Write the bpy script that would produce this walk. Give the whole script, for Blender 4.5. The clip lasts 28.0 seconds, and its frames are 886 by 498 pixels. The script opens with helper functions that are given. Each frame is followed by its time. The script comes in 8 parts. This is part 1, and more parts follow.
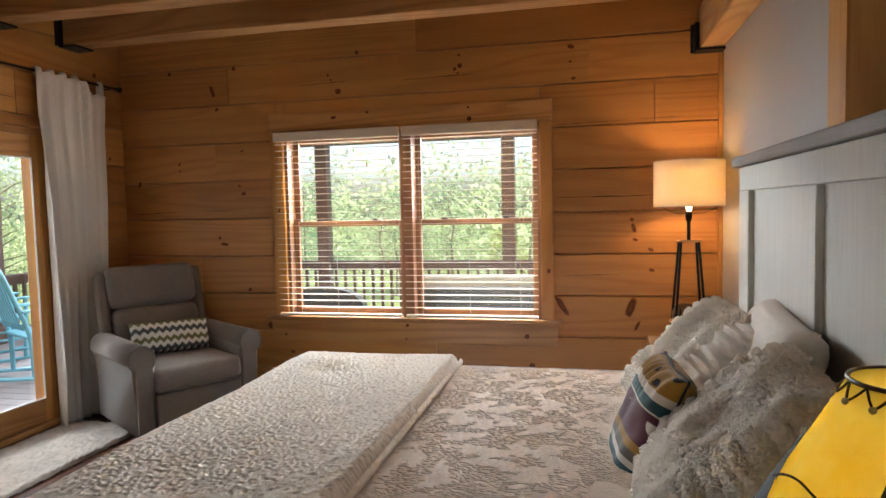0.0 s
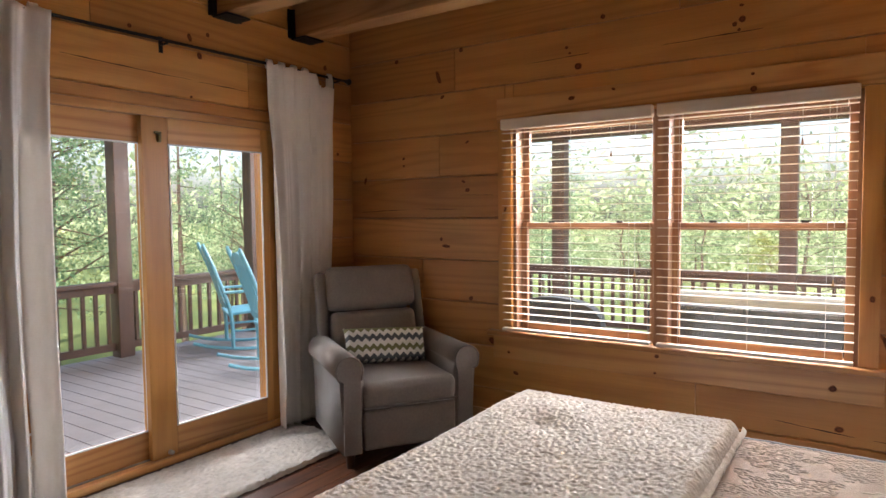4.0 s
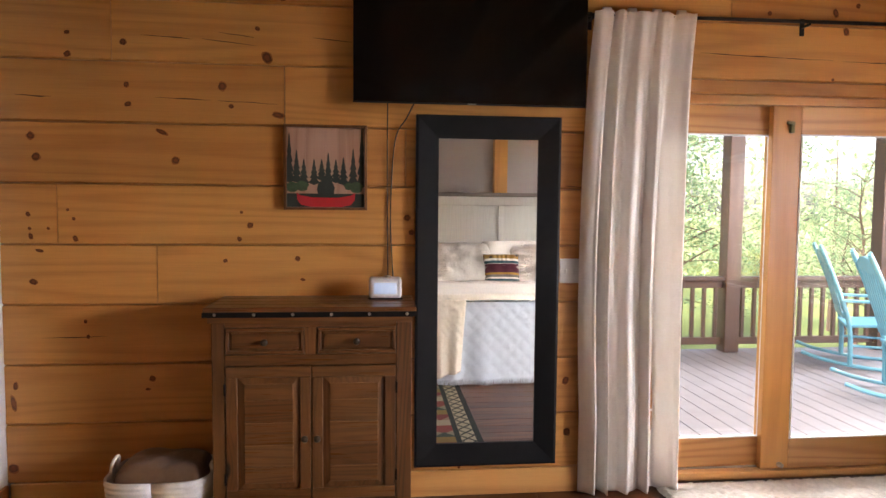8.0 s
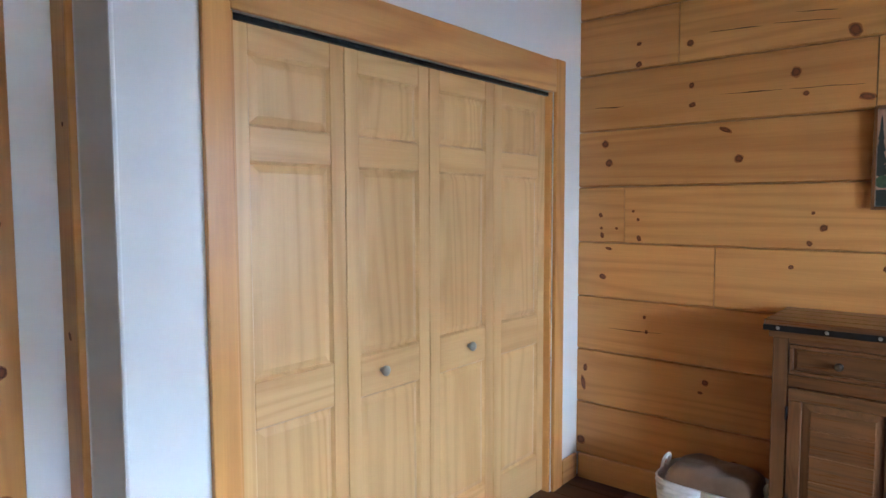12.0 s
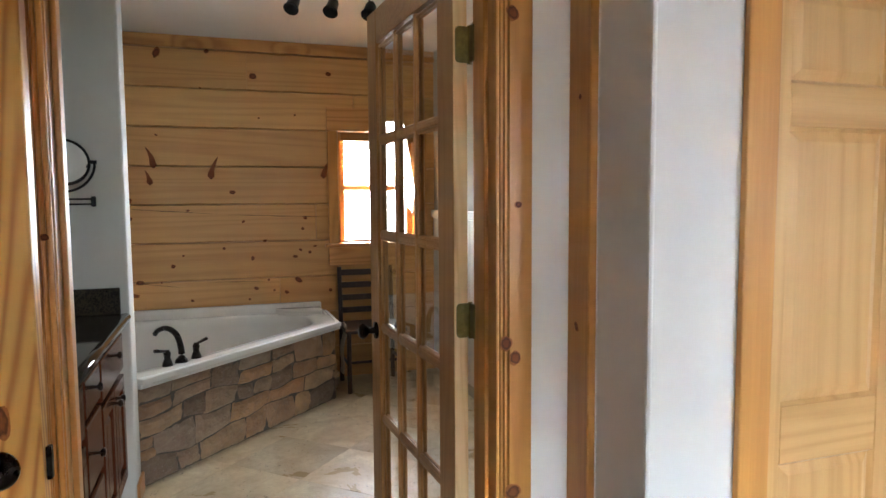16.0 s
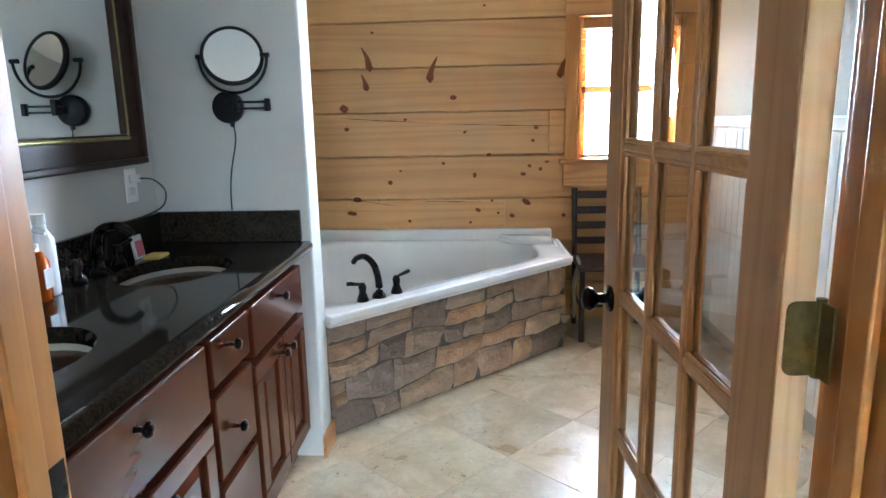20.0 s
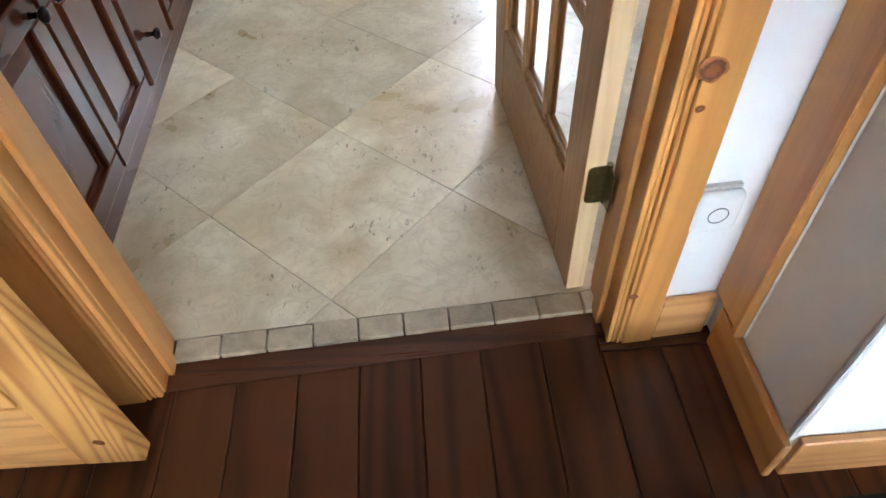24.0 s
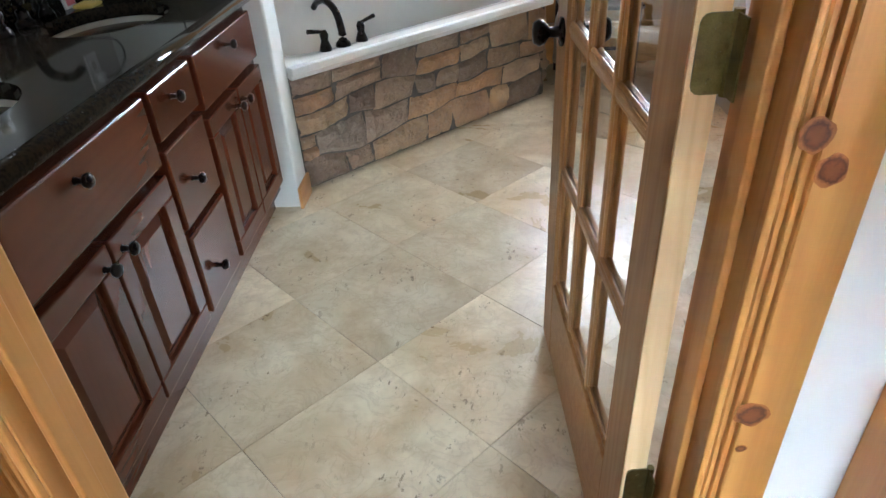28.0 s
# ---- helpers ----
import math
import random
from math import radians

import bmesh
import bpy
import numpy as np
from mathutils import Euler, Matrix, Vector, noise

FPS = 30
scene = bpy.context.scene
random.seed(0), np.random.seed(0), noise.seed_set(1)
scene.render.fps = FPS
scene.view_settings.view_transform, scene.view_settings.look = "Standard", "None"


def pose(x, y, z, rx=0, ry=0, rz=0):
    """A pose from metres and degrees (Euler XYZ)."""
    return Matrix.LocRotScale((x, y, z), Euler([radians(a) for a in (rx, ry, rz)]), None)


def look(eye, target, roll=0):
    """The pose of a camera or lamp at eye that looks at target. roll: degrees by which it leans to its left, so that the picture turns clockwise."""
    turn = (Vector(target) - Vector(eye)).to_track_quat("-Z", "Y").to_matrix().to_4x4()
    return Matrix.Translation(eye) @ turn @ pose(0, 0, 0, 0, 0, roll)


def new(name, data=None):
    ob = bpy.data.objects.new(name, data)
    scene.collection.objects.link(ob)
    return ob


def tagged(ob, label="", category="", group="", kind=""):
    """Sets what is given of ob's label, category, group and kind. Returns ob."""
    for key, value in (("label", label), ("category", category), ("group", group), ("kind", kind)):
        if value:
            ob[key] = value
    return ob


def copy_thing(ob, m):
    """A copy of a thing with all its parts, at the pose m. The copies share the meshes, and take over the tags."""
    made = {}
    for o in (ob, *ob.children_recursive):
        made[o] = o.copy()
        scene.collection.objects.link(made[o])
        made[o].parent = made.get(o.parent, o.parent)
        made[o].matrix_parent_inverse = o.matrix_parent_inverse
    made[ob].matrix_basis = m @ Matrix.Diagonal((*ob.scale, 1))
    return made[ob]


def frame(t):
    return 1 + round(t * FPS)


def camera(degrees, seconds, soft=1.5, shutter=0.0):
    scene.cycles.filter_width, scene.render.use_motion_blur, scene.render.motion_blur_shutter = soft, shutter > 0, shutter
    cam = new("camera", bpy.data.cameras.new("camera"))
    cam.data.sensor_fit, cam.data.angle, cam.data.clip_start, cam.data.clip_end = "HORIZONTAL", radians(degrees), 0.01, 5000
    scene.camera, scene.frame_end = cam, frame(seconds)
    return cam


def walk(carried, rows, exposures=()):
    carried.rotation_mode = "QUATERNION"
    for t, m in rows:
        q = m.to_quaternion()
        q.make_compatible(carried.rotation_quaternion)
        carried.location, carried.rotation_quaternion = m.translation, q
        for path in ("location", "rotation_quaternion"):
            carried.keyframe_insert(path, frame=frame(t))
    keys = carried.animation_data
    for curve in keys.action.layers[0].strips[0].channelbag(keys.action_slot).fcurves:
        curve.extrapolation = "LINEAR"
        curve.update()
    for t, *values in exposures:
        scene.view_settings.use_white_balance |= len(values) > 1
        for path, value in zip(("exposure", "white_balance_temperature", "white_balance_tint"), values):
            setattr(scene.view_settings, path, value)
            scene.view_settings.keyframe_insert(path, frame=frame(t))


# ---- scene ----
cam = camera(69.3, 28.0)
PATH = [
    (0, (-0.054, -0.05, 1.41), (-0.501, 1.895, 1.283), -1.3),
    (0.5, (-0.107, 0.024, 1.402), (-0.573, 1.964, 1.263), -1.3),
    (1, (-0.191, 0.205, 1.422), (-0.671, 2.142, 1.285), -1.2),
    (1.5, (-0.25, 0.326, 1.407), (-0.739, 2.26, 1.273), -1.4),
    (2, (-0.25, 0.488, 1.412), (-0.798, 2.407, 1.282), -1.6),
    (2.5, (-0.262, 0.596, 1.412), (-0.956, 2.468, 1.29), -1.3),
    (3, (-0.271, 0.644, 1.409), (-1.127, 2.448, 1.293), -1.1),
    (3.5, (-0.295, 0.653, 1.404), (-1.294, 2.382, 1.293), -0.9),
    (5.5, (-0.475, 0.689, 1.4), (-1.897, 2.089, 1.27), -0.3),
    (6, (-0.561, 0.707, 1.399), (-2.097, 1.981, 1.274), -0.6),
    (6.5, (-0.515, 0.752, 1.405), (-2.198, 1.827, 1.292), -0.7),
    (7, (-0.477, 0.772, 1.41), (-2.343, 1.482, 1.29), -0.2),
    (7.5, (-0.486, 0.698, 1.407), (-2.45, 1.055, 1.283), 0.3),
    (8, (-0.47, 0.618, 1.398), (-2.456, 0.822, 1.277), 0.5),
    (8.5, (-0.459, 0.544, 1.4), (-2.449, 0.695, 1.268), 0.1),
    (9, (-0.464, 0.479, 1.402), (-2.459, 0.542, 1.272), -0.1),
    (9.5, (-0.478, 0.448, 1.402), (-2.468, 0.297, 1.272), -0.2),
    (10, (-0.51, 0.43, 1.407), (-2.471, 0.059, 1.264), -0.3),
    (10.5, (-0.549, 0.434, 1.432), (-2.405, -0.301, 1.297), -0.3),
    (11, (-0.558, 0.467, 1.434), (-2.291, -0.523, 1.297), -0.1),
    (11.5, (-0.562, 0.506, 1.424), (-2.17, -0.676, 1.286), -0.0),
    (13.5, (-0.571, 0.525, 1.408), (-2.018, -0.848, 1.27), -0.4),
    (14, (-0.539, 0.467, 1.404), (-1.899, -0.993, 1.258), -0.2),
    (14.5, (-0.517, 0.374, 1.41), (-1.652, -1.266, 1.256), -0.3),
    (15, (-0.5, 0.275, 1.413), (-1.468, -1.468, 1.254), -0.2),
    (15.5, (-0.453, 0.166, 1.399), (-1.273, -1.651, 1.247), -0.1),
    (16, (-0.426, 0.061, 1.383), (-1.035, -1.838, 1.233), -0.4),
    (16.5, (-0.498, 0.004, 1.379), (-0.901, -1.95, 1.229), -0.8),
    (17, (-0.598, -0.054, 1.377), (-0.756, -2.042, 1.23), -0.7),
    (17.5, (-0.625, -0.087, 1.374), (-0.551, -2.078, 1.205), -0.4),
    (18, (-0.632, -0.097, 1.37), (-0.422, -2.079, 1.199), -0.5),
    (18.5, (-0.649, -0.147, 1.361), (-0.397, -2.103, 1.031), -0.6),
    (19, (-0.622, -0.297, 1.344), (-0.366, -2.24, 0.944), -0.6),
    (19.5, (-0.593, -0.503, 1.341), (-0.391, -2.452, 0.942), -0.8),
    (20, (-0.618, -0.758, 1.332), (-0.475, -2.712, 0.931), -1.2),
    (20.5, (-0.672, -0.912, 1.298), (-0.497, -2.868, 0.92), -1.3),
    (21, (-0.646, -0.829, 1.287), (-0.463, -2.787, 0.924), -0.9),
    (21.5, (-0.591, -0.669, 1.237), (-0.413, -2.606, 0.771), -1.3),
    (22, (-0.602, -0.626, 1.188), (-0.439, -2.493, 0.492), -2.2),
    (22.5, (-0.62, -0.619, 1.179), (-0.49, -2.305, 0.111), -2.8),
    (24.5, (-0.673, -0.648, 1.159), (-0.738, -1.948, -0.36), -3.4),
    (25, (-0.655, -0.651, 1.167), (-0.735, -1.95, -0.352), -2.9),
    (25.5, (-0.643, -0.647, 1.181), (-0.7, -1.986, -0.303), -2.9),
    (26, (-0.633, -0.636, 1.187), (-0.697, -2.134, -0.136), -2.8),
    (26.5, (-0.617, -0.637, 1.198), (-0.699, -2.295, 0.082), -2.5),
    (27, (-0.588, -0.635, 1.216), (-0.661, -2.308, 0.123), -2.5),
    (27.5, (-0.614, -0.67, 1.248), (-0.654, -2.342, 0.151), -2.8),
    (28, (-0.733, -0.777, 1.29), (-0.589, -2.448, 0.201), -3.4),
]
walk(cam, [(t, look(eye, target, roll)) for t, eye, target, roll in PATH], [(0, 1.60, 6450, 13), (2, 1.52, 6150, 13), (3, 1.52, 6500, 20), (6, 1.92, 6450, 14), (8, 2.42, 6850, 22), (9, 2.76, 6250, 12), (10, 3.03, 5900, 6), (11, 2.95, 4650, 5), (14, 2.78, 5950, 8), (15, 2.85, 5650, 6), (16, 2.98, 6150, 8), (17, 3.35, 7000, 10), (17.7, 3.42, 5300, 3), (18.5, 3.54, 4900, 0.5), (19.2, 3.60, 4900, 0.5), (20, 3.86, 5150, 3), (22, 3.84, 5350, 4), (25, 3.57, 5600, 7), (27, 3.56, 5250, 3), (28, 3.66, 5500, 5)])


# ---------------- light ----------------
world = bpy.data.worlds.new("sky")
world.use_nodes = True
scene.world = world
wn, wl = world.node_tree.nodes, world.node_tree.links
sky = wn.new("ShaderNodeTexSky")
sky.sky_type, sky.sun_disc = "NISHITA", False
sky.sun_elevation, sky.sun_rotation = radians(47), radians(148)
sky.altitude, sky.air_density, sky.dust_density, sky.ozone_density = 0, 1.0, 4.0, 1.0
wl.new(sky.outputs[0], wn["Background"].inputs[0])
wn["Background"].inputs[1].default_value = 0.15


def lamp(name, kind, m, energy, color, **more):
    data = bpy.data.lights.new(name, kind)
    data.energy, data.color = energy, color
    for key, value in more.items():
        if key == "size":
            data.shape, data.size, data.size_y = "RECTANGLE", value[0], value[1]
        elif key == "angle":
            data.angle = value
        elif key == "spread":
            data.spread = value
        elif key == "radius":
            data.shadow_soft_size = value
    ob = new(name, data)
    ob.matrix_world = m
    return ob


# soft hazy sun from the south-east, behind the house
lamp("sun", "SUN", look((0, 0, 0), (-0.50, 0.80, -1.01)), 4.3, (1.0, 0.95, 0.88), angle=radians(14))
# area lamps added outside the openings as fill, standing in for sky light
# set beyond the camera's sight lines, save the one behind the bath blind
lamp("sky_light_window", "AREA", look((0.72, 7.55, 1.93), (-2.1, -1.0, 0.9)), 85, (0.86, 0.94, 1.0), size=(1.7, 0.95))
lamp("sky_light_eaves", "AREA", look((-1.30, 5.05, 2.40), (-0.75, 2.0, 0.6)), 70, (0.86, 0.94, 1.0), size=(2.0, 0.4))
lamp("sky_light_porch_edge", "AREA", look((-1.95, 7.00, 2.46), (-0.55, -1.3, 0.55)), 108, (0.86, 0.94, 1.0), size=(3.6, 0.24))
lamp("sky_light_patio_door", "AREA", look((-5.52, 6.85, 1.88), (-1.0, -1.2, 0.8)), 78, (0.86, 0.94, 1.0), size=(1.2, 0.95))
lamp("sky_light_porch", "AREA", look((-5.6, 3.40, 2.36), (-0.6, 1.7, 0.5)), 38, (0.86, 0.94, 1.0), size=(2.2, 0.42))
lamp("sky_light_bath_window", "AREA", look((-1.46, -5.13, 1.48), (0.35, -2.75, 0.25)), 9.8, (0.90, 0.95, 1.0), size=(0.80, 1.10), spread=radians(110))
lamp("floor_lamp_bulb", "POINT", Matrix.Translation((0.51, 3.93, 1.50)), 3.2, (1.0, 0.62, 0.28), radius=0.035)
lamp("bedside_lamp_bulb", "POINT", Matrix.Translation((0.345, 0.857, 1.03)), 0.42, (1.0, 0.84, 0.55), radius=0.03)


# ---------------- materials ----------------
MATS = {}


class Nodes:
    """A material's nodes, chained with few words."""

    def __init__(self, name):
        self.m = bpy.data.materials.new(name)
        self.m.use_nodes = True
        self.n, self.l = self.m.node_tree.nodes, self.m.node_tree.links
        self.b = self.n["Principled BSDF"]
        MATS[name] = self.m

    def node(self, kind, **inputs):
        nd = self.n.new("ShaderNode" + kind)
        for key, value in inputs.items():
            self.feed(nd.inputs[key.replace("_", " ")], value)
        return nd

    def feed(self, socket, value):
        if isinstance(value, bpy.types.NodeSocket):
            self.l.new(value, socket)
        elif isinstance(value, tuple) and len(value) == 3 and socket.type == "RGBA":
            socket.default_value = (*value, 1)
        else:
            socket.default_value = value

    def coords(self, scale=(1, 1, 1), spread=0.0, turn=(0, 0, 0)):
        c = self.n.new("ShaderNodeTexCoord").outputs["Object"]
        if spread:
            info = self.n.new("ShaderNodeObjectInfo")
            add = self.n.new("ShaderNodeVectorMath")
            add.operation = "MULTIPLY_ADD"
            comb = self.node("CombineXYZ", X=info.outputs["Random"], Y=info.outputs["Random"], Z=info.outputs["Random"])
            self.feed(add.inputs[0], comb.outputs[0])
            add.inputs[1].default_value = (spread, spread * 0.7, spread * 1.3)
            self.feed(add.inputs[2], c)
            c = add.outputs[0]
        mp = self.node("Mapping", Vector=c)
        mp.inputs["Scale"].default_value = scale
        mp.inputs["Rotation"].default_value = turn
        return mp.outputs[0]

    def noise(self, vec, scale, detail=3.0, rough=0.55, distort=0.0):
        return self.node("TexNoise", Vector=vec, Scale=scale, Detail=detail, Roughness=rough, Distortion=distort).outputs["Fac"]

    def voronoi(self, vec, scale, feature="F1"):
        nd = self.node("TexVoronoi", Vector=vec, Scale=scale)
        nd.feature = feature
        return nd

    def ramp(self, fac, *stops):
        nd = self.n.new("ShaderNodeValToRGB")
        el = nd.color_ramp.elements
        while len(el) < len(stops):
            el.new(0.5)
        for e, (pos, col) in zip(el, stops):
            e.position = pos
            e.color = (col, col, col, 1) if isinstance(col, (int, float)) else (*col, 1)
        self.feed(nd.inputs[0], fac)
        return nd.outputs[0]

    def math(self, op, a, b=0.0, c=0.0):
        nd = self.n.new("ShaderNodeMath")
        nd.operation = op
        for i, v in enumerate((a, b, c)):
            self.feed(nd.inputs[i], v)
        return nd.outputs[0]

    def mix(self, fac, a, b, how="MIX"):
        nd = self.n.new("ShaderNodeMix")
        nd.data_type, nd.blend_type = "RGBA", how
        self.feed(nd.inputs[0], fac)
        self.feed(nd.inputs[6], a)
        self.feed(nd.inputs[7], b)
        return nd.outputs[2]

    def rand(self):
        return self.n.new("ShaderNodeObjectInfo").outputs["Random"]

    def out(self, color=None, rough=None, bump=None, strength=0.2, dist=0.002, **more):
        if color is not None:
            self.feed(self.b.inputs["Base Color"], color)
        if rough is not None:
            self.feed(self.b.inputs["Roughness"], rough)
        if bump is not None:
            bp = self.node("Bump", Height=bump, Strength=strength, Distance=dist)
            self.l.new(bp.outputs[0], self.b.inputs["Normal"])
        for key, value in more.items():
            self.feed(self.b.inputs[key.replace("_", " ")], value)
        return self.m


def wood(name, light, dark, axis, rough=0.42, knots=0.0, lines=0.62, vary=0.34, wide=1.0, gloss=0.5, grain=0.6, relief=0.12, rings_n=30.0, stretch=0.075):
    """Sawn, varnished wood with contour grain along one axis, and knots where asked for."""
    k = Nodes(name)
    along = {"x": (stretch, 1, 1), "y": (1, stretch, 1), "z": (1, 1, stretch)}[axis]
    v = k.coords(along, 7.3)
    flat = k.coords({"x": (0.55, 1, 1), "y": (1, 0.55, 1), "z": (1, 1, 0.55)}[axis], 3.1)
    vor = k.voronoi(flat, 2.6)
    pick = k.math("GREATER_THAN", k.node("SeparateColor", Color=vor.outputs["Color"]).outputs[0], 1.0 - knots)
    near = k.math("MULTIPLY", k.ramp(vor.outputs["Distance"], (0.0, 1.0), (0.26, 0.0)), pick)
    core = k.math("MULTIPLY", k.ramp(vor.outputs["Distance"], (0.045, 1.0), (0.07, 0.0)), pick)
    base = k.noise(v, 3.0 / wide, 2.0, 0.45, 0.25)
    phase = k.math("MULTIPLY_ADD", base, rings_n, k.math("MULTIPLY", near, 5.0))
    rings = k.math("MULTIPLY_ADD", k.math("SINE", k.math("MULTIPLY", phase, 3.2)), 0.5, 0.5)
    rings = k.math("POWER", rings, 2.2)
    tiny = {"x": (0.03, 1, 1), "y": (1, 0.03, 1), "z": (1, 1, 0.03)}[axis]
    fine = k.noise(k.coords(tiny, 5.0), 130.0, 3.0, 0.6)
    broad = k.noise(k.coords(along, 2.0), 1.1, 3.0, 0.5)
    amount = k.math("MULTIPLY_ADD", rings, lines, k.math("MULTIPLY_ADD", k.math("SUBTRACT", fine, 0.5), grain, k.math("MULTIPLY_ADD", k.math("SUBTRACT", broad, 0.5), 0.9, 0.12)))
    col = k.mix(k.ramp(amount, (0.0, 0.0), (1.0, 1.0)), light, dark)
    tone = k.math("MULTIPLY_ADD", k.rand(), vary, 1.0 - vary * 0.55)
    tint = k.node("CombineColor", Red=tone, Green=k.math("POWER", tone, 1.25), Blue=k.math("POWER", tone, 1.5)).outputs[0]
    col = k.mix(1.0, col, tint, "MULTIPLY")
    if knots:
        red = tuple(c * f for c, f in zip(dark, (0.62, 0.42, 0.30)))
        col = k.mix(k.math("MULTIPLY", near, 0.28), col, red)
        col = k.mix(core, col, tuple(c * f for c, f in zip(dark, (0.30, 0.17, 0.12))))
    rg = k.math("MULTIPLY_ADD", fine, 2.1 * relief, rough - relief)
    return k.out(col, rg, k.math("ADD", k.math("MULTIPLY", rings, 0.5), fine), relief, 0.002, Specular_IOR_Level=gloss)


def plain(name, color, rough=0.5, metal=0.0, var=0.08, scale=14.0, bump=0.08, dist=0.002, **more):
    """A painted, cast or moulded surface with faint mottling and fine relief."""
    k = Nodes(name)
    v = k.coords()
    a, b = k.noise(v, scale, 4.0), k.noise(v, scale * 9.0, 3.0)
    col = k.mix(k.ramp(k.math("MULTIPLY_ADD", b, 0.35, k.math("MULTIPLY", a, 0.65)), (0.3, 0.0), (0.7, 1.0)), tuple(c * (1 - var) for c in color), tuple(min(1, c * (1 + var)) for c in color))
    return k.out(col, k.math("MULTIPLY_ADD", a, 0.16, rough - 0.08), b, bump, dist, Metallic=metal, **more)


def cloth(name, color, weave=900.0, fuzz=0.12, rough=0.92, var=0.12, sheen=0.25, **more):
    k = Nodes(name)
    v = k.coords()
    a, b, c = k.noise(v, 6.0, 4.0), k.noise(v, weave * 0.12, 3.0), k.noise(v, weave, 2.0)
    col = k.mix(k.ramp(k.math("MULTIPLY_ADD", b, 0.5, k.math("MULTIPLY", a, 0.5)), (0.3, 0.0), (0.7, 1.0)), tuple(x * (1 - var) for x in color), tuple(min(1, x * (1 + var)) for x in color))
    return k.out(col, rough, k.math("ADD", b, c), 0.4, 0.0015 + fuzz * 0.01, Sheen_Weight=sheen, Specular_IOR_Level=0.15, **more)


HONEY, AMBER = (0.575, 0.266, 0.069), (0.34, 0.124, 0.025)
pine_x = wood("log_pine_x", HONEY, AMBER, "x", knots=0.03, lines=0.34, stretch=0.06)
pine_y = wood("log_pine_y", HONEY, AMBER, "y", knots=0.03, lines=0.34, stretch=0.06)
pine_bath = wood("bath_log_pine", (0.64, 0.355, 0.125), (0.43, 0.195, 0.055), "x", knots=0.03, lines=0.34, stretch=0.06)
pine_z = wood("trim_pine_z", (0.61, 0.295, 0.078), (0.41, 0.165, 0.040), "z", knots=0.10, rough=0.36, lines=0.36, gloss=0.4)
trim_x = wood("trim_pine_x", (0.63, 0.325, 0.108), (0.42, 0.178, 0.050), "x", knots=0.10, rough=0.36)
trim_y = wood("trim_pine_y", (0.63, 0.325, 0.108), (0.42, 0.178, 0.050), "y", knots=0.10, rough=0.36)
clear_z = wood("clear_pine_z", (0.66, 0.40, 0.165), (0.50, 0.27, 0.085), "z", lines=0.42, vary=0.10, rough=0.40)
clear_x = wood("clear_pine_x", (0.66, 0.40, 0.165), (0.50, 0.27, 0.085), "x", lines=0.42, vary=0.10, rough=0.40)
# pale edge pine, brightened further in its colour for the daylight on it
lit_edge_z = wood("lit_pine_edge_z", (0.82, 0.60, 0.33), (0.68, 0.45, 0.21), "z", lines=0.4, vary=0.05, rough=0.42, wide=0.4)
fir_z = wood("fir_door_z", (0.45, 0.235, 0.085), (0.33, 0.145, 0.042), "z", lines=0.45, vary=0.08, rough=0.38, wide=0.5)
fir_x = wood("fir_door_rail", (0.45, 0.235, 0.085), (0.33, 0.145, 0.042), "y", lines=0.45, vary=0.08, rough=0.38, wide=0.5)
slab_z = wood("knotty_door_z", (0.70, 0.385, 0.108), (0.42, 0.170, 0.042), "z", knots=0.03, rough=0.34, lines=0.80, vary=0.06, grain=0.30, gloss=0.35, wide=0.9, rings_n=120.0, stretch=0.085)
slab_x = wood("knotty_door_x", (0.66, 0.335, 0.105), (0.42, 0.175, 0.045), "x", rough=0.36, lines=0.55, vary=0.08, wide=0.8, rings_n=40.0)
joist_x = wood("rough_sawn_joist", (0.43, 0.225, 0.082), (0.27, 0.120, 0.038), "x", rough=0.75, knots=0.06, lines=0.6)
beam_y = wood("rough_sawn_beam", (0.50, 0.285, 0.115), (0.34, 0.165, 0.055), "y", rough=0.7, knots=0.06, lines=0.6)
# north window's pine, darkened in the colour for its backlit shade
shaded_sash_z = wood("window_shaded_sash_z", (0.27, 0.125, 0.050), (0.15, 0.060, 0.022), "z", rough=0.5)
shaded_sash_x = wood("window_shaded_sash_x", (0.27, 0.125, 0.050), (0.15, 0.060, 0.022), "x", rough=0.5)
oak_floor = wood("dark_oak_floor", (0.118, 0.040, 0.014), (0.034, 0.011, 0.0045), "y", rough=0.34, gloss=0.26, lines=0.55, vary=0.4, wide=0.7, rings_n=24.0, grain=0.3)
oak_floor_x = wood("dark_oak_border", (0.100, 0.032, 0.012), (0.030, 0.010, 0.0045), "x", rough=0.30, lines=0.6, vary=0.3, wide=0.5)
dresser_z = wood("dresser_wood_z", (0.185, 0.076, 0.024), (0.030, 0.0115, 0.0042), "z", rough=0.36, lines=0.30, knots=0.06, vary=0.3, grain=0.8, wide=0.5)
dresser_y = wood("dresser_wood_y", (0.185, 0.076, 0.024), (0.030, 0.0115, 0.0042), "y", rough=0.30, lines=0.30, knots=0.10, vary=0.4, grain=0.8, wide=0.5)
art_plank = wood("art_plank_wood", (0.46, 0.27, 0.18), (0.30, 0.15, 0.09), "z", rough=0.6, lines=0.5, vary=0.25)
cherry_z = wood("cherry_cabinet_z", (0.070, 0.0185, 0.007), (0.030, 0.008, 0.0035), "z", grain=0.10, rough=0.18, gloss=0.34, lines=0.10, relief=0.012, vary=0.14, wide=0.6)
cherry_y = wood("cherry_cabinet_y", (0.070, 0.0185, 0.007), (0.030, 0.008, 0.0035), "y", grain=0.10, rough=0.18, gloss=0.34, lines=0.10, relief=0.012, vary=0.14, wide=0.6)
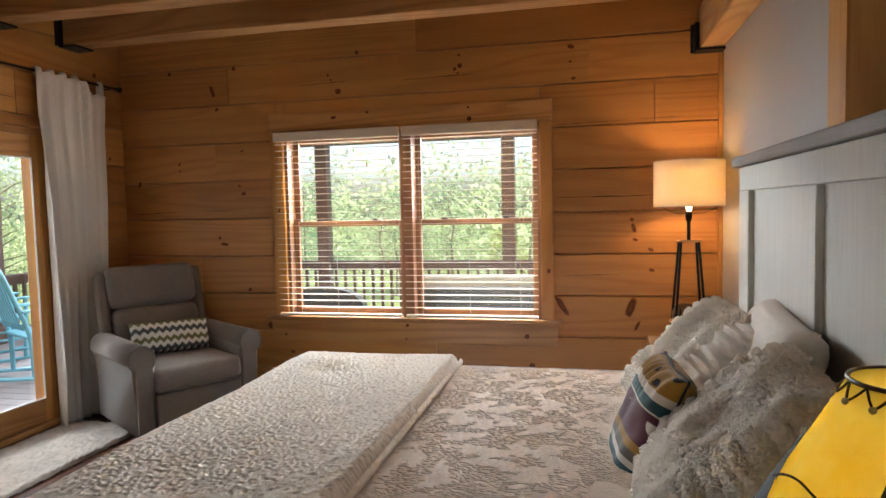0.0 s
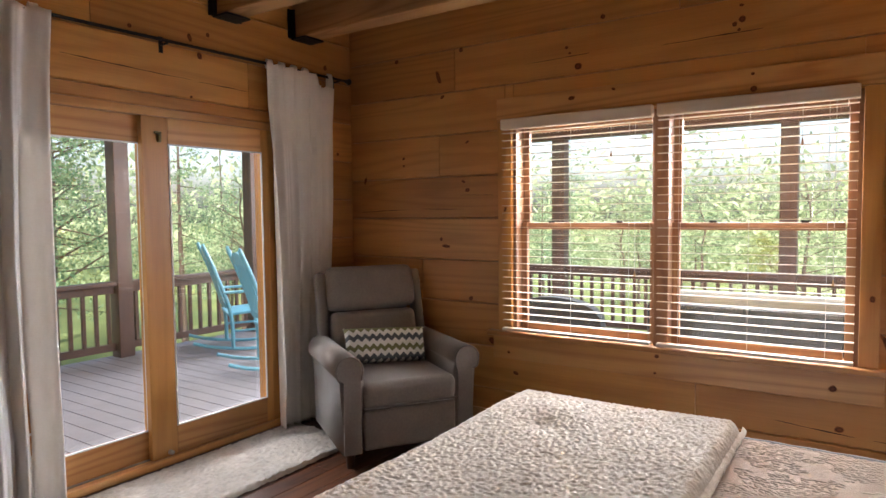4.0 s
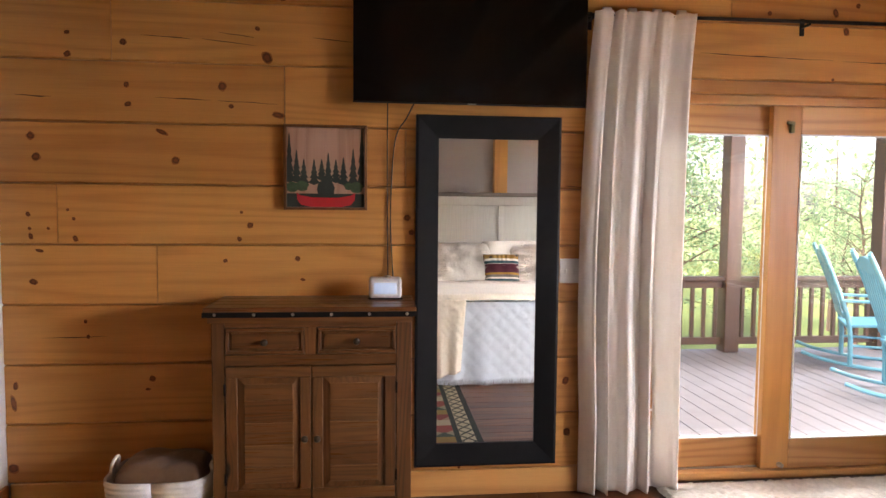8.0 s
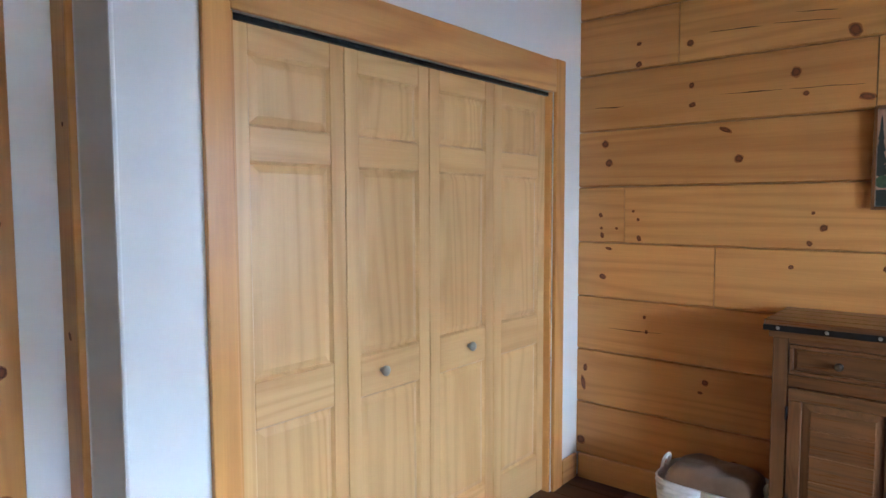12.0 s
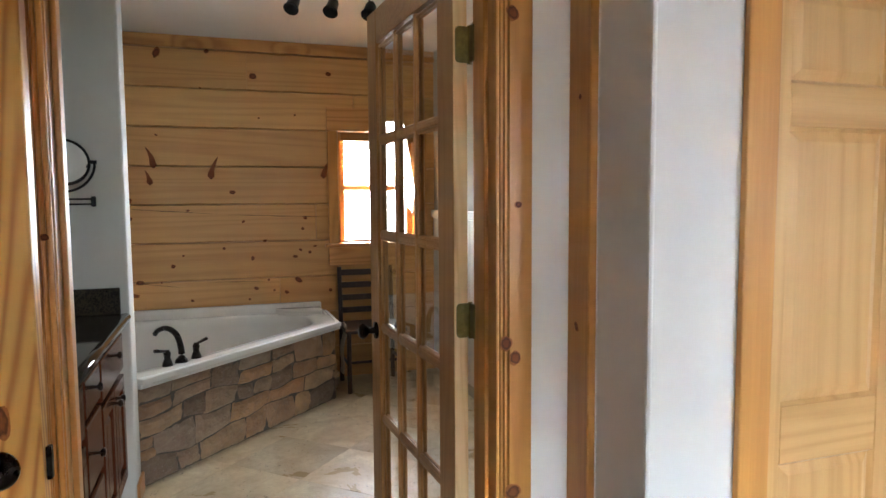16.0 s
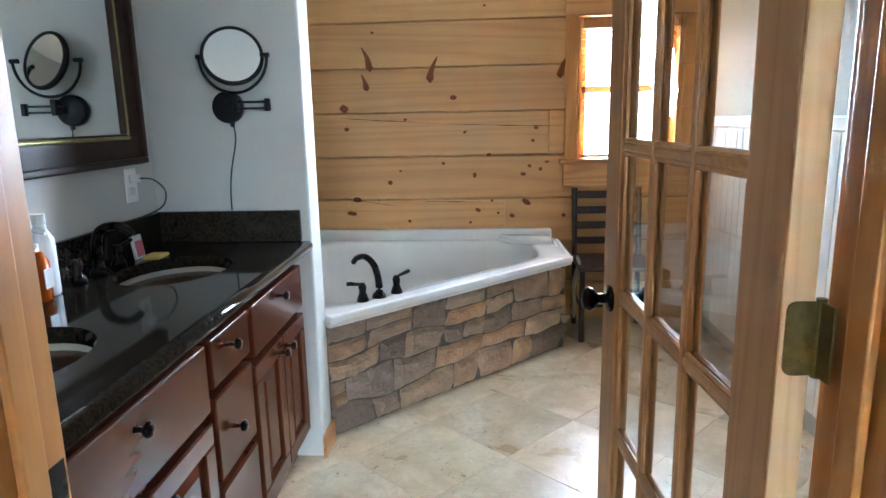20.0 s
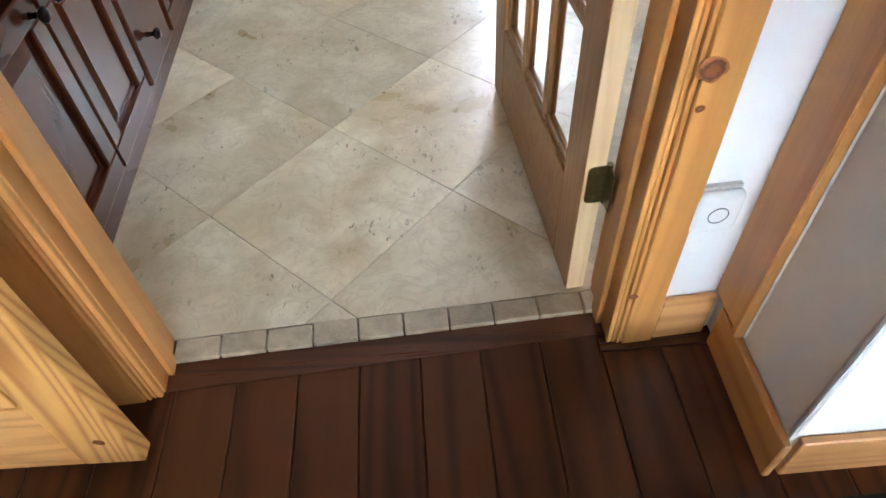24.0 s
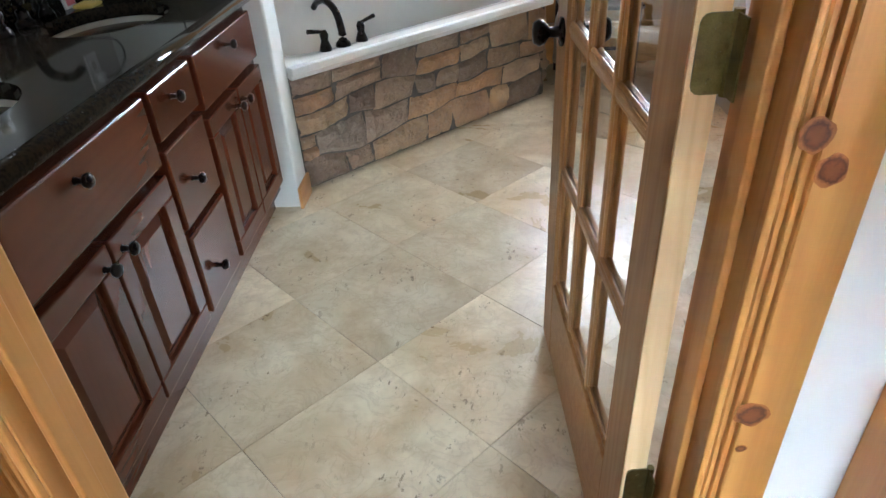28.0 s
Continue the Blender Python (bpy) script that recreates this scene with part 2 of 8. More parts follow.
walnut_frame = wood("mirror_frame_wood", (0.034, 0.014, 0.007), (0.014, 0.006, 0.004), "y", rough=0.5, lines=0.25, grain=0.2, relief=0.02, gloss=0.25)
headboard_paint = wood("headboard_whitewash", (0.56, 0.545, 0.475), (0.43, 0.415, 0.345), "z", rough=0.62, lines=0.16, vary=0.06, grain=0.9, wide=0.5)
blind_wood = wood("blind_slat_wood", (0.76, 0.66, 0.53), (0.62, 0.50, 0.37), "x", rough=0.32, lines=0.2, vary=0.08)
headboard_cap = wood("headboard_cap_grey", (0.26, 0.235, 0.205), (0.13, 0.115, 0.10), "y", rough=0.6, lines=0.5)
chair_dark = wood("ladder_chair_wood", (0.045, 0.020, 0.012), (0.018, 0.008, 0.005), "z", rough=0.35)
stand_wood = wood("stand_wood", (0.36, 0.19, 0.075), (0.20, 0.09, 0.03), "x", rough=0.45)
drywall = plain("drywall_white", (0.80, 0.79, 0.77), 0.7, var=0.02, scale=3.0, bump=0.12, dist=0.001)
# white drywall of the east wall, its shade put into a darker colour
east_shaded = plain("drywall_white_shaded", (0.44, 0.40, 0.36), 0.7, var=0.02, scale=3.0, bump=0.12, dist=0.001)
bath_wall = plain("bath_wall_paint", (0.485, 0.475, 0.430), 0.6, var=0.02, scale=3.0, bump=0.10, dist=0.001)
ceiling_white = plain("ceiling_paint", (0.80, 0.79, 0.775), 0.8, var=0.02, scale=5.0, bump=0.25, dist=0.002)
white_trim = plain("white_trim_paint", (0.78, 0.78, 0.76), 0.45, var=0.03)
black_iron = plain("black_iron", (0.010, 0.010, 0.011), 0.45, 0.5, var=0.3, scale=40, bump=0.15)
bronze = plain("oil_rubbed_bronze", (0.018, 0.014, 0.012), 0.28, 0.9, var=0.4, scale=30)
brass_old = plain("aged_brass", (0.20, 0.165, 0.062), 0.34, 0.9, var=0.35, scale=60)
old_iron = plain("aged_iron", (0.10, 0.085, 0.070), 0.38, 0.85, var=0.3)
nickel = plain("brushed_nickel", (0.42, 0.40, 0.37), 0.32, 0.95, var=0.1)
black_frame = plain("black_mirror_frame", (0.007, 0.007, 0.008), 0.6, var=0.25, scale=25, bump=0.2, Specular_IOR_Level=0.2)
tv_plastic = plain("tv_bezel", (0.008, 0.008, 0.009), 0.35, var=0.1)
tv_screen = plain("tv_screen", (0.006, 0.006, 0.007), 0.10, var=0.05, bump=0.0)
white_plastic = plain("white_plastic", (0.78, 0.77, 0.75), 0.35, var=0.02)
acrylic = plain("tub_acrylic", (0.72, 0.70, 0.66), 0.12, var=0.015, scale=2, bump=0.0)
porcelain = plain("sink_porcelain", (0.74, 0.71, 0.64), 0.10, var=0.02, bump=0.0)
recliner_cloth = cloth("recliner_microfibre", (0.215, 0.180, 0.150), 700, var=0.16)
welt_cloth = cloth("recliner_welt", (0.165, 0.135, 0.112), 700)
spread_cloth = cloth("chenille_bedspread", (0.74, 0.585, 0.445), 500, 0.1, var=0.03)
sherpa = cloth("sherpa_throw", (0.90, 0.76, 0.59), 300, 0.25, var=0.08, sheen=0.5)
quilt_cloth = cloth("quilted_coverlet", (0.62, 0.64, 0.665), 600, 0.3, var=0.05)
shag = cloth("shag_rug", (0.56, 0.50, 0.42), 260, 1.2, var=0.22, sheen=0.4)
sham_cloth = cloth("pillow_sham", (0.88, 0.81, 0.71), 420, 0.12, var=0.06)
basket_rope = cloth("white_rope_basket", (0.84, 0.81, 0.78), 300, 0.5)
blanket_brown = cloth("brown_blanket", (0.175, 0.100, 0.055), 300, 0.7, var=0.2)
towel_cloth = cloth("tan_towel", (0.50, 0.43, 0.32), 300, 0.7)
cable_black = plain("cable_black", (0.015, 0.014, 0.013), 0.5)
cable_white = plain("cable_white", (0.55, 0.52, 0.48), 0.5)
deck_paint = plain("deck_stain", (0.215, 0.203, 0.21), 0.7, var=0.14, scale=6, bump=0.3)
rail_paint = plain("porch_brown_stain", (0.085, 0.047, 0.034), 0.6, var=0.2, scale=8, bump=0.2)
porch_ceiling = plain("porch_ceiling_wood", (0.36, 0.24, 0.13), 0.7, var=0.2, scale=5)
blue_paint = plain("rocker_blue_paint", (0.11, 0.34, 0.44), 0.42, var=0.10, scale=12)
outdoor_cover = plain("patio_set_dark", (0.030, 0.036, 0.036), 0.75, var=0.3, scale=10)
outdoor_grey = plain("patio_set_grey", (0.23, 0.25, 0.225), 0.8, var=0.2, scale=10)
bark = plain("bark", (0.085, 0.062, 0.045), 0.9, var=0.4, scale=12, bump=0.6, dist=0.02)
red_canoe = plain("canoe_red", (0.42, 0.010, 0.018), 0.55, var=0.12, scale=30)
tree_ink = plain("painted_pine_trees", (0.020, 0.028, 0.020), 0.7, var=0.3)
bush_green = plain("painted_bushes", (0.045, 0.085, 0.035), 0.7, var=0.5, scale=60)
orange_soap = plain("orange_soap", (0.75, 0.16, 0.012), 0.12, Transmission_Weight=0.5)
pink_card = plain("pink_card", (0.60, 0.16, 0.20), 0.6)
yellow_card = plain("yellow_card", (0.75, 0.55, 0.14), 0.6)


def glass_like(name, color, rough, **more):
    k = Nodes(name)
    return k.out(color, rough, Transmission_Weight=1.0, IOR=1.45, **more)


glass = glass_like("window_glass", (0.98, 0.99, 0.985), 0.0)
k = Nodes("silvered_mirror")
mirror_glass = k.out((0.88, 0.90, 0.895), 0.005, Metallic=1.0)
k = Nodes("lit_display")
display = k.out((0.55, 0.66, 0.80), 0.3, Emission_Color=(0.55, 0.72, 1.0), Emission_Strength=0.06)

# lamp shades let the bulb's light through
k = Nodes("drum_shade_fabric")
tr = k.node("BsdfTranslucent", Color=(0.86, 0.74, 0.52))
df = k.node("BsdfDiffuse", Color=(0.82, 0.76, 0.66))
mx = k.node("MixShader", Fac=0.42)
k.l.new(df.outputs[0], mx.inputs[1]), k.l.new(tr.outputs[0], mx.inputs[2])
k.l.new(mx.outputs[0], k.n["Material Output"].inputs[0])
shade_fabric = k.m
k = Nodes("parchment_shade")
v = k.coords()
pc = k.mix(k.ramp(k.noise(v, 22, 4), (0.35, 0.0), (0.7, 1.0)), (0.92, 0.78, 0.17), (0.95, 0.86, 0.34))
tr, df, mx = k.node("BsdfTranslucent", Color=pc), k.node("BsdfDiffuse", Color=pc), k.node("MixShader", Fac=0.6)
k.l.new(df.outputs[0], mx.inputs[1]), k.l.new(tr.outputs[0], mx.inputs[2])
k.l.new(mx.outputs[0], k.n["Material Output"].inputs[0])
parchment = k.m
# curtains glow where daylight stands behind them
k = Nodes("curtain_sheer_cotton")
v = k.coords()
cc = k.mix(k.ramp(k.noise(v, 90, 3), (0.3, 0.0), (0.7, 1.0)), (0.92, 0.88, 0.82), (0.95, 0.915, 0.86))
tr, df, mx = k.node("BsdfTranslucent", Color=cc), k.node("BsdfDiffuse", Color=cc), k.node("MixShader", Fac=0.22)
bp = k.node("Bump", Height=k.noise(v, 900, 2), Strength=0.3, Distance=0.001)
k.l.new(bp.outputs[0], df.inputs["Normal"])
k.l.new(df.outputs[0], mx.inputs[1]), k.l.new(tr.outputs[0], mx.inputs[2])
k.l.new(mx.outputs[0], k.n["Material Output"].inputs[0])
curtain_mat = k.m

# soft yarn lets light through its loops
def yarn(name, a, b, thin):
    k = Nodes(name)
    yc = k.mix(k.ramp(k.noise(k.coords(), 160, 3), (0.3, 0.0), (0.7, 1.0)), a, b)
    tr, df, mx = k.node("BsdfTranslucent", Color=yc), k.node("BsdfDiffuse", Color=yc), k.node("MixShader", Fac=thin)
    k.l.new(df.outputs[0], mx.inputs[1]), k.l.new(tr.outputs[0], mx.inputs[2])
    k.l.new(mx.outputs[0], k.n["Material Output"].inputs[0])
    return k.m


soft_yarn = yarn("sham_yarn", (0.90, 0.83, 0.73), (0.95, 0.90, 0.81), 0.42)
tuft_cloth = yarn("chenille_yarn", (0.92, 0.79, 0.65), (0.96, 0.86, 0.74), 0.30)

# knot: reddish heart, dark rim
k = Nodes("pine_knot")
v = k.coords()
r = k.node("VectorMath", Vector=v)
r.operation = "LENGTH"
nz = k.noise(k.coords((1, 1, 1), 9.0), 2.4, 3)
rr = k.math("MULTIPLY_ADD", k.math("SUBTRACT", nz, 0.5), 0.5, r.outputs["Value"])
kc = k.ramp(rr, (0.05, (0.085, 0.024, 0.008)), (0.22, (0.22, 0.064, 0.018)), (0.60, (0.165, 0.046, 0.013)), (0.80, (0.075, 0.021, 0.007)), (0.98, (0.30, 0.105, 0.028)))
knot_mat = k.out(kc, 0.6, Specular_IOR_Level=0.25)

# travertine: cream with clouding, veins and pits
k = Nodes("travertine")
v = k.coords((1, 1, 1), 11.0)
cl = k.noise(v, 3.2, 5, 0.6, 0.6)
pit = k.ramp(k.noise(k.coords((1, 0.55, 1), 11.0), 42, 4, 0.72), (0.60, 0.0), (0.65, 1.0))
pit = k.math("MULTIPLY", pit, k.ramp(k.noise(v, 4.5, 2), (0.48, 0.0), (0.60, 1.0)))
vein = k.ramp(k.noise(k.coords((1, 1, 1), 4.0), 9, 4, 0.6, 1.6), (0.46, 0.0), (0.5, 0.6), (0.54, 0.0))
col = k.mix(k.ramp(cl, (0.36, 0.0), (0.64, 1.0)), (0.54, 0.415, 0.245), (0.80, 0.69, 0.49))
blot = k.ramp(k.noise(v, 11.0, 5, 0.65, 0.4), (0.47, 0.0), (0.66, 1.0))
col = k.mix(k.math("MULTIPLY", blot, 0.40), col, (0.50, 0.375, 0.225))
col = k.mix(k.math("MULTIPLY", vein, 0.45), col, (0.42, 0.30, 0.18))
col = k.mix(k.math("MULTIPLY", pit, 0.85), col, (0.22, 0.15, 0.085))
tone = k.math("MULTIPLY_ADD", k.rand(), 0.30, 0.74)
col = k.mix(1.0, col, k.node("CombineColor", Red=tone, Green=tone, Blue=tone).outputs[0], "MULTIPLY")
travertine = k.out(col, k.math("MULTIPLY_ADD", cl, 0.2, 0.20), k.math("SUBTRACT", cl, pit), 0.25, 0.003)
tumbled = plain("tumbled_travertine", (0.43, 0.34, 0.22), 0.6, var=0.28, scale=30, bump=0.4, dist=0.004)
grout = plain("grout", (0.26, 0.20, 0.14), 0.9, var=0.2, scale=40)

# granite: dark brown with flecks
k = Nodes("granite_brown")
v = k.coords()
fl = k.voronoi(v, 120).outputs["Distance"]
gr = k.noise(v, 55, 5, 0.7)
col = k.ramp(k.math("MULTIPLY_ADD", fl, 0.5, k.math("MULTIPLY", gr, 0.75)), (0.36, (0.006, 0.005, 0.004)), (0.55, (0.015, 0.012, 0.009)), (0.72, (0.028, 0.021, 0.014)))
granite = k.out(col, 0.06, Specular_IOR_Level=0.3)

# ledge stone
k = Nodes("ledge_stone")
v = k.coords((1, 1, 1.3), 6.0)
a, b = k.noise(v, 5, 5, 0.62), k.noise(v, 26, 5, 0.65)
hue = k.ramp(k.rand(), (0.0, (0.19, 0.130, 0.095)), (0.2, (0.27, 0.190, 0.130)), (0.42, (0.54, 0.300, 0.140)), (0.62, (0.36, 0.260, 0.180)), (0.82, (0.58, 0.370, 0.185)), (1.0, (0.34, 0.275, 0.225)))
col = k.mix(k.ramp(a, (0.34, 0.0), (0.66, 1.0)), k.mix(0.55, hue, (0.13, 0.085, 0.06)), hue)
col = k.mix(k.ramp(b, (0.5, 0.0), (0.75, 0.32)), col, (0.34, 0.30, 0.26))
scar = k.ramp(k.noise(v, 70, 4, 0.7, 0.8), (0.60, 0.0), (0.70, 0.55))
col = k.mix(scar, col, (0.50, 0.44, 0.37))
stone_mat = k.out(col, 0.72, k.math("MULTIPLY_ADD", a, 0.6, b), 1.0, 0.022)
mortar = plain("mortar", (0.115, 0.098, 0.082), 0.95, var=0.2, scale=40, bump=0.5)

# ground and leaves
k = Nodes("meadow")
v = k.coords()
a, b = k.noise(v, 0.35, 5, 0.6), k.noise(v, 14, 4, 0.7)
col = k.mix(k.ramp(a, (0.35, 0.0), (0.65, 1.0)), (0.060, 0.115, 0.022), (0.15, 0.21, 0.05))
col = k.mix(k.ramp(b, (0.4, 0.0), (0.8, 0.7)), col, (0.17, 0.14, 0.07))
meadow = k.out(col, 0.95, b, 0.8, 0.05)


def leafy(name, a, b):
    k = Nodes(name)
    info = k.n.new("ShaderNodeNewGeometry").outputs["Random Per Island"]
    col = k.mix(info, a, b)
    tr, df, mx = k.node("BsdfTranslucent", Color=col), k.node("BsdfDiffuse", Color=col), k.node("MixShader", Fac=0.45)
    k.l.new(df.outputs[0], mx.inputs[1]), k.l.new(tr.outputs[0], mx.inputs[2])
    k.l.new(mx.outputs[0], k.n["Material Output"].inputs[0])
    return k.m


leaf_spring = leafy("spring_leaves", (0.26, 0.33, 0.17), (0.43, 0.51, 0.32))
leaf_pine = leafy("pine_needles", (0.12, 0.21, 0.12), (0.22, 0.32, 0.18))
leaf_bush = leafy("bush_leaves", (0.16, 0.21, 0.04), (0.30, 0.30, 0.07))


# ---------------- building blocks ----------------
def obj(name, bm, mat, parent=None, label="", smooth=False):
    me = bpy.data.meshes.new(name)
    bmesh.ops.recalc_face_normals(bm, faces=bm.faces)
    bm.to_mesh(me)
    bm.free()
    me.materials.append(mat)
    if smooth:
        for p in me.polygons:
            p.use_smooth = True
    ob = new(name, me)
    if parent:
        ob.parent = parent
    if label:
        ob["label"] = label
    return ob


def part(name, bm, mat, parent, label="", smooth=False):
    return obj(name, bm, mat, parent, label, smooth)


def thing(name, label, category, at=(0, 0, 0), rz=0.0, group="", kind=""):
    ob = new(name)
    ob.matrix_world = pose(*at, 0, 0, rz)
    return tagged(ob, label, category, group, kind)


def add_box(bm, x0, x1, y0, y1, z0, z1, bev=0.0, seg=2, m=None):
    r = bmesh.ops.create_cube(bm, size=1.0, matrix=Matrix.Translation(((x0 + x1) / 2, (y0 + y1) / 2, (z0 + z1) / 2)) @ Matrix.Diagonal((x1 - x0, y1 - y0, z1 - z0, 1)))
    vs = r["verts"]
    if bev:
        es = list({e for v in vs for e in v.link_edges})
        vs = list({v for f in bmesh.ops.bevel(bm, geom=es, offset=bev, segments=seg, profile=0.5, affect="EDGES")["faces"] for v in f.verts} | {v for v in vs if v.is_valid})
    if m is not None:
        bmesh.ops.transform(bm, matrix=m, verts=[v for v in vs if v.is_valid])
    return bm


def bx(x0, x1, y0, y1, z0, z1, bev=0.0, seg=2, m=None):
    return add_box(bmesh.new(), x0, x1, y0, y1, z0, z1, bev, seg, m)


def cyl(p, q, r0, r1=None, seg=16, bm=None, caps=True):
    bm = bm or bmesh.new()
    p, q = Vector(p), Vector(q)
    d = q - p
    m = Matrix.Translation((p + q) / 2) @ d.to_track_quat("Z", "Y").to_matrix().to_4x4()
    bmesh.ops.create_cone(bm, cap_ends=caps, segments=seg, radius1=r0, radius2=r0 if r1 is None else r1, depth=d.length, matrix=m)
    return bm


def lathe(profile, seg=24, m=None, bm=None, caps=True):
    """A turned shape from (radius, height) pairs about z."""
    bm = bm or bmesh.new()
    rings = []
    for r, z in profile:
        rings.append([bm.verts.new((r * math.cos(2 * math.pi * i / seg), r * math.sin(2 * math.pi * i / seg), z)) for i in range(seg)])
    for a, b in zip(rings, rings[1:]):
        for i in range(seg):
            bm.faces.new((a[i], a[(i + 1) % seg], b[(i + 1) % seg], b[i]))
    for ring, (r, z) in ((rings[0], profile[0]), (rings[-1], profile[-1])):
        if caps and r > 1e-4:
            bm.faces.new(ring)
    if m is not None:
        bmesh.ops.transform(bm, matrix=m, verts=bm.verts)
    return bm


def tube(points, r, seg=8, bm=None):
    """A round bar or cable along a smooth line through the points."""
    bm = bm or bmesh.new()
    pts = [Vector(p) for p in points]
    fine = []
    for i in range(len(pts) - 1):
        p0, p1, p2, p3 = pts[max(i - 1, 0)], pts[i], pts[i + 1], pts[min(i + 2, len(pts) - 1)]
        n = 6 if len(pts) > 2 else 1
        for s in range(n):
            t = s / n
            fine.append(0.5 * (2 * p1 + (p2 - p0) * t + (2 * p0 - 5 * p1 + 4 * p2 - p3) * t * t + (3 * p1 - p0 - 3 * p2 + p3) * t ** 3))
    fine.append(pts[-1])
    rings = []
    for i, p in enumerate(fine):
        d = (fine[min(i + 1, len(fine) - 1)] - fine[max(i - 1, 0)]).normalized()
        q = d.to_track_quat("Z", "Y").to_matrix()
        rr = r(i / (len(fine) - 1)) if callable(r) else r
        rings.append([bm.verts.new(p + q @ Vector((rr * math.cos(2 * math.pi * k / seg), rr * math.sin(2 * math.pi * k / seg), 0))) for k in range(seg)])
    for a, b in zip(rings, rings[1:]):
        for k in range(seg):
            bm.faces.new((a[k], a[(k + 1) % seg], b[(k + 1) % seg], b[k]))
    bm.faces.new(rings[0]), bm.faces.new(rings[-1])
    return bm


def prism(outline, axis, a, b, bm=None):
    """A flat outline of (u, v) pushed along an axis from a to b. axis y: (x, z); axis x: (y, z); axis z: (x, y)."""
    bm = bm or bmesh.new()
    put = {"x": lambda u, v, w: (w, u, v), "y": lambda u, v, w: (u, w, v), "z": lambda u, v, w: (u, v, w)}[axis]
    lo = [bm.verts.new(put(u, v, a)) for u, v in outline]
    hi = [bm.verts.new(put(u, v, b)) for u, v in outline]
    n = len(outline)
    for i in range(n):
        bm.faces.new((lo[i], lo[(i + 1) % n], hi[(i + 1) % n], hi[i]))
    bm.faces.new(lo), bm.faces.new(hi)
    return bm


def sheet(nu, nv, place, bm=None):
    """A grid of quads whose points come from place(u, v), u and v from 0 to 1."""
    bm = bm or bmesh.new()
    g = [[bm.verts.new(place(i / nu, j / nv)) for j in range(nv + 1)] for i in range(nu + 1)]
    for i in range(nu):
        for j in range(nv):
            bm.faces.new((g[i][j], g[i + 1][j], g[i + 1][j + 1], g[i][j + 1]))
    return bm


def cushion(w, d, h, puff=0.35, n=14, wob=0.0, seed=0.0):
    """A stuffed pad, centred on its middle: w by d, h thick, with soft rims."""
    def top(u, v, s):
        a, b = 2 * u - 1, 2 * v - 1
        f = max(0.0, (1 - abs(a) ** 4) * (1 - abs(b) ** 4)) ** puff
        pinch = 1 - 0.06 * (abs(a) ** 6 * (1 - abs(b) ** 2) + abs(b) ** 6 * (1 - abs(a) ** 2))
        z = s * h / 2 * f
        z += wob * f * noise.noise((a * 2.1 + seed, b * 2.1, s + seed))
        return Vector((a * w / 2 * (pinch if abs(a) > 0.98 else 1), b * d / 2 * (pinch if abs(b) > 0.98 else 1), z))
    bm = bmesh.new()
    sheet(n, n, lambda u, v: top(u, v, 1), bm)
    sheet(n, n, lambda u, v: top(u, v, -1), bm)
    bmesh.ops.remove_doubles(bm, verts=bm.verts, dist=0.0005)
    return bm


# ---------------- plan ----------------
WX, EX, NY, SY = -3.53, 0.75, 4.23, -1.068      # bedroom: west logs, east drywall, north logs, closet wall
DY = -1.36                                        # wall with the bathroom door
BX, BY, BW = 0.60, -4.90, -1.95                  # bathroom: east wall, log wall, west wall
COURSE, Z0 = 0.2765, 0.122
CEIL, BCEIL = 2.78, 2.56


def log_wall(wall, axis, plane, inward, span, z_from, z_to, first, holes, joints, mat):
    """Flat-faced logs, course on course, each board a piece of its own with eased edges."""
    k = 0
    z = first
    while z < z_to - 0.01:
        lo, hi = max(z, z_from), min(z + COURSE, z_to)
        z += COURSE
        k += 1
        if hi - lo < 0.02:
            continue
        cuts = [span[0], *[j for kk, j in joints if kk == k], span[1]]
        runs = []
        for a, b in zip(cuts, cuts[1:]):
            runs.append((a, b, lo, hi))
        for h0, h1, g0, g1 in holes:
            out = []
            for a, b, c, d in runs:
                if h1 <= a or h0 >= b or g1 <= c or g0 >= d:
                    out.append((a, b, c, d))
                    continue
                if a < h0:
                    out.append((a, h0, c, d))
                if b > h1:
                    out.append((h1, b, c, d))
                if d > g1 + 0.005:
                    out.append((max(a, h0), min(b, h1), g1, d))
                if c < g0 - 0.005:
                    out.append((max(a, h0), min(b, h1), c, g0))
            runs = out
        for a, b, c, d in runs:
            if b - a < 0.01 or d - c < 0.006:
                continue
            e, t = 0.0085, 0.05
            s = inward
            prof = [(plane - s * t, c), (plane - s * e, c + 0.0016), (plane, c + e), (plane, d - e * 0.8), (plane - s * e, d - 0.0016), (plane - s * t, d)]
            g = 0.002
            bm = bmesh.new()
            other = "x" if axis == "x" else "y"
            ends = []
            for w in (a + g, b - g):
                ends.append([bm.verts.new((w, p, q) if other == "x" else (p, w, q)) for p, q in prof])
            n = len(prof)
            for i in range(n):
                bm.faces.new((ends[0][i], ends[0][(i + 1) % n], ends[1][(i + 1) % n], ends[1][i]))
            bm.faces.new(ends[0]), bm.faces.new(ends[1])
            part("log", bm, mat, wall)


def wall_core(wall, axis, p0, p1, span, z1, holes, mat, z0=0.0):
    """The body of a wall behind its face, with openings right through it."""
    a = span[0]
    def put(u0, u1, w0, w1):
        if u1 - u0 > 0.001 and w1 - w0 > 0.001:
            part("wall_body", bx(*((u0, u1, p0, p1) if axis == "x" else (p0, p1, u0, u1)), w0, w1), mat, wall)
    for h0, h1, g0, g1 in sorted(holes):
        put(a, h0, z0, z1)
        put(h0, h1, z0, g0)
        put(h0, h1, g1, z1)
        a = h1
    put(a, span[1], z0, z1)


def setting(name, label, category="wall"):
    return thing(name, label, category, kind="structure")


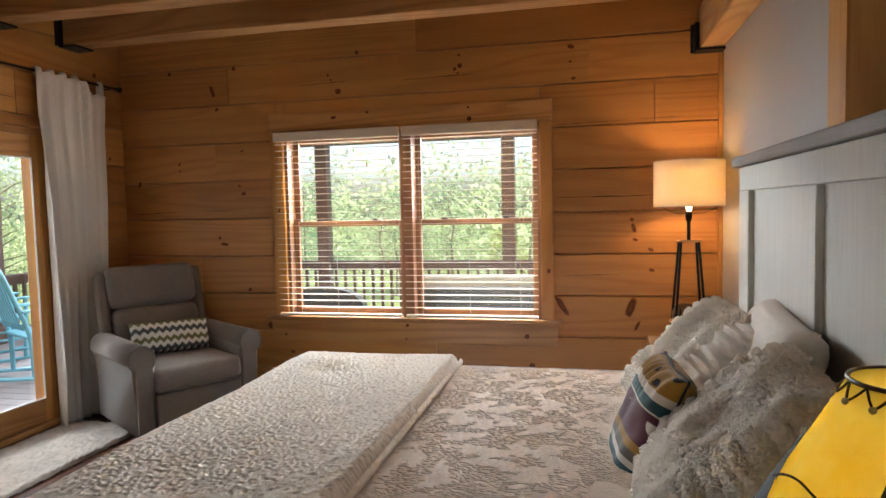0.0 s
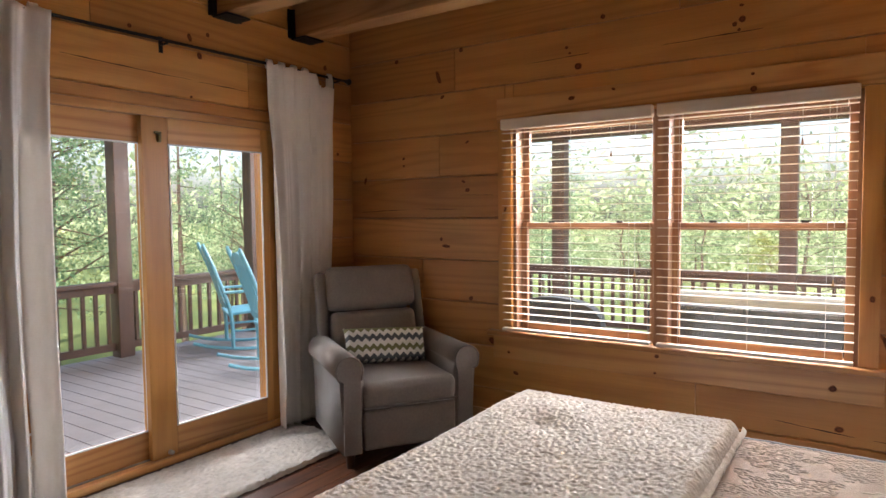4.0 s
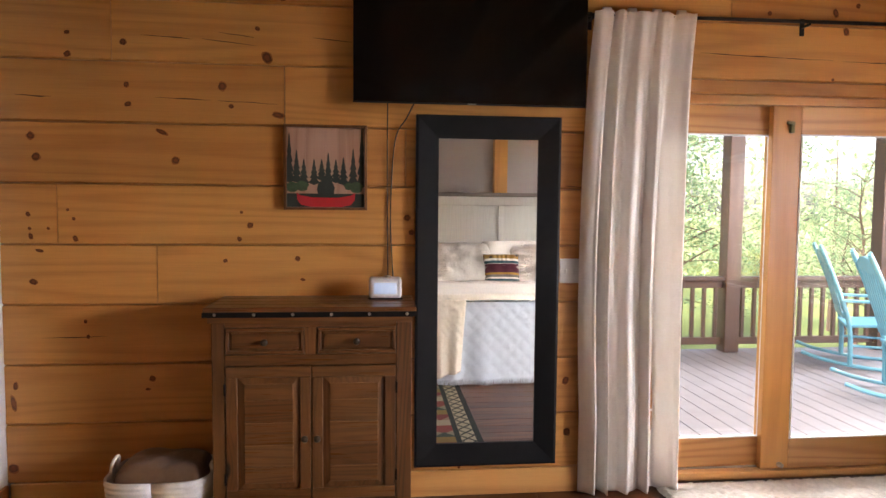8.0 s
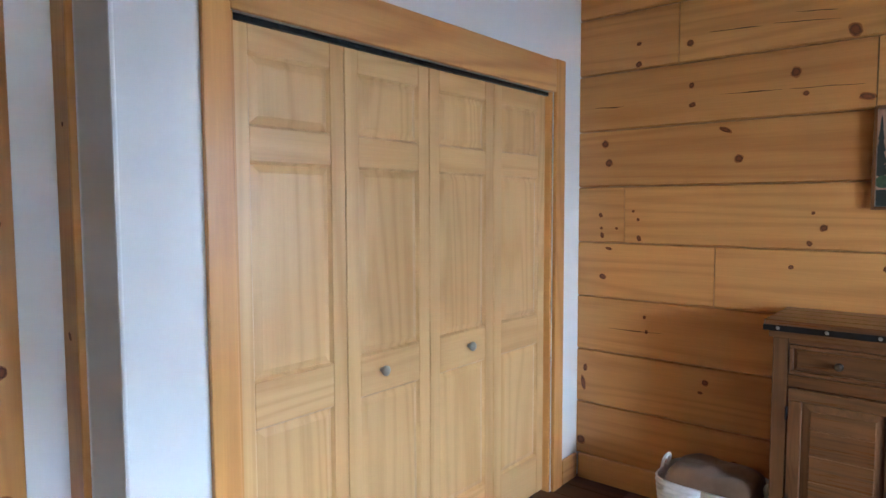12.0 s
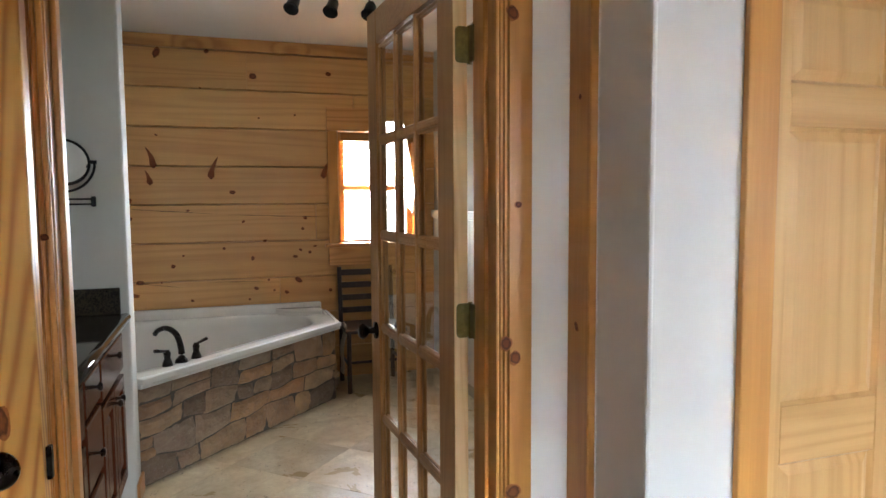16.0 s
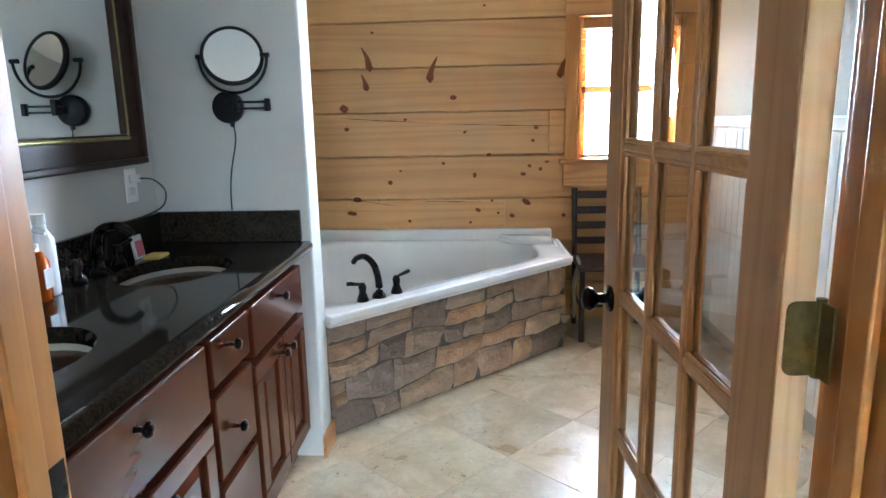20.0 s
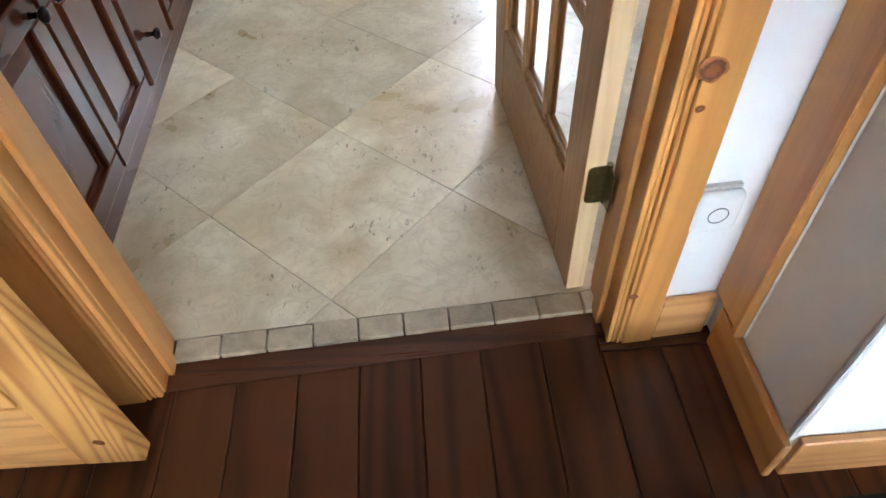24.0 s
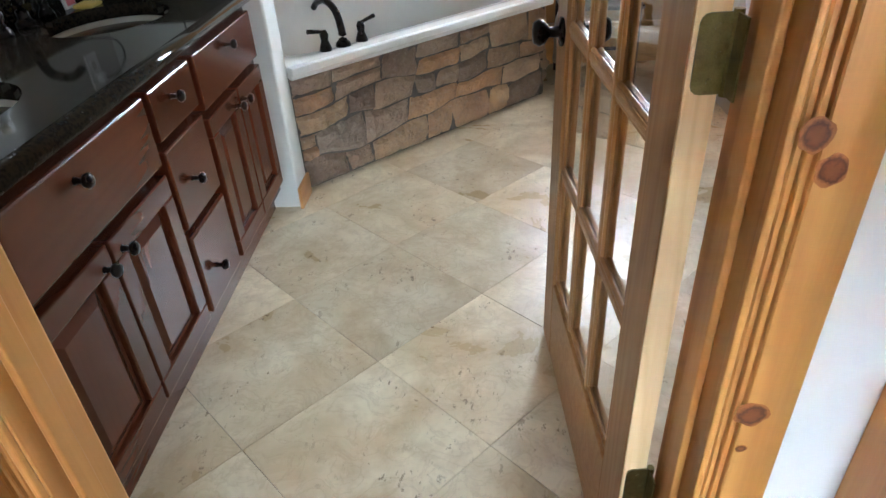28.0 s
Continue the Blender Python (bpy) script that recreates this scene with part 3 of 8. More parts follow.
# openings: (from, to, sill, head)
WIN = (-2.19, -0.37, 0.655, 1.955)
SLIDE = (2.02, 3.50, 0.03, 1.985)
BWIN = (-1.80, -1.175, 1.06, 1.915)

north = setting("wall_north", "honey-coloured flat log wall round the twin window", "log wall")
wall_core(north, "x", NY + 0.05, NY + 0.16, (WX - 0.16, EX + 0.16), CEIL + 0.2, [WIN], pine_x)
log_wall(north, "x", NY, -1, (WX, EX), 0.0, CEIL, Z0 - COURSE / 2, [WIN], [(2, -1.1), (4, -2.9), (7, -2.75), (8, -2.25), (8, 0.35), (9, -2.62), (9, -0.05), (10, -1.2)], pine_x)
west = setting("wall_west", "honey-coloured flat log wall with a glazed patio door", "log wall")
wall_core(west, "y", WX - 0.16, WX - 0.05, (SY - 0.12, NY + 0.05), CEIL + 0.2, [SLIDE], pine_y)
log_wall(west, "y", WX, 1, (SY, NY), 0.0, CEIL, Z0, [SLIDE], [(4, -0.39), (5, -0.82), (6, 0.75), (7, 0.19), (8, -0.57), (8, 3.3), (9, 0.9), (9, 2.35), (2, 0.2), (3, -0.1), (1, 0.6)], pine_y)
bath_n = setting("wall_bath_log", "pale honey flat log wall behind the corner tub", "log wall")
wall_core(bath_n, "x", BY - 0.16, BY - 0.05, (BW - 0.1, BX + 0.1), BCEIL + 0.2, [BWIN], pine_bath)
log_wall(bath_n, "x", BY, 1, (BW, BX), 0.0, 2.47, Z0 - COURSE / 2, [BWIN], [(9, -0.52), (3, -0.72), (8, -1.3), (5, -1.0)], pine_bath)

east = setting("wall_east", "white painted drywall behind the headboard", "wall")
part("wall_body", bx(EX, EX + 0.12, DY, NY + 0.05, 0, CEIL + 0.2), east_shaded, east)
closet_wall = setting("wall_closet", "white drywall round the folding closet doors", "wall")
CL0, CL1, CLH = -3.262, -1.553, 1.950
wall_core(closet_wall, "x", SY - 0.12, SY, (WX - 0.05, -1.237), CEIL + 0.2, [(CL0, CL1, 0.0, CLH)], drywall)
part("closet_back", bx(WX - 0.05, -1.237, -1.80, -1.75, 0, CEIL), drywall, closet_wall)
part("closet_return", bx(-1.357, -1.237, DY - 0.10, SY - 0.12, 0, CEIL + 0.2), drywall, closet_wall)
part("closet_side", bx(-1.357, -1.30, -1.80, DY - 0.13, 0, CEIL), drywall, closet_wall)
bm = bmesh.new()
cyl((-1.243, SY - 0.006, 0.13), (-1.243, SY - 0.006, CEIL), 0.0075, seg=10, bm=bm)
part("corner_bead", bm, drywall, closet_wall, smooth=True)
doorwall = setting("wall_bath_door", "white drywall with the bathroom doorway", "wall")
OP0, OP1, OPH = -1.028, -0.083, 2.065
wall_core(doorwall, "x", DY - 0.115, DY, (-1.357, EX + 0.12), CEIL + 0.2, [(OP0, OP1, 0.0, OPH)], drywall)
bath_e = setting("wall_bath_east", "pale grey-green painted wall behind the vanity", "wall")
part("wall_body", bx(BX, BX + 0.1, BY - 0.05, DY - 0.115, 0, BCEIL + 0.2), bath_wall, bath_e)
bath_in = setting("wall_bath_lining", "painted inner face of the bathroom door wall", "wall")
wall_core(bath_in, "x", DY - 0.125, DY - 0.116, (BW, BX), BCEIL, [(OP0, OP1, 0.0, OPH)], bath_wall)
bath_stub = setting("wall_bath_stub", "short white wall between vanity and tub with rounded corner bead", "wall")
part("wall_body", bx(0.044, BX + 0.09, -3.210, -3.075, 0, BCEIL, 0.010, 3), bath_wall, bath_stub)
bath_w = setting("wall_bath_west", "painted wall with white beadboard wainscot", "wall")
part("wall_body", bx(BW - 0.1, BW, BY - 0.05, DY - 0.13, 0, BCEIL + 0.2), bath_wall, bath_w)
y = BY
while y < DY - 0.2:
    part("beadboard", bx(BW, BW + 0.012, y + 0.0015, y + 0.083, 0.1, 1.25, 0.004, 1), white_trim, bath_w)
    y += 0.0845
part("chair_rail", bx(BW, BW + 0.03, BY, DY - 0.13, 1.25, 1.31, 0.008), white_trim, bath_w)

# floors
floor = setting("floor", "dark brown oak plank floor with a satin finish", "floor")
part("subfloor", bx(WX - 0.1, EX, DY - 0.09, NY + 0.05, -0.12, -0.0125), oak_floor, floor)
bath_floor = setting("floor_bath", "cream travertine floor tiles laid on the diagonal", "floor")
part("grout_bed", bx(BW, BX, BY, DY - 0.0905, -0.10, 0.0085), grout, bath_floor)

# ceilings
ceil = setting("ceiling", "pine boards above exposed rough-sawn joists", "ceiling")
bm = bmesh.new()
y = DY
while y < NY + 0.05:
    add_box(bm, WX - 0.1, EX + 0.1, y + 0.001, y + 0.137, CEIL, CEIL + 0.03, 0.004, 1)
    y += 0.139
part("ceiling_boards", bm, joist_x, ceil)
ceil_b = setting("ceiling_bath", "flat white painted bathroom ceiling", "ceiling")
part("ceiling_panel", bx(BW - 0.1, BX + 0.1, BY - 0.05, DY - 0.116, BCEIL, BCEIL + 0.05), ceiling_white, ceil_b)
roof = setting("roof", "plain roof over the house", "roof")
part("roof_slab", bx(WX - 0.16, EX + 0.16, -5.1, NY + 0.16, 3.0, 3.1), rail_paint, roof)

# joists on black hangers, and the beam along the east wall
for n in range(9):
    yj = 3.745 - 0.605 * n
    j = thing("ceiling_joist", "rough-sawn honey pine ceiling joist on black steel hangers", "joist", group="ceiling joists", kind="structure")
    part("timber", bx(WX + 0.003, 0.60, yj - 0.075, yj + 0.075, 2.565, 2.775, 0.006, 1), joist_x, j)
    hb = bmesh.new()
    add_box(hb, WX + 0.002, WX + 0.13, yj - 0.083, yj + 0.083, 2.548, 2.560, 0.001, 1)
    add_box(hb, WX + 0.002, WX + 0.035, yj - 0.085, yj - 0.077, 2.548, 2.74)
    add_box(hb, WX + 0.002, WX + 0.035, yj + 0.077, yj + 0.085, 2.548, 2.74)
    add_box(hb, WX + 0.0025, WX + 0.012, yj - 0.115, yj + 0.115, 2.555, 2.74)
    part("hanger", hb, black_iron, j, "black steel joist hanger")
beam = thing("wall_beam", "rough-sawn pine beam along the drywall with a black steel hanger", "beam", kind="structure")
part("timber", bx(0.605, 0.748, DY + 0.01, NY - 0.004, 2.345, 2.60, 0.006, 1), beam_y, beam)
hb = bx(0.585, 0.747, NY - 0.10, NY - 0.002, 2.325, 2.337, 0.001, 1)
add_box(hb, 0.578, 0.602, NY - 0.07, NY - 0.002, 2.325, 2.50)
add_box(hb, 0.56, 0.747, NY - 0.010, NY - 0.002, 2.33, 2.50)
part("hanger", hb, black_iron, beam, "black steel beam hanger")
part("bolt", lathe([(0.012, 0), (0.012, 0.008), (0.006, 0.012)], 8, pose(0.59, NY - 0.035, 2.44, 0, -90, 0)), black_iron, beam)
post = thing("timber_post", "square pine post standing against the drywall above the headboard", "post", kind="structure")
part("timber", bx(0.635, 0.748, 1.935, 2.085, 0.0, 2.345, 0.006, 1), pine_z, post)


# trim
def base_run(name, x0, x1, y0, y1, mat, h=0.127):
    b = obj(name, bx(x0, x1, y0, y1, 0.001, h, 0.003, 1), mat)
    return tagged(b, "honey pine baseboard along the wall", "baseboard", kind="structure")


base_run("baseboard", WX + 0.001, WX + 0.019, SY + 0.02, SLIDE[0] - 0.12, trim_y)
base_run("baseboard", WX + 0.001, WX + 0.019, SLIDE[1] + 0.12, NY - 0.02, trim_y)
base_run("baseboard", WX + 0.001, EX - 0.02, NY - 0.019, NY - 0.001, trim_x)
base_run("baseboard", -1.465, -1.250, SY + 0.001, SY + 0.017, trim_x)
base_run("baseboard", WX + 0.02, CL0 - 0.10, SY + 0.001, SY + 0.017, trim_x)
base_run("baseboard", -1.236, -1.220, DY + 0.019, SY + 0.017, trim_y, 0.120)
nib_base = base_run("baseboard", -1.219, -1.110, DY + 0.001, DY + 0.017, trim_x)
side_base = base_run("baseboard", 0.028, EX - 0.02, DY + 0.001, DY + 0.017, trim_x)
base_run("baseboard", EX - 0.019, EX - 0.001, DY + 0.02, NY - 0.02, trim_y)
base_run("baseboard", 0.030, 0.043, -3.210, -3.055, trim_y, 0.105)
bm = bx(-1.2365, -1.220, DY - 0.020, DY + 0.075, 0.128, CEIL - 0.25, 0.002, 1)
tagged(obj("trim", bm, pine_z), "flat pine corner board with ragged caulk", "trim", kind="structure")
bm = bx(-1.2365, -1.214, DY + 0.0755, DY + 0.092, 0.121, CEIL - 0.25, 0.003, 1)
tagged(obj("trim", bm, pine_z), "narrow pine strip beside the corner board", "trim", kind="structure")
bm = sheet(2, 260, lambda u, v: Vector((-1.2352 + 0.003 * u * (1 - u) * 4, DY + 0.0922 + u * (0.0042 + 0.0050 * abs(noise.noise((v * 95, 3.0, 0.0)))), 0.125 + v * (CEIL - 0.38))))
tagged(obj("trim", bm, drywall), "ragged white caulk line beside the pine strip", "trim", kind="structure")
bm = bx(EX - 0.028, EX - 0.001, NY - 0.024, NY - 0.001, 0.128, 2.32, 0.004, 1)
tagged(obj("trim", bm, pine_z), "narrow pine corner strip", "trim", kind="structure")
bm = bx(BW, BX, BY - 0.045, BY + 0.018, 2.475, BCEIL - 0.001, 0.008, 2)
tagged(obj("trim", bm, trim_x), "pine crown board under the white ceiling", "trim", kind="structure")


# ---------------- twin window, north ----------------
def slat_blind(win, x0, x1, z0, z1, y, inward, pitch, mat, tilt=8, depth=0.036):
    """A wooden slat blind: valance, slats and cords, each slat a piece."""
    s = inward
    part("valance", bx(x0, x1, min(y, y + s * 0.045), max(y, y + s * 0.045), z1 - 0.065, z1, 0.004, 1), mat, win, "pine blind valance")
    me = None
    z = z1 - 0.085
    while z > z0 + 0.03:
        if me is None:
            ob = part("slat", bx(-(x1 - x0) / 2 + 0.004, (x1 - x0) / 2 - 0.004, -depth / 2, depth / 2, -0.0014, 0.0014), mat, win)
            me = ob.data
        else:
            ob = new("slat", me)
            ob.parent = win
        ob.matrix_basis = pose((x0 + x1) / 2, y + s * 0.022, z, tilt)
        z -= pitch
    part("bottom_rail", bx(x0 + 0.004, x1 - 0.004, min(y, y + s * 0.042), max(y, y + s * 0.042), z0 + 0.004, z0 + 0.022, 0.003, 1), mat, win)
    for f in (0.13, 0.5, 0.87):
        xx = x0 + (x1 - x0) * f
        part("ladder_cord", cyl((xx, y + s * 0.044, z0 + 0.02), (xx, y + s * 0.044, z1 - 0.06), 0.0011, seg=5), cable_white, win)


win1 = setting("window_1", "twin double-hung pine window with half-open wooden slat blinds", "window")
CF = NY - 0.022
part("casing", bx(-2.298, -0.285, CF, NY - 0.001, 1.965, 2.108, 0.004), trim_x, win1)
part("casing", bx(-2.292, -2.195, CF, NY - 0.001, 0.655, 1.964, 0.004), pine_z, win1)
part("casing", bx(-0.37, -0.288, CF, NY - 0.001, 0.655, 1.964, 0.004), pine_z, win1)
part("window_sill", bx(-2.36, -0.235, NY - 0.060, NY + 0.08, 0.625, 0.654, 0.006), trim_x, win1)
part("apron", bx(-2.33, -0.265, CF, NY - 0.001, 0.478, 0.624, 0.004), trim_x, win1)
part("jamb", bx(WIN[0] + 0.001, WIN[0] + 0.02, NY - 0.005, NY + 0.15, 0.655, 1.955), shaded_sash_z, win1)
part("jamb", bx(WIN[1] - 0.02, WIN[1] - 0.001, NY - 0.005, NY + 0.15, 0.655, 1.955), shaded_sash_z, win1)
part("head_jamb", bx(WIN[0] + 0.02, WIN[1] - 0.02, NY - 0.005, NY + 0.15, 1.935, 1.954), shaded_sash_x, win1)
part("mullion", bx(-1.325, -1.245, NY - 0.012, NY + 0.15, 0.655, 1.935, 0.004), shaded_sash_z, win1)
for a, b, va, vb in ((-2.17, -1.325, -2.247, -1.324), (-1.245, -0.39, -1.298, -0.384)):
    for lo, hi, yy in ((0.655, 1.335, NY + 0.062), (1.295, 1.935, NY + 0.098)):
        part("sash", bx(a, a + 0.040, yy, yy + 0.034, lo, hi, 0.003, 1), shaded_sash_z, win1)
        part("sash", bx(b - 0.040, b, yy, yy + 0.034, lo, hi, 0.003, 1), shaded_sash_z, win1)
        part("sash", bx(a + 0.045, b - 0.045, yy, yy + 0.034, lo, lo + (0.05 if lo < 1 else 0.04), 0.003, 1), shaded_sash_x, win1)
        part("sash", bx(a + 0.045, b - 0.045, yy, yy + 0.034, hi - 0.04, hi, 0.003, 1), shaded_sash_x, win1)
        p = part("pane", bx(a + 0.046, b - 0.046, yy + 0.015, yy + 0.019, lo + 0.05, hi - 0.041), glass, win1)
        p.visible_shadow = False
    for f in (0.25, 0.75):
        xx = a + (b - a) * f
        part("sash_lock", bx(xx - 0.02, xx + 0.02, NY + 0.045, NY + 0.062, 1.335, 1.347, 0.003, 1), bronze, win1)
    slat_blind(win1, va, vb, 0.660, 1.972, CF - 0.001, -1, 0.0445, blind_wood, -2, 0.030)
    for f, zz in ((0.74, 1.72), (0.9, 1.05)):
        xx = a + (b - a) * f
        part("pull_cord", cyl((xx, CF - 0.050, zz), (xx, CF - 0.050, 1.90), 0.0012, seg=5), cable_white, win1)
        part("cord_tassel", lathe([(0.002, 0.03), (0.007, 0.0), (0.005, -0.004)], 10, pose(xx, CF - 0.050, zz - 0.01)), stand_wood, win1)

# ---------------- patio door, west ----------------
door2 = setting("door_2", "pine-framed sliding glass patio door, shut", "patio door")
y0, y1, zs, zh = SLIDE
FX = WX - 0.012
part("head_frame", bx(WX - 0.15, FX, y0 + 0.002, y1 - 0.002, zh - 0.045, zh - 0.001, 0.003), trim_y, door2)
part("threshold", bx(WX - 0.16, WX + 0.012, y0 + 0.002, y1 - 0.002, 0.031, 0.066, 0.004), trim_y, door2)
part("track", bx(WX - 0.06, WX - 0.045, y0 + 0.05, y1 - 0.05, 0.066, 0.074), nickel, door2)
part("jamb", bx(WX - 0.15, FX, y0 + 0.002, y0 + 0.05, 0.066, zh - 0.045, 0.003), pine_z, door2)
part("jamb", bx(WX - 0.15, FX, y1 - 0.05, y1 - 0.002, 0.066, zh - 0.045, 0.003), pine_z, door2)
for a, b, xx, gl, gr in ((y0 + 0.05, 2.685, WX - 0.095, 2.115, 2.607), (2.60, y1 - 0.05, WX - 0.052, 2.752, 3.395)):
    leaf = part("sliding_panel", bx(xx, xx + 0.04, gl + 0.001, gr - 0.001, 0.068, 0.226, 0.003), trim_y, door2)
    part("rail", bx(xx, xx + 0.04, gl + 0.001, gr - 0.001, 1.795, zh - 0.047, 0.003), trim_y, leaf)
    part("stile", bx(xx, xx + 0.04, a, gl, 0.068, zh - 0.047, 0.003), pine_z, leaf)
    part("stile", bx(xx, xx + 0.04, gr, b, 0.068, zh - 0.047, 0.003), pine_z, leaf)
    p = part("pane", bx(xx + 0.017, xx + 0.022, gl - 0.004, gr + 0.004, 0.222, 1.799), glass, leaf)
    p.visible_shadow = False
    for zz in (0.2265, 1.788):
        part("glazing_bead", bx(xx + 0.036, xx + 0.046, gl, gr, zz, zz + 0.008), white_trim, leaf)
    for yy in (gl - 0.001, gr - 0.006):
        part("glazing_bead", bx(xx + 0.036, xx + 0.046, yy, yy + 0.007, 0.226, 1.796), white_trim, leaf)
lk = lathe([(0.013, 0), (0.013, 0.012), (0.009, 0.02), (0.012, 0.026), (0.004, 0.03)], 12, pose(WX - 0.01, 2.70, 0.092, 0, 90, 0))
part("foot_lock", lk, nickel, door2)
lk = bx(WX - 0.014, WX + 0.006, 2.685, 2.705, 1.80, 1.858, 0.004)
add_box(lk, WX + 0.001, WX + 0.016, 2.66, 2.70, 1.842, 1.856, 0.004)
part("top_latch", lk, brass_old, door2)

# ---------------- folding closet doors ----------------
door3 = setting("door_3", "clear pine four-leaf bifold closet doors, shut", "closet door")
part("casing", bx(CL0 - 0.090, CL0 - 0.006, SY + 0.001, SY + 0.020, 0.001, 2.105, 0.004), pine_z, door3)
part("casing", bx(CL1 + 0.006, -1.462, SY + 0.001, SY + 0.020, 0.001, 2.105, 0.004), pine_z, door3)
part("casing", bx(CL0 - 0.005, CL1 + 0.005, SY + 0.001, SY + 0.0195, 1.948, 2.100, 0.004), trim_x, door3)
part("jamb", bx(CL0 - 0.006, CL0 + 0.012, SY - 0.12, SY + 0.0, 0.001, CLH, 0.002), pine_z, door3)
part("jamb", bx(CL1 - 0.012, CL1 + 0.006, SY - 0.12, SY + 0.0, 0.001, CLH, 0.002), pine_z, door3)
part("track", bx(CL0 + 0.012, CL1 - 0.012, SY - 0.06, SY - 0.015, CLH - 0.018, CLH - 0.002), black_iron, door3)
lw = (CL1 - CL0 - 0.028) / 4
YD = SY - 0.030
for n in range(4):
    a = CL0 + 0.014 + n * lw + 0.002
    b = a + lw - 0.004
    st = 0.058
    leaf = part("door_leaf", bx(a, a + st, YD - 0.034, YD, 0.012, 1.938, 0.002, 1), clear_z, door3)
    part("stile", bx(b - st, b, YD - 0.034, YD, 0.012, 1.938, 0.002, 1), clear_z, leaf)
    for zz0, zz1 in ((0.012, 0.20), (0.755, 0.895), (1.545, 1.645), (1.855, 1.938)):
        part("rail", bx(a + st + 0.0005, b - st - 0.0005, YD - 0.034, YD - 0.0006, zz0, zz1, 0.002, 1), clear_x, leaf)
    for zz0, zz1 in ((0.20, 0.755), (0.895, 1.545), (1.645, 1.855)):
        bm = bmesh.new()
        p0, p1, q0, q1 = a + st, b - st, zz0, zz1
        f = 0.032
        outer = [(p0, q0), (p1, q0), (p1, q1), (p0, q1)]
        inner = [(p0 + f, q0 + f), (p1 - f, q0 + f), (p1 - f, q1 - f), (p0 + f, q1 - f)]
        mid = [(p0 + f * 0.25, q0 + f * 0.25), (p1 - f * 0.25, q0 + f * 0.25), (p1 - f * 0.25, q1 - f * 0.25), (p0 + f * 0.25, q1 - f * 0.25)]
        r0 = [bm.verts.new((u, YD - 0.004, w)) for u, w in outer]
        r1 = [bm.verts.new((u, YD - 0.013, w)) for u, w in mid]
        r2 = [bm.verts.new((u, YD - 0.004, w)) for u, w in inner]
        for ra, rb in ((r0, r1), (r1, r2)):
            for i in range(4):
                bm.faces.new((ra[i], ra[(i + 1) % 4], rb[(i + 1) % 4], rb[i]))
        bm.faces.new(r2)
        part("raised_panel", bm, clear_z, leaf)
    if n in (1, 2):
        kx = a + lw * (0.62 if n == 2 else 0.42)
        kb = lathe([(0.008, 0), (0.007, 0.012), (0.017, 0.018), (0.019, 0.026), (0.012, 0.033), (0.001, 0.035)], 16, pose(kx, YD, 0.833, -90, 0, 0))
        part("knob", kb, nickel, leaf, "round brushed knob", True)

# ---------------- bathroom doorway and its glazed door ----------------
door1 = setting("door_1", "pine doorway with a fifteen-pane glass door swung into the bathroom", "door frame")
def moulded(outer, inner):
    """A flat casing board whose inner edge steps down in two reeds."""
    s_ = 1 if inner > outer else -1
    w_ = abs(inner - outer)
    prof = [(0, 0.001), (0, 0.017), (0.003, 0.020), (w_ - 0.024, 0.020), (w_ - 0.022, 0.018), (w_ - 0.0212, 0.0125), (w_ - 0.0190, 0.0125), (w_ - 0.0175, 0.0165), (w_ - 0.0125, 0.0170), (w_ - 0.0110, 0.015), (w_ - 0.0106, 0.0095), (w_ - 0.0085, 0.0095), (w_ - 0.007, 0.0130), (w_ - 0.003, 0.0125), (w_, 0.009), (w_, 0.001)]
    return prism([(outer + s_ * u, DY + v) for u, v in prof], "z", 0.001, 2.165)


part("casing", moulded(-1.108, -1.023), pine_z, door1)
part("casing", moulded(0.026, -0.080), pine_z, door1)
part("casing", bx(-1.0225, -0.081, DY + 0.001, DY + 0.0195, 2.07, 2.165, 0.006, 3), trim_x, door1)
for xa, xb in ((-1.0225, -1.0130), (-0.092, -0.081)):
    part("casing_bead", bx(xa, xb, DY + 0.001, DY + 0.014, 0.001, 2.07, 0.003, 2), pine_z, door1)
part("jamb", bx(OP0 + 0.001 - 0.018, OP0 + 0.012, DY - 0.125, DY + 0.002, 0.001, OPH, 0.002), pine_z, door1)
part("jamb", bx(OP1 - 0.012, OP1 + 0.015, DY - 0.125, DY + 0.002, 0.001, OPH, 0.002), pine_z, door1)
part("head_jamb", bx(OP0 + 0.012, OP1 - 0.012, DY - 0.125, DY + 0.002, OPH - 0.014, OPH - 0.001, 0.002), trim_x, door1)
part("door_stop", bx(OP0 + 0.012, OP0 + 0.024, DY - 0.075, DY - 0.035, 0.001, OPH - 0.014, 0.003, 2), pine_z, door1)
part("door_stop", bx(OP1 - 0.024, OP1 - 0.012, DY - 0.075, DY - 0.035, 0.001, OPH - 0.014, 0.003, 2), pine_z, door1)
part("strike_plate", bx(OP1 - 0.0135, OP1 - 0.0122, DY - 0.118, DY - 0.085, 0.86, 0.93), bronze, door1)
part("casing", bx(-1.103, -1.020, DY - 0.143, DY - 0.126, 0.013, 2.15, 0.005, 2), pine_z, door1)
part("casing", bx(-0.083, 0.0, DY - 0.143, DY - 0.126, 0.013, 2.15, 0.005, 2), pine_z, door1)

# the door wall, too, stands slightly askew
askew = Matrix.Translation((-0.55, -1.355, 0)) @ Matrix.Rotation(radians(2.5), 4, "Z") @ Matrix.Translation((0.55, 1.365, 0))
for ob in (door1, doorwall, bath_in, nib_base, side_base):
    ob.matrix_basis = askew @ ob.matrix_basis

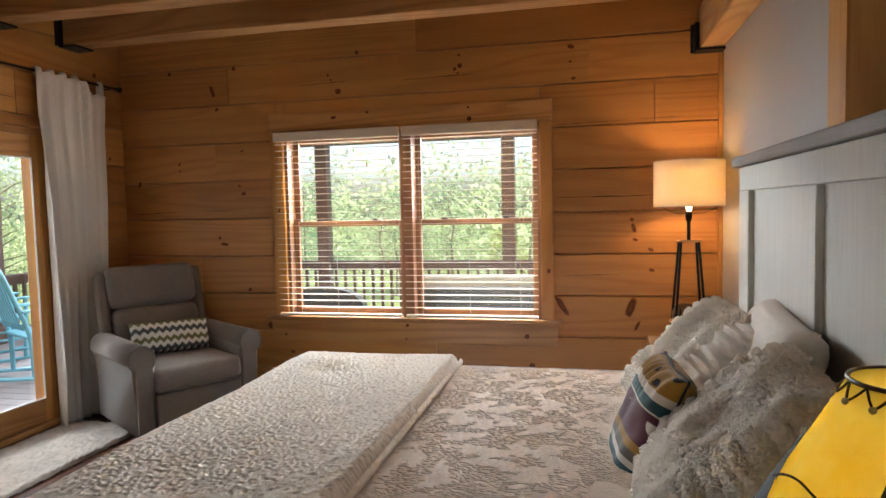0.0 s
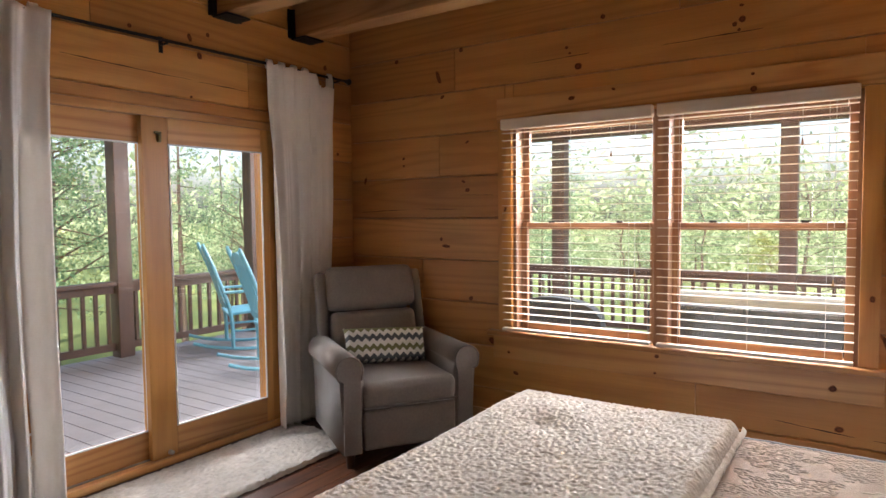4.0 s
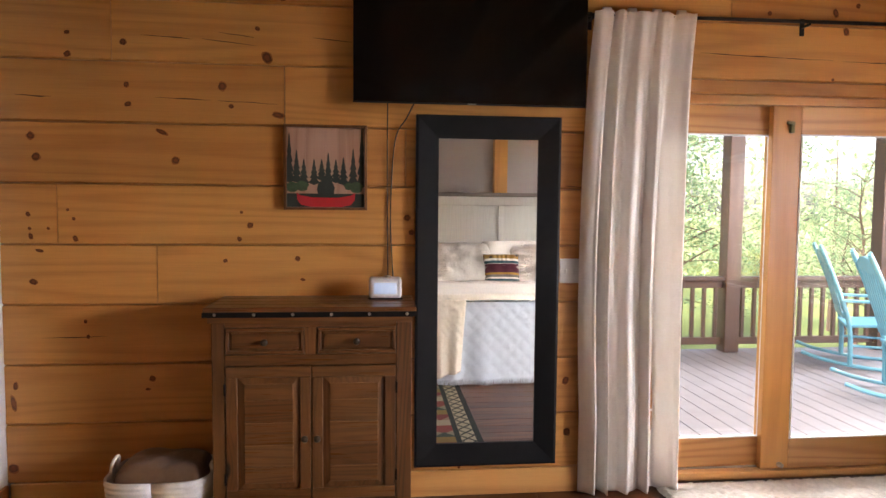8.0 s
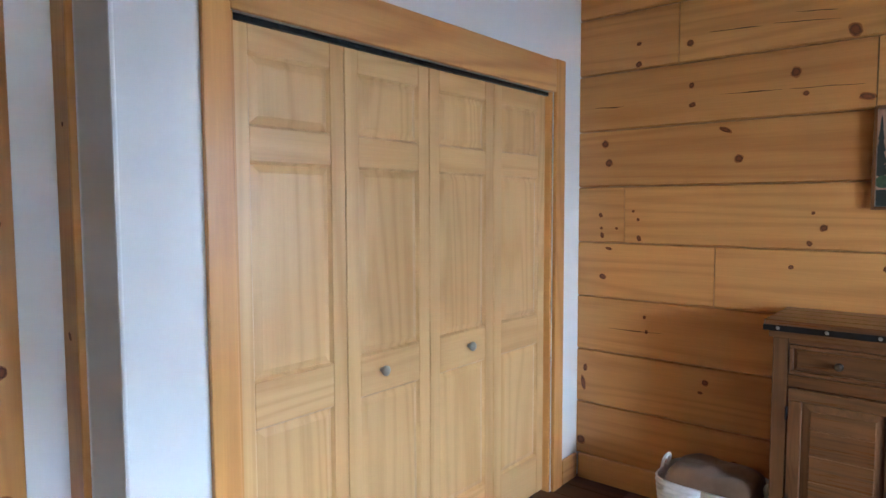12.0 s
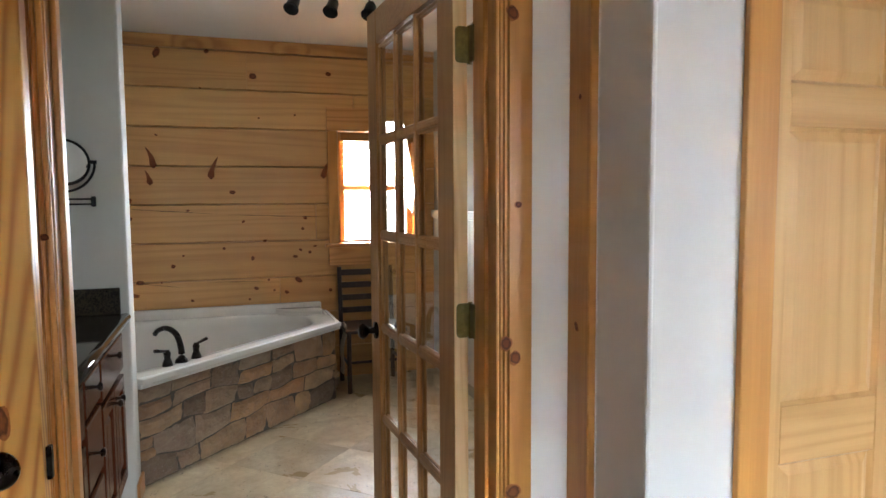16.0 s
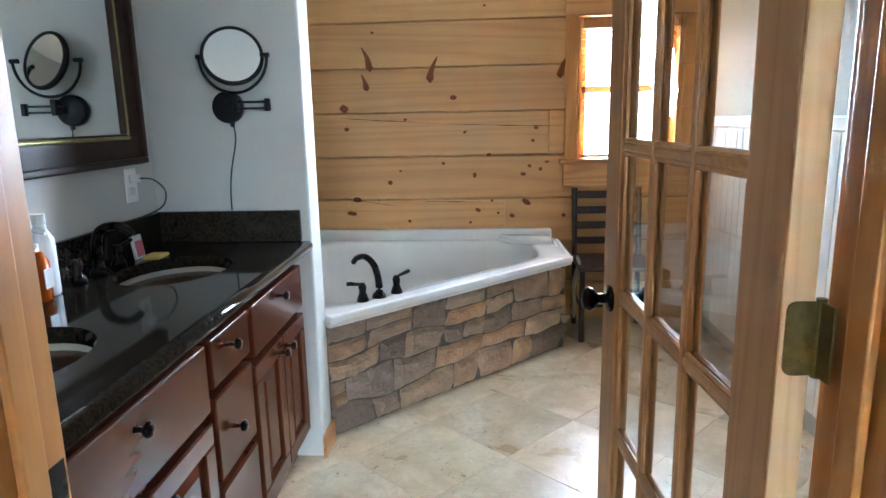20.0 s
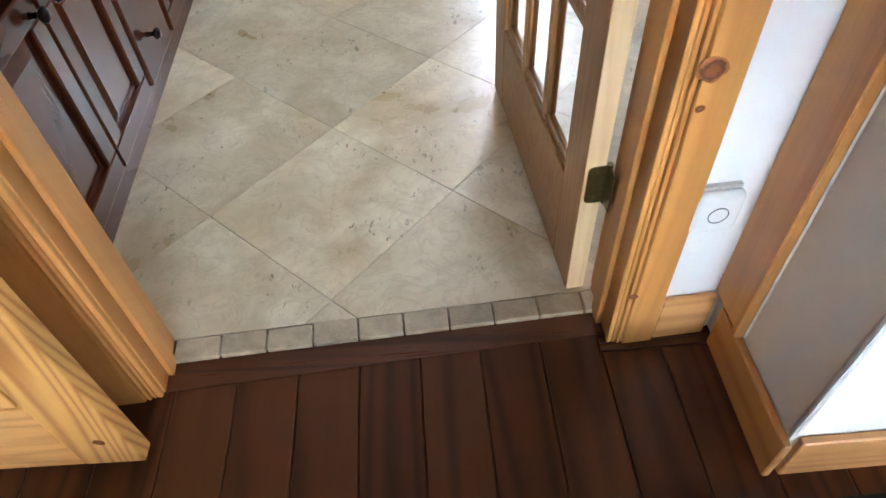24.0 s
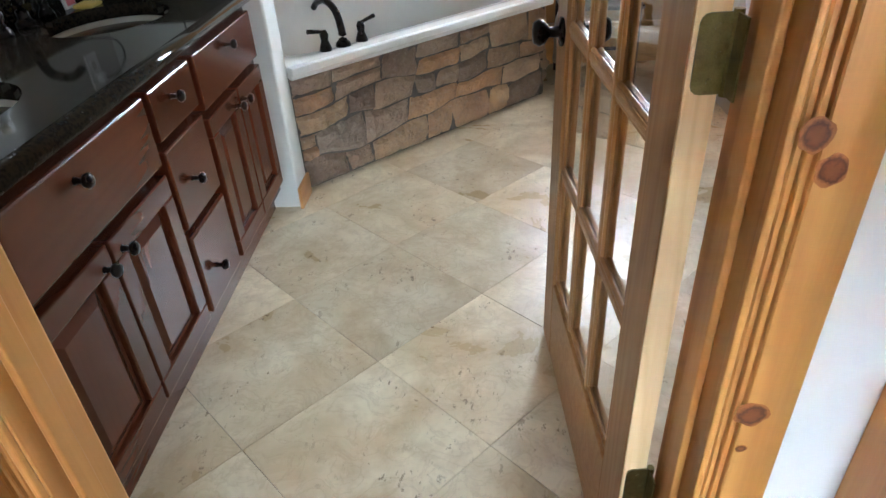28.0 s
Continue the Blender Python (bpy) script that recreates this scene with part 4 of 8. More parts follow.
gd = thing("glass_door", "varnished fir French door with fifteen panes, standing open", "door", (-0.973, -1.497, 0.0), -85.6)
gd["kind"] = "structure"
W, T, H0, H1 = 0.785, 0.020, 0.018, 2.045
part("stile", bx(0.0, 0.105, -T, T, H0, H1, 0.003), fir_z, gd)
part("edge_band", bx(-0.0030, -0.0004, -T + 0.001, T - 0.001, H0 + 0.001, H1 - 0.001, 0.0008, 1), lit_edge_z, gd, "pale pine edge of the door")
part("stile", bx(W - 0.105, W, -T, T, H0, H1, 0.003), fir_z, gd)
part("rail", bx(0.1055, W - 0.1055, -T + 0.001, T - 0.001, H0, H0 + 0.245, 0.003), fir_x, gd)
part("rail", bx(0.1055, W - 0.1055, -T + 0.001, T - 0.001, H1 - 0.115, H1, 0.003), fir_x, gd)
gx0, gx1, gz0, gz1 = 0.105, W - 0.105, H0 + 0.245, H1 - 0.115
cw, ch = (gx1 - gx0) / 3, (gz1 - gz0) / 5
for i in (1, 2):
    part("muntin", bx(gx0 + cw * i - 0.010, gx0 + cw * i + 0.010, -T + 0.004, T - 0.004, gz0, gz1, 0.006, 2), fir_z, gd)
for j in range(1, 5):
    part("muntin", bx(gx0, gx1, -T + 0.005, T - 0.005, gz0 + ch * j - 0.010, gz0 + ch * j + 0.010, 0.006, 2), fir_x, gd)
for i in range(3):
    for j in range(5):
        a, b, c, d = gx0 + cw * i + 0.006, gx0 + cw * (i + 1) - 0.006, gz0 + ch * j + 0.006, gz0 + ch * (j + 1) - 0.006
        p = part("pane", bx(a, b, -0.002, 0.002, c, d), glass, gd)
        p.visible_shadow = False
        bd = bmesh.new()
        for s in (1, -1):
            for (u0, u1, w0, w1) in ((a, b, c, c + 0.012), (a, b, d - 0.012, d), (a, a + 0.012, c + 0.012, d - 0.012), (b - 0.012, b, c + 0.012, d - 0.012)):
                add_box(bd, u0, u1, min(s * 0.003, s * 0.013), max(s * 0.003, s * 0.013), w0, w1, 0.004, 1)
        part("glazing_bead", bd, fir_z, gd)
kn = [(0.031, 0), (0.031, 0.006), (0.012, 0.010), (0.011, 0.030), (0.024, 0.040), (0.029, 0.052), (0.022, 0.064), (0.002, 0.067)]
for s in (1, -1):
    part("knob", lathe(kn, 20, pose(W - 0.068, s * T, 0.915, -90 * s, 0, 0)), bronze, gd, "round oil-rubbed bronze knob", True)
for zz in (0.331, 1.072, 1.775):
    leaf_ = [(-0.022, zz - 0.045)] + [(0.003 + 0.011 * math.sin(t_), zz + q_ * (0.034 + 0.011 * math.cos(t_))) for q_, ts_ in ((-1, (0.0, 0.5, 1.0, 1.57)), (1, (1.57, 1.0, 0.5, 0.0))) for t_ in ts_] + [(-0.022, zz + 0.045)]
    hg = prism(leaf_, "x", -0.0055, -0.0032)
    cyl((-0.004, -0.026, zz - 0.048), (-0.004, -0.026, zz + 0.048), 0.006, seg=10, bm=hg)
    add_box(hg, -0.034, -0.001, -0.0255, -0.023, zz - 0.045, zz + 0.045)
    for q in (-0.03, 0.0, 0.03):
        cyl((-0.0068, -0.006 - 0.006 * (q == 0), zz + q), (-0.0050, -0.006 - 0.006 * (q == 0), zz + q), 0.004, seg=8, bm=hg)
    part("hinge", hg, brass_old, gd, "aged brass butt hinge")

# ---------------- knotty pine bedroom door standing open ----------------
pd = thing("pine_door", "knotty pine panel door with a bronze lever, standing open", "door", (-0.095, -1.195, 0.0), -1.5)
W, T, H1 = 0.80, 0.018, 2.03
part("stile", bx(0, 0.115, -T, T, 0.012, H1, 0.003), slab_z, pd)
part("stile", bx(W - 0.115, W, -T, T, 0.012, H1, 0.003), slab_z, pd)
for zz0, zz1 in ((0.012, 0.23), (0.862, 1.005), (1.90, H1)):
    part("rail", bx(0.1155, W - 0.1155, -T + 0.0005, T - 0.0005, zz0, zz1, 0.003), slab_x, pd)
for zz0, zz1 in ((0.23, 0.862), (1.005, 1.90)):
    part("panel", bx(0.112, W - 0.112, -0.004, 0.004, zz0 - 0.003, zz1 + 0.003), slab_z, pd)
    nb = 3
    wv = (W - 0.245) / nb
    for i in range(nb):
        part("panel_board", bx(0.1225 + wv * i + 0.0004, 0.1225 + wv * (i + 1) - 0.0004, 0.0042, 0.0165, zz0 + 0.007, zz1 - 0.007, 0.0014, 1), slab_z, pd)
part("rosette", lathe([(0.034, 0), (0.034, 0.006), (0.026, 0.012), (0.014, 0.014), (0.012, 0.045)], 24, pose(0.068, T, 0.930, -90, 0, 0)), bronze, pd, "", True)
lv = tube([(0.068, T + 0.05, 0.930), (0.085, T + 0.055, 0.926), (0.13, T + 0.056, 0.912), (0.175, T + 0.052, 0.900), (0.195, T + 0.050, 0.901)], lambda t: 0.010 - 0.004 * t, 10)
part("lever", lv, bronze, pd, "curved bronze lever handle", True)
part("latch", bx(-0.010, -0.0005, -0.008, 0.008, 0.90, 0.96, 0.003), bronze, pd)


# ---------------- bed ----------------
BY0, BY1, BX0, BX1, BZ = 0.985, 2.915, -1.42, 0.535, 0.665
bed = thing("bed", "king bed with a whitewashed panelled wooden headboard", "bed", (0, 0, 0))
part("box_base", bx(BX0 + 0.06, BX1, BY0 + 0.05, BY1 - 0.05, 0.12, 0.38, 0.02), quilt_cloth, bed)
part("mattress", bx(BX0 + 0.03, BX1, BY0 + 0.03, BY1 - 0.03, 0.38, BZ - 0.025, 0.05, 4), quilt_cloth, bed)
for lx in (BX0 + 0.15, BX1 - 0.15):
    for ly in (BY0 + 0.15, BY1 - 0.15):
        part("leg", cyl((lx, ly, 0.0), (lx, ly, 0.12), 0.03, seg=12), black_iron, bed)
HB0, HB1, HX = 0.935, 2.935, 0.575
hbd = part("headboard", bx(HX + 0.022, HX + 0.045, HB0 + 0.02, HB1 - 0.02, 0.10, 1.553), headboard_paint, bed, "whitewashed panelled wooden headboard")
part("cap", bx(HX - 0.028, HX + 0.075, HB0 - 0.035, HB1 + 0.035, 1.5535, 1.597, 0.006, 2), headboard_cap, hbd, "grey weathered wooden cap rail")
part("top_rail", bx(HX, HX + 0.03, HB0 + 0.0, HB1 - 0.0, 1.455, 1.553, 0.003, 1), headboard_paint, hbd)
for y0_, w_ in ((HB0, 0.13), (HB1 - 0.16, 0.16), (1.975, 0.055)):
    part("stile", bx(HX, HX + 0.03, y0_, y0_ + w_, 0.10, 1.454, 0.003, 1), headboard_paint, hbd)
for y0_ in (HB0 + 0.005, HB1 - 0.075):
    part("post", bx(HX + 0.031, HX + 0.075, y0_, y0_ + 0.07, 0.0, 1.553, 0.004, 1), headboard_paint, hbd)


# coverlet hanging to the floor, under the chenille spread
def coverlet(u, v):
    """Round the foot and both sides: u runs round the edge, v from top to hem."""
    per = [(BX1 - 0.02, BY1), (BX0, BY1), (BX0, BY0), (BX1 - 0.02, BY0)]
    lens = [(Vector(b) - Vector(a)).length for a, b in zip(per, per[1:])]
    s = u * sum(lens)
    i = 0
    while i < 2 and s > lens[i]:
        s -= lens[i]
        i += 1
    p = Vector(per[i]).lerp(Vector(per[i + 1]), min(1, s / lens[i]))
    d = (Vector(per[i + 1]) - Vector(per[i])).normalized()
    n = Vector((-d.y, d.x)) * -1
    along, down = u * sum(lens), v * (BZ - 0.075)
    puff = abs(math.sin(math.pi * (along + down) / 0.115)) * abs(math.sin(math.pi * (along - down) / 0.115))
    out = 0.012 + 0.13 * v ** 1.3 + 0.022 * v * math.sin(u * 60 + 3 * math.sin(u * 31)) + 0.006 * puff ** 0.6
    p = p + n * out
    return Vector((p.x, p.y, BZ - 0.01 - v * (BZ - 0.055)))


cv = thing("coverlet", "white quilted coverlet hanging to a fringed hem", "coverlet")
ob = part("skirt", sheet(560, 60, coverlet), quilt_cloth, cv, "", True)
ob.modifiers.new("solidify", "SOLIDIFY").thickness = 0.006
fr = bmesh.new()
for i in range(900):
    p = coverlet(i / 900, 1.0)
    q = p + Vector((random.uniform(-0.004, 0.004), random.uniform(-0.004, 0.004), -0.032 - random.uniform(0, 0.012)))
    cyl(p + Vector((0, 0, 0.006)), q, 0.0036, 0.0024, 4, fr)
part("fringe", fr, quilt_cloth, cv)["kind"] = "stuff"


def petals(x, y):
    """1 where the chenille stands in leafy scrolls round medallions, 0 between them."""
    w = noise.noise_vector(Vector((x * 4.5, y * 4.5, 0.3)))
    px, py = x + 0.10 * w.x, y + 0.10 * w.y
    row_ = math.floor(py / 0.40)
    cx = (math.floor((px - 0.23 * (row_ % 2)) / 0.46) + 0.5) * 0.46 + 0.23 * (row_ % 2)
    d = math.hypot(px - cx, py - (row_ + 0.5) * 0.40)
    ang = math.atan2(py - (row_ + 0.5) * 0.40, px - cx)
    band = 0.8 * math.cos(d * 2 * math.pi / 0.19) + 0.6 * math.cos(ang * 6 + 3.0 * w.z) + 1.3 * noise.noise((x * 22, y * 28, 2.0)) + 0.06
    return max(0.0, min(1.0, band * 3.0))


def spread_top(u, v):
    x = BX0 + 0.02 + u * (BX1 - BX0 - 0.06)
    y = BY0 - 0.005 + v * (BY1 - BY0 + 0.01)
    e = min(v, 1 - v) * (BY1 - BY0)
    z = BZ - 0.05 * max(0.0, 1 - e / 0.055) ** 2 + 0.007 * noise.noise((x * 2.2, y * 2.2, 1.7))
    return Vector((x, y, z))


bsp = thing("bedspread", "cream chenille bedspread with raised tufted scrolls", "bedspread")
part("cloth", sheet(70, 70, spread_top), spread_cloth, bsp, "", True)
tr_ = random.Random(21)
taken = set()
verts, faces = [], []
across = [(math.cos(math.pi * (1 - i / 6)), math.sin(math.pi * i / 6)) for i in range(7)]
for _ in range(110000):
    u, v = tr_.random(), tr_.random()
    x_, y_ = BX0 + 0.02 + u * (BX1 - BX0 - 0.06), BY0 - 0.005 + v * (BY1 - BY0 + 0.01)
    if x_ < -0.70 or x_ > 0.34:
        continue
    cell = (int((x_ + 3) / 0.0165), int(y_ / 0.0115))
    hem = 0.0 < v < 0.03 or 0.97 < v < 1.0
    if cell in taken or (tr_.random() > petals(x_, y_) and not hem):
        continue
    taken.add(cell)
    p = spread_top(u, v)
    a = tr_.uniform(-0.45, 0.45) + 0.9 * noise.noise((p.x * 6, p.y * 6, 9.0))
    l, w, h = tr_.uniform(0.0085, 0.0125), tr_.uniform(0.0042, 0.0054), tr_.uniform(0.0017, 0.0025)
    c, s = math.cos(a), math.sin(a)
    base = len(verts)
    for t_, ww in ((-1, 0.35), (-0.6, 0.9), (0.0, 1.0), (0.6, 0.92), (1, 0.35)):
        for q, hh in across:
            dx, dy = t_ * l, q * w * ww
            verts.append((p.x + dx * c - dy * s, p.y + dx * s + dy * c, p.z - 0.0005 + h * hh * ww))
    for k_ in range(4):
        for q in range(6):
            i0 = base + k_ * 7 + q
            faces.append((i0, i0 + 7, i0 + 8, i0 + 1))
me = bpy.data.meshes.new("chenille_pile")
me.from_pydata(verts, [], faces)
me.materials.append(tuft_cloth)
for p in me.polygons:
    p.use_smooth = True
tob = new("raised_pattern", me)
tob.parent = bsp
tob["kind"] = "stuff"


# sherpa throw folded across the foot of the bed
def throw_top(u, v):
    x = BX0 - 0.035 + u * 0.795
    y = BY0 + 0.03 + v * (BY1 - BY0 - 0.03)
    ex = min(u, 1 - u) * 0.795
    ey = (1 - v) * (BY1 - BY0)
    z = BZ + 0.052 - 0.05 * max(0.0, 1 - ex / 0.04) ** 2.2 - 0.045 * max(0.0, 1 - ey / 0.05) ** 2.0
    z += 0.012 * noise.noise((x * 2.0, y * 1.6, 7.0)) + 0.016 * math.exp(-((x + 1.22) ** 2 + (y - 2.66) ** 2) / 0.02)
    z -= 0.016 * math.exp(-((x + 1.18) ** 2 + (y - 2.52) ** 2) / 0.006)
    z += 0.0036 * noise.noise((x * 72, y * 72, 2.0)) + 0.0046 * noise.noise((x * 128, y * 128, 5.0))
    return Vector((x, y, z))


thr = thing("throw_blanket", "thick cream sherpa throw folded across the bed's foot", "blanket")
part("top_fold", sheet(190, 430, throw_top), sherpa, thr, "", True)


def throw_edge(u, v):
    y = BY0 + 0.03 + u * (BY1 - BY0 - 0.03)
    x = BX0 - 0.033 + 0.792 + 0.013 * math.sin(v * math.pi) + 0.004 * noise.noise((y * 40, v * 3, 0))
    return Vector((x, y, BZ + 0.012 - 0.016 * v + 0.014 * (1 - v) + 0.004 * noise.noise((y * 30, v * 9, 3))))


part("fold_edge", sheet(240, 6, throw_edge), sherpa, thr, "", True)


def throw_drop(u, v):
    """The part that hangs over the foot, at the corner nearest the rug."""
    y = BY0 - 0.05 + u * 0.40 + 0.10 * v * (0.4 - u)
    x = BX0 - 0.060 - 0.155 * v ** 1.2 - 0.020 * v * math.sin(u * 17) + 0.01 * noise.noise((u * 20, v * 20, 0))
    return Vector((x, y, BZ + 0.02 - v * (BZ - 0.03 - 0.08 * u)))


ob = part("hanging_corner", sheet(24, 40, throw_drop), sherpa, thr, "", True)
ob.modifiers.new("solidify", "SOLIDIFY").thickness = 0.02


# ---------------- pillows ----------------
def sham_body(w, d, h, seed):
    """A sham with a full middle and plain ends gathered into creases at the seam."""
    bm = cushion(w, d, h, 0.50, 96, 0.03, seed)
    for vert in bm.verts:
        x, y, z = vert.co
        b = abs(2 * y / d)
        crease = max(0.0, min(1.0, (b - 0.45) / 0.3)) * max(0.0, 1 - b ** 8)
        vert.co.z += (0.0075 * math.sin(x * 150 + 4 * noise.noise((x * 9, seed, 0))) * crease + 0.010 * noise.noise((x * 10 + seed, y * 12, seed))) * (1 if z > 0 else -1)
    return bm


def pillow(name, label, m, bm, mat):
    p = obj(name, bm, mat, None, "", True)
    p.matrix_world = m
    return tagged(p, label, "pillow", "pillows on the bed")


def shaggy(sham, w, d, rows_n, seed, reach):
    """Rows of frayed tufts sewn across the face of a sham, each row a part of it."""
    r = random.Random(int(seed))
    me = sham.data
    rows_ = [([], []) for _ in range(rows_n)]
    faces_ = [p for p in me.polygons if p.center.z > -0.004 and abs(p.normal.z) > 0.10 and -reach[0] < 2 * p.center.y / d < reach[1]]
    for p in faces_:
        if r.random() < 0.45:
            continue
        i = min(rows_n - 1, max(0, int((p.center.x / w + 0.5 + 0.03 * noise.noise((p.center.y * 9, seed, 1.0))) * rows_n)))
        verts, faces = rows_[i]
        n = p.normal * (1 if p.normal.z > 0 else -1)
        clump = noise.noise((p.center.x * 26 + seed, p.center.y * 30, 4.0))
        for _ in range(2 if clump > -0.1 else 1):
            a = math.pi + 1.3 * noise.noise((p.center.x * 14, p.center.y * 16 + seed, 7.0)) + r.uniform(-0.5, 0.5)
            f = Vector((math.cos(a), math.sin(a), 0.0))
            f = (f - n * f.dot(n)).normalized()
            g = n.cross(f)
            at = p.center + Vector((r.uniform(-0.004, 0.004), r.uniform(-0.004, 0.004), 0.0))
            ln, wd, up = r.uniform(0.011, 0.020), r.uniform(0.0040, 0.0062), 0.004 + 0.009 * max(0.0, clump) + r.uniform(0, 0.002)
            base = len(verts)
            for q, ww, hh in ((0.0, 0.6, -0.1), (0.35, 1.0, 0.8), (0.75, 0.9, 0.9), (1.0, 0.25, 0.45)):
                c = at + f * (ln * q) + n * (up * hh)
                verts += [tuple(c - g * (wd * ww)), tuple(c + n * (wd * 0.7 * ww)), tuple(c + g * (wd * ww))]
            for k_ in range(3):
                for q in range(2):
                    i0 = base + k_ * 3 + q
                    faces.append((i0, i0 + 3, i0 + 4, i0 + 1))
    for verts, faces in rows_:
        if not faces:
            continue
        tm = bpy.data.meshes.new("ruffle")
        tm.from_pydata(verts, [], faces)
        tm.materials.append(soft_yarn)
        for p in tm.polygons:
            p.use_smooth = True
        o = new("ruffle", tm)
        o.parent = sham
        o["kind"] = "stuff"


shaggy(pillow("pillow_sham", "cream shaggy chenille pillow sham with gathered ends leaning on the headboard", pose(0.31, 2.44, 0.805, 0, -46, 3), sham_body(0.54, 0.74, 0.20, 1.0), sham_cloth), 0.54, 0.74, 16, 1.0, (0.62, 1.0))
shaggy(pillow("pillow_sham", "cream shaggy chenille pillow sham slumped beside the other", pose(0.27, 1.50, 0.825, 0, -42, -5), sham_body(0.54, 0.74, 0.20, 5.0), sham_cloth), 0.54, 0.74, 16, 5.0, (1.0, 0.92))
pillow("bed_pillow", "plain white pillow propped behind the shams", pose(0.47, 2.14, 0.85, 0, -64, -6), cushion(0.46, 0.70, 0.17, 0.36, 20, 0.02, 3.0), sham_cloth)
pillow("bed_pillow", "plain white pillow propped against the headboard", pose(0.505, 1.28, 0.80, 0, -74, 2), cushion(0.40, 0.62, 0.13, 0.36, 20, 0.02, 8.0), sham_cloth)

# striped lodge pillow: bands of mustard, maroon, teal and cream across its width
k = Nodes("lodge_stripes")
sep = k.node("SeparateXYZ", Vector=k.coords())
uu = k.math("MULTIPLY_ADD", sep.outputs["X"], 2.35, 0.5)
stripe = k.ramp(uu, (0.0, (0.030, 0.022, 0.020)))
el = stripe.node.color_ramp
el.interpolation = "CONSTANT"
MUSTARD, IVORY, TEAL = (0.34, 0.175, 0.018), (0.66, 0.60, 0.49), (0.016, 0.066, 0.072)
bands = ((0.05, MUSTARD), (0.17, TEAL), (0.25, IVORY), (0.29, (0.13, 0.115, 0.09)), (0.355, MUSTARD), (0.41, (0.085, 0.010, 0.020)), (0.635, IVORY), (0.645, TEAL), (0.72, IVORY), (0.78, MUSTARD))
for pos_, col_ in bands:
    e = el.elements.new(pos_)
    e.color = (*col_, 1)
spots_ = k.math("MULTIPLY_ADD", k.noise(k.coords(), 45, 3), 0.35, k.voronoi(k.coords(), 15).outputs["Distance"])
blk = k.math("MULTIPLY", k.math("LESS_THAN", spots_, 0.46), k.ramp(uu, (0.79, 0.0), (0.80, 1.0)))
beast = k.math("MULTIPLY_ADD", k.noise(k.coords(), 60, 3), 0.30, k.voronoi(k.coords((0.9, 0.75, 1)), 11).outputs["Distance"])
blk2 = k.math("MULTIPLY", k.math("LESS_THAN", beast, 0.40), k.ramp(uu, (0.45, 0.0), (0.46, 1.0), (0.58, 1.0), (0.59, 0.0)))
col = k.mix(blk, stripe, (0.03, 0.025, 0.02))
col = k.mix(blk2, col, (0.62, 0.56, 0.46))
stripes = k.out(col, 0.9, k.noise(k.coords(), 260, 2), 0.5, 0.002, Sheen_Weight=0.2)


def gathered(w, d, h):
    """A stuffed square whose upper end is drawn into gathers."""
    bm = cushion(w, d, h, 0.46, 48, 0.012, 2.0)
    for vert in bm.verts:
        x, y, z = vert.co
        pull = max(0.0, min(1.0, (2 * x / w - 0.35) / 0.4)) * max(0.0, 1 - abs(2 * x / w) ** 10)
        vert.co.z += 0.008 * pull * math.sin(y * 110 + 3 * noise.noise((y * 8, 0, 0))) * (1 if z > 0 else -1)
    return bm


welt_dark = cloth("black_cord", (0.020, 0.017, 0.016), 500)
lodge = pillow("lodge_pillow", "square lodge pillow with maroon, mustard and teal bands", pose(0.118, 1.93, 0.758, 0, -66, 3), gathered(0.37, 0.38, 0.15), stripes)
part("piping", tube([(0.183 * math.cos(t_) * (0.93 + 0.07 * abs(math.sin(2 * t_))) / max(abs(math.cos(t_)), abs(math.sin(t_))), 0.188 * math.sin(t_) * (0.93 + 0.07 * abs(math.sin(2 * t_))) / max(abs(math.cos(t_)), abs(math.sin(t_))), 0.0) for t_ in [2 * math.pi * j / 64 for j in range(65)]], 0.0042, 6), welt_dark, lodge, "black corded edge")

# ---------------- recliner ----------------
rc = thing("recliner", "grey-brown upholstered recliner with rolled arms and dark feet", "armchair", (-2.775, 3.695, 0.0), -122.7)
part("base", bx(-0.27, 0.27, -0.36, 0.36, 0.09, 0.30, 0.02), recliner_cloth, rc)
fp = bx(-0.272, 0.272, 0.345, 0.385, 0.105, 0.325, 0.014, 3)
part("footrest", fp, recliner_cloth, rc)
part("seat_cushion", bx(-0.278, 0.278, -0.22, 0.40, 0.325, 0.478, 0.045, 4), recliner_cloth, rc, "", True)
part("welt", tube([(-0.275, 0.398, 0.345), (0.275, 0.398, 0.345)], 0.006, 8), welt_cloth, rc)
arm = [(-0.055, 0.09), (0.055, 0.09), (0.055, 0.50)] + [(0.015 + 0.080 * math.cos(a_), 0.555 + 0.080 * math.sin(a_)) for a_ in [radians(d_) for d_ in range(-35, 216, 18)]] + [(-0.055, 0.50)]
for s in (-1, 1):
    prof = [((0.335 + u) * s, v) for u, v in arm]
    bm = prism(prof, "y", -0.34, 0.37)
    es = [e for e in bm.edges if abs(e.verts[0].co.y - e.verts[1].co.y) < 1e-4]
    bmesh.ops.bevel(bm, geom=es, offset=0.012, segments=2, affect="EDGES")
    am = part("arm", bm, recliner_cloth, rc, "rolled upholstered arm", True)
    part("arm_front", prism([((0.335 + u * 0.86 + 0.002) * s, v * 0.985 + 0.006) for u, v in arm], "y", 0.370, 0.382), recliner_cloth, am)
    loop = [((0.335 + u * 0.92 + 0.001) * s, 0.381, v * 0.99 + 0.004) for u, v in arm[2:]]
    part("welt", tube(loop, 0.0055, 6), welt_cloth, am)
part("lower_back", bx(-0.285, 0.285, -0.075, 0.075, 0.0, 0.32, 0.05, 4, pose(0, -0.265, 0.455, 14)), recliner_cloth, rc, "", True)
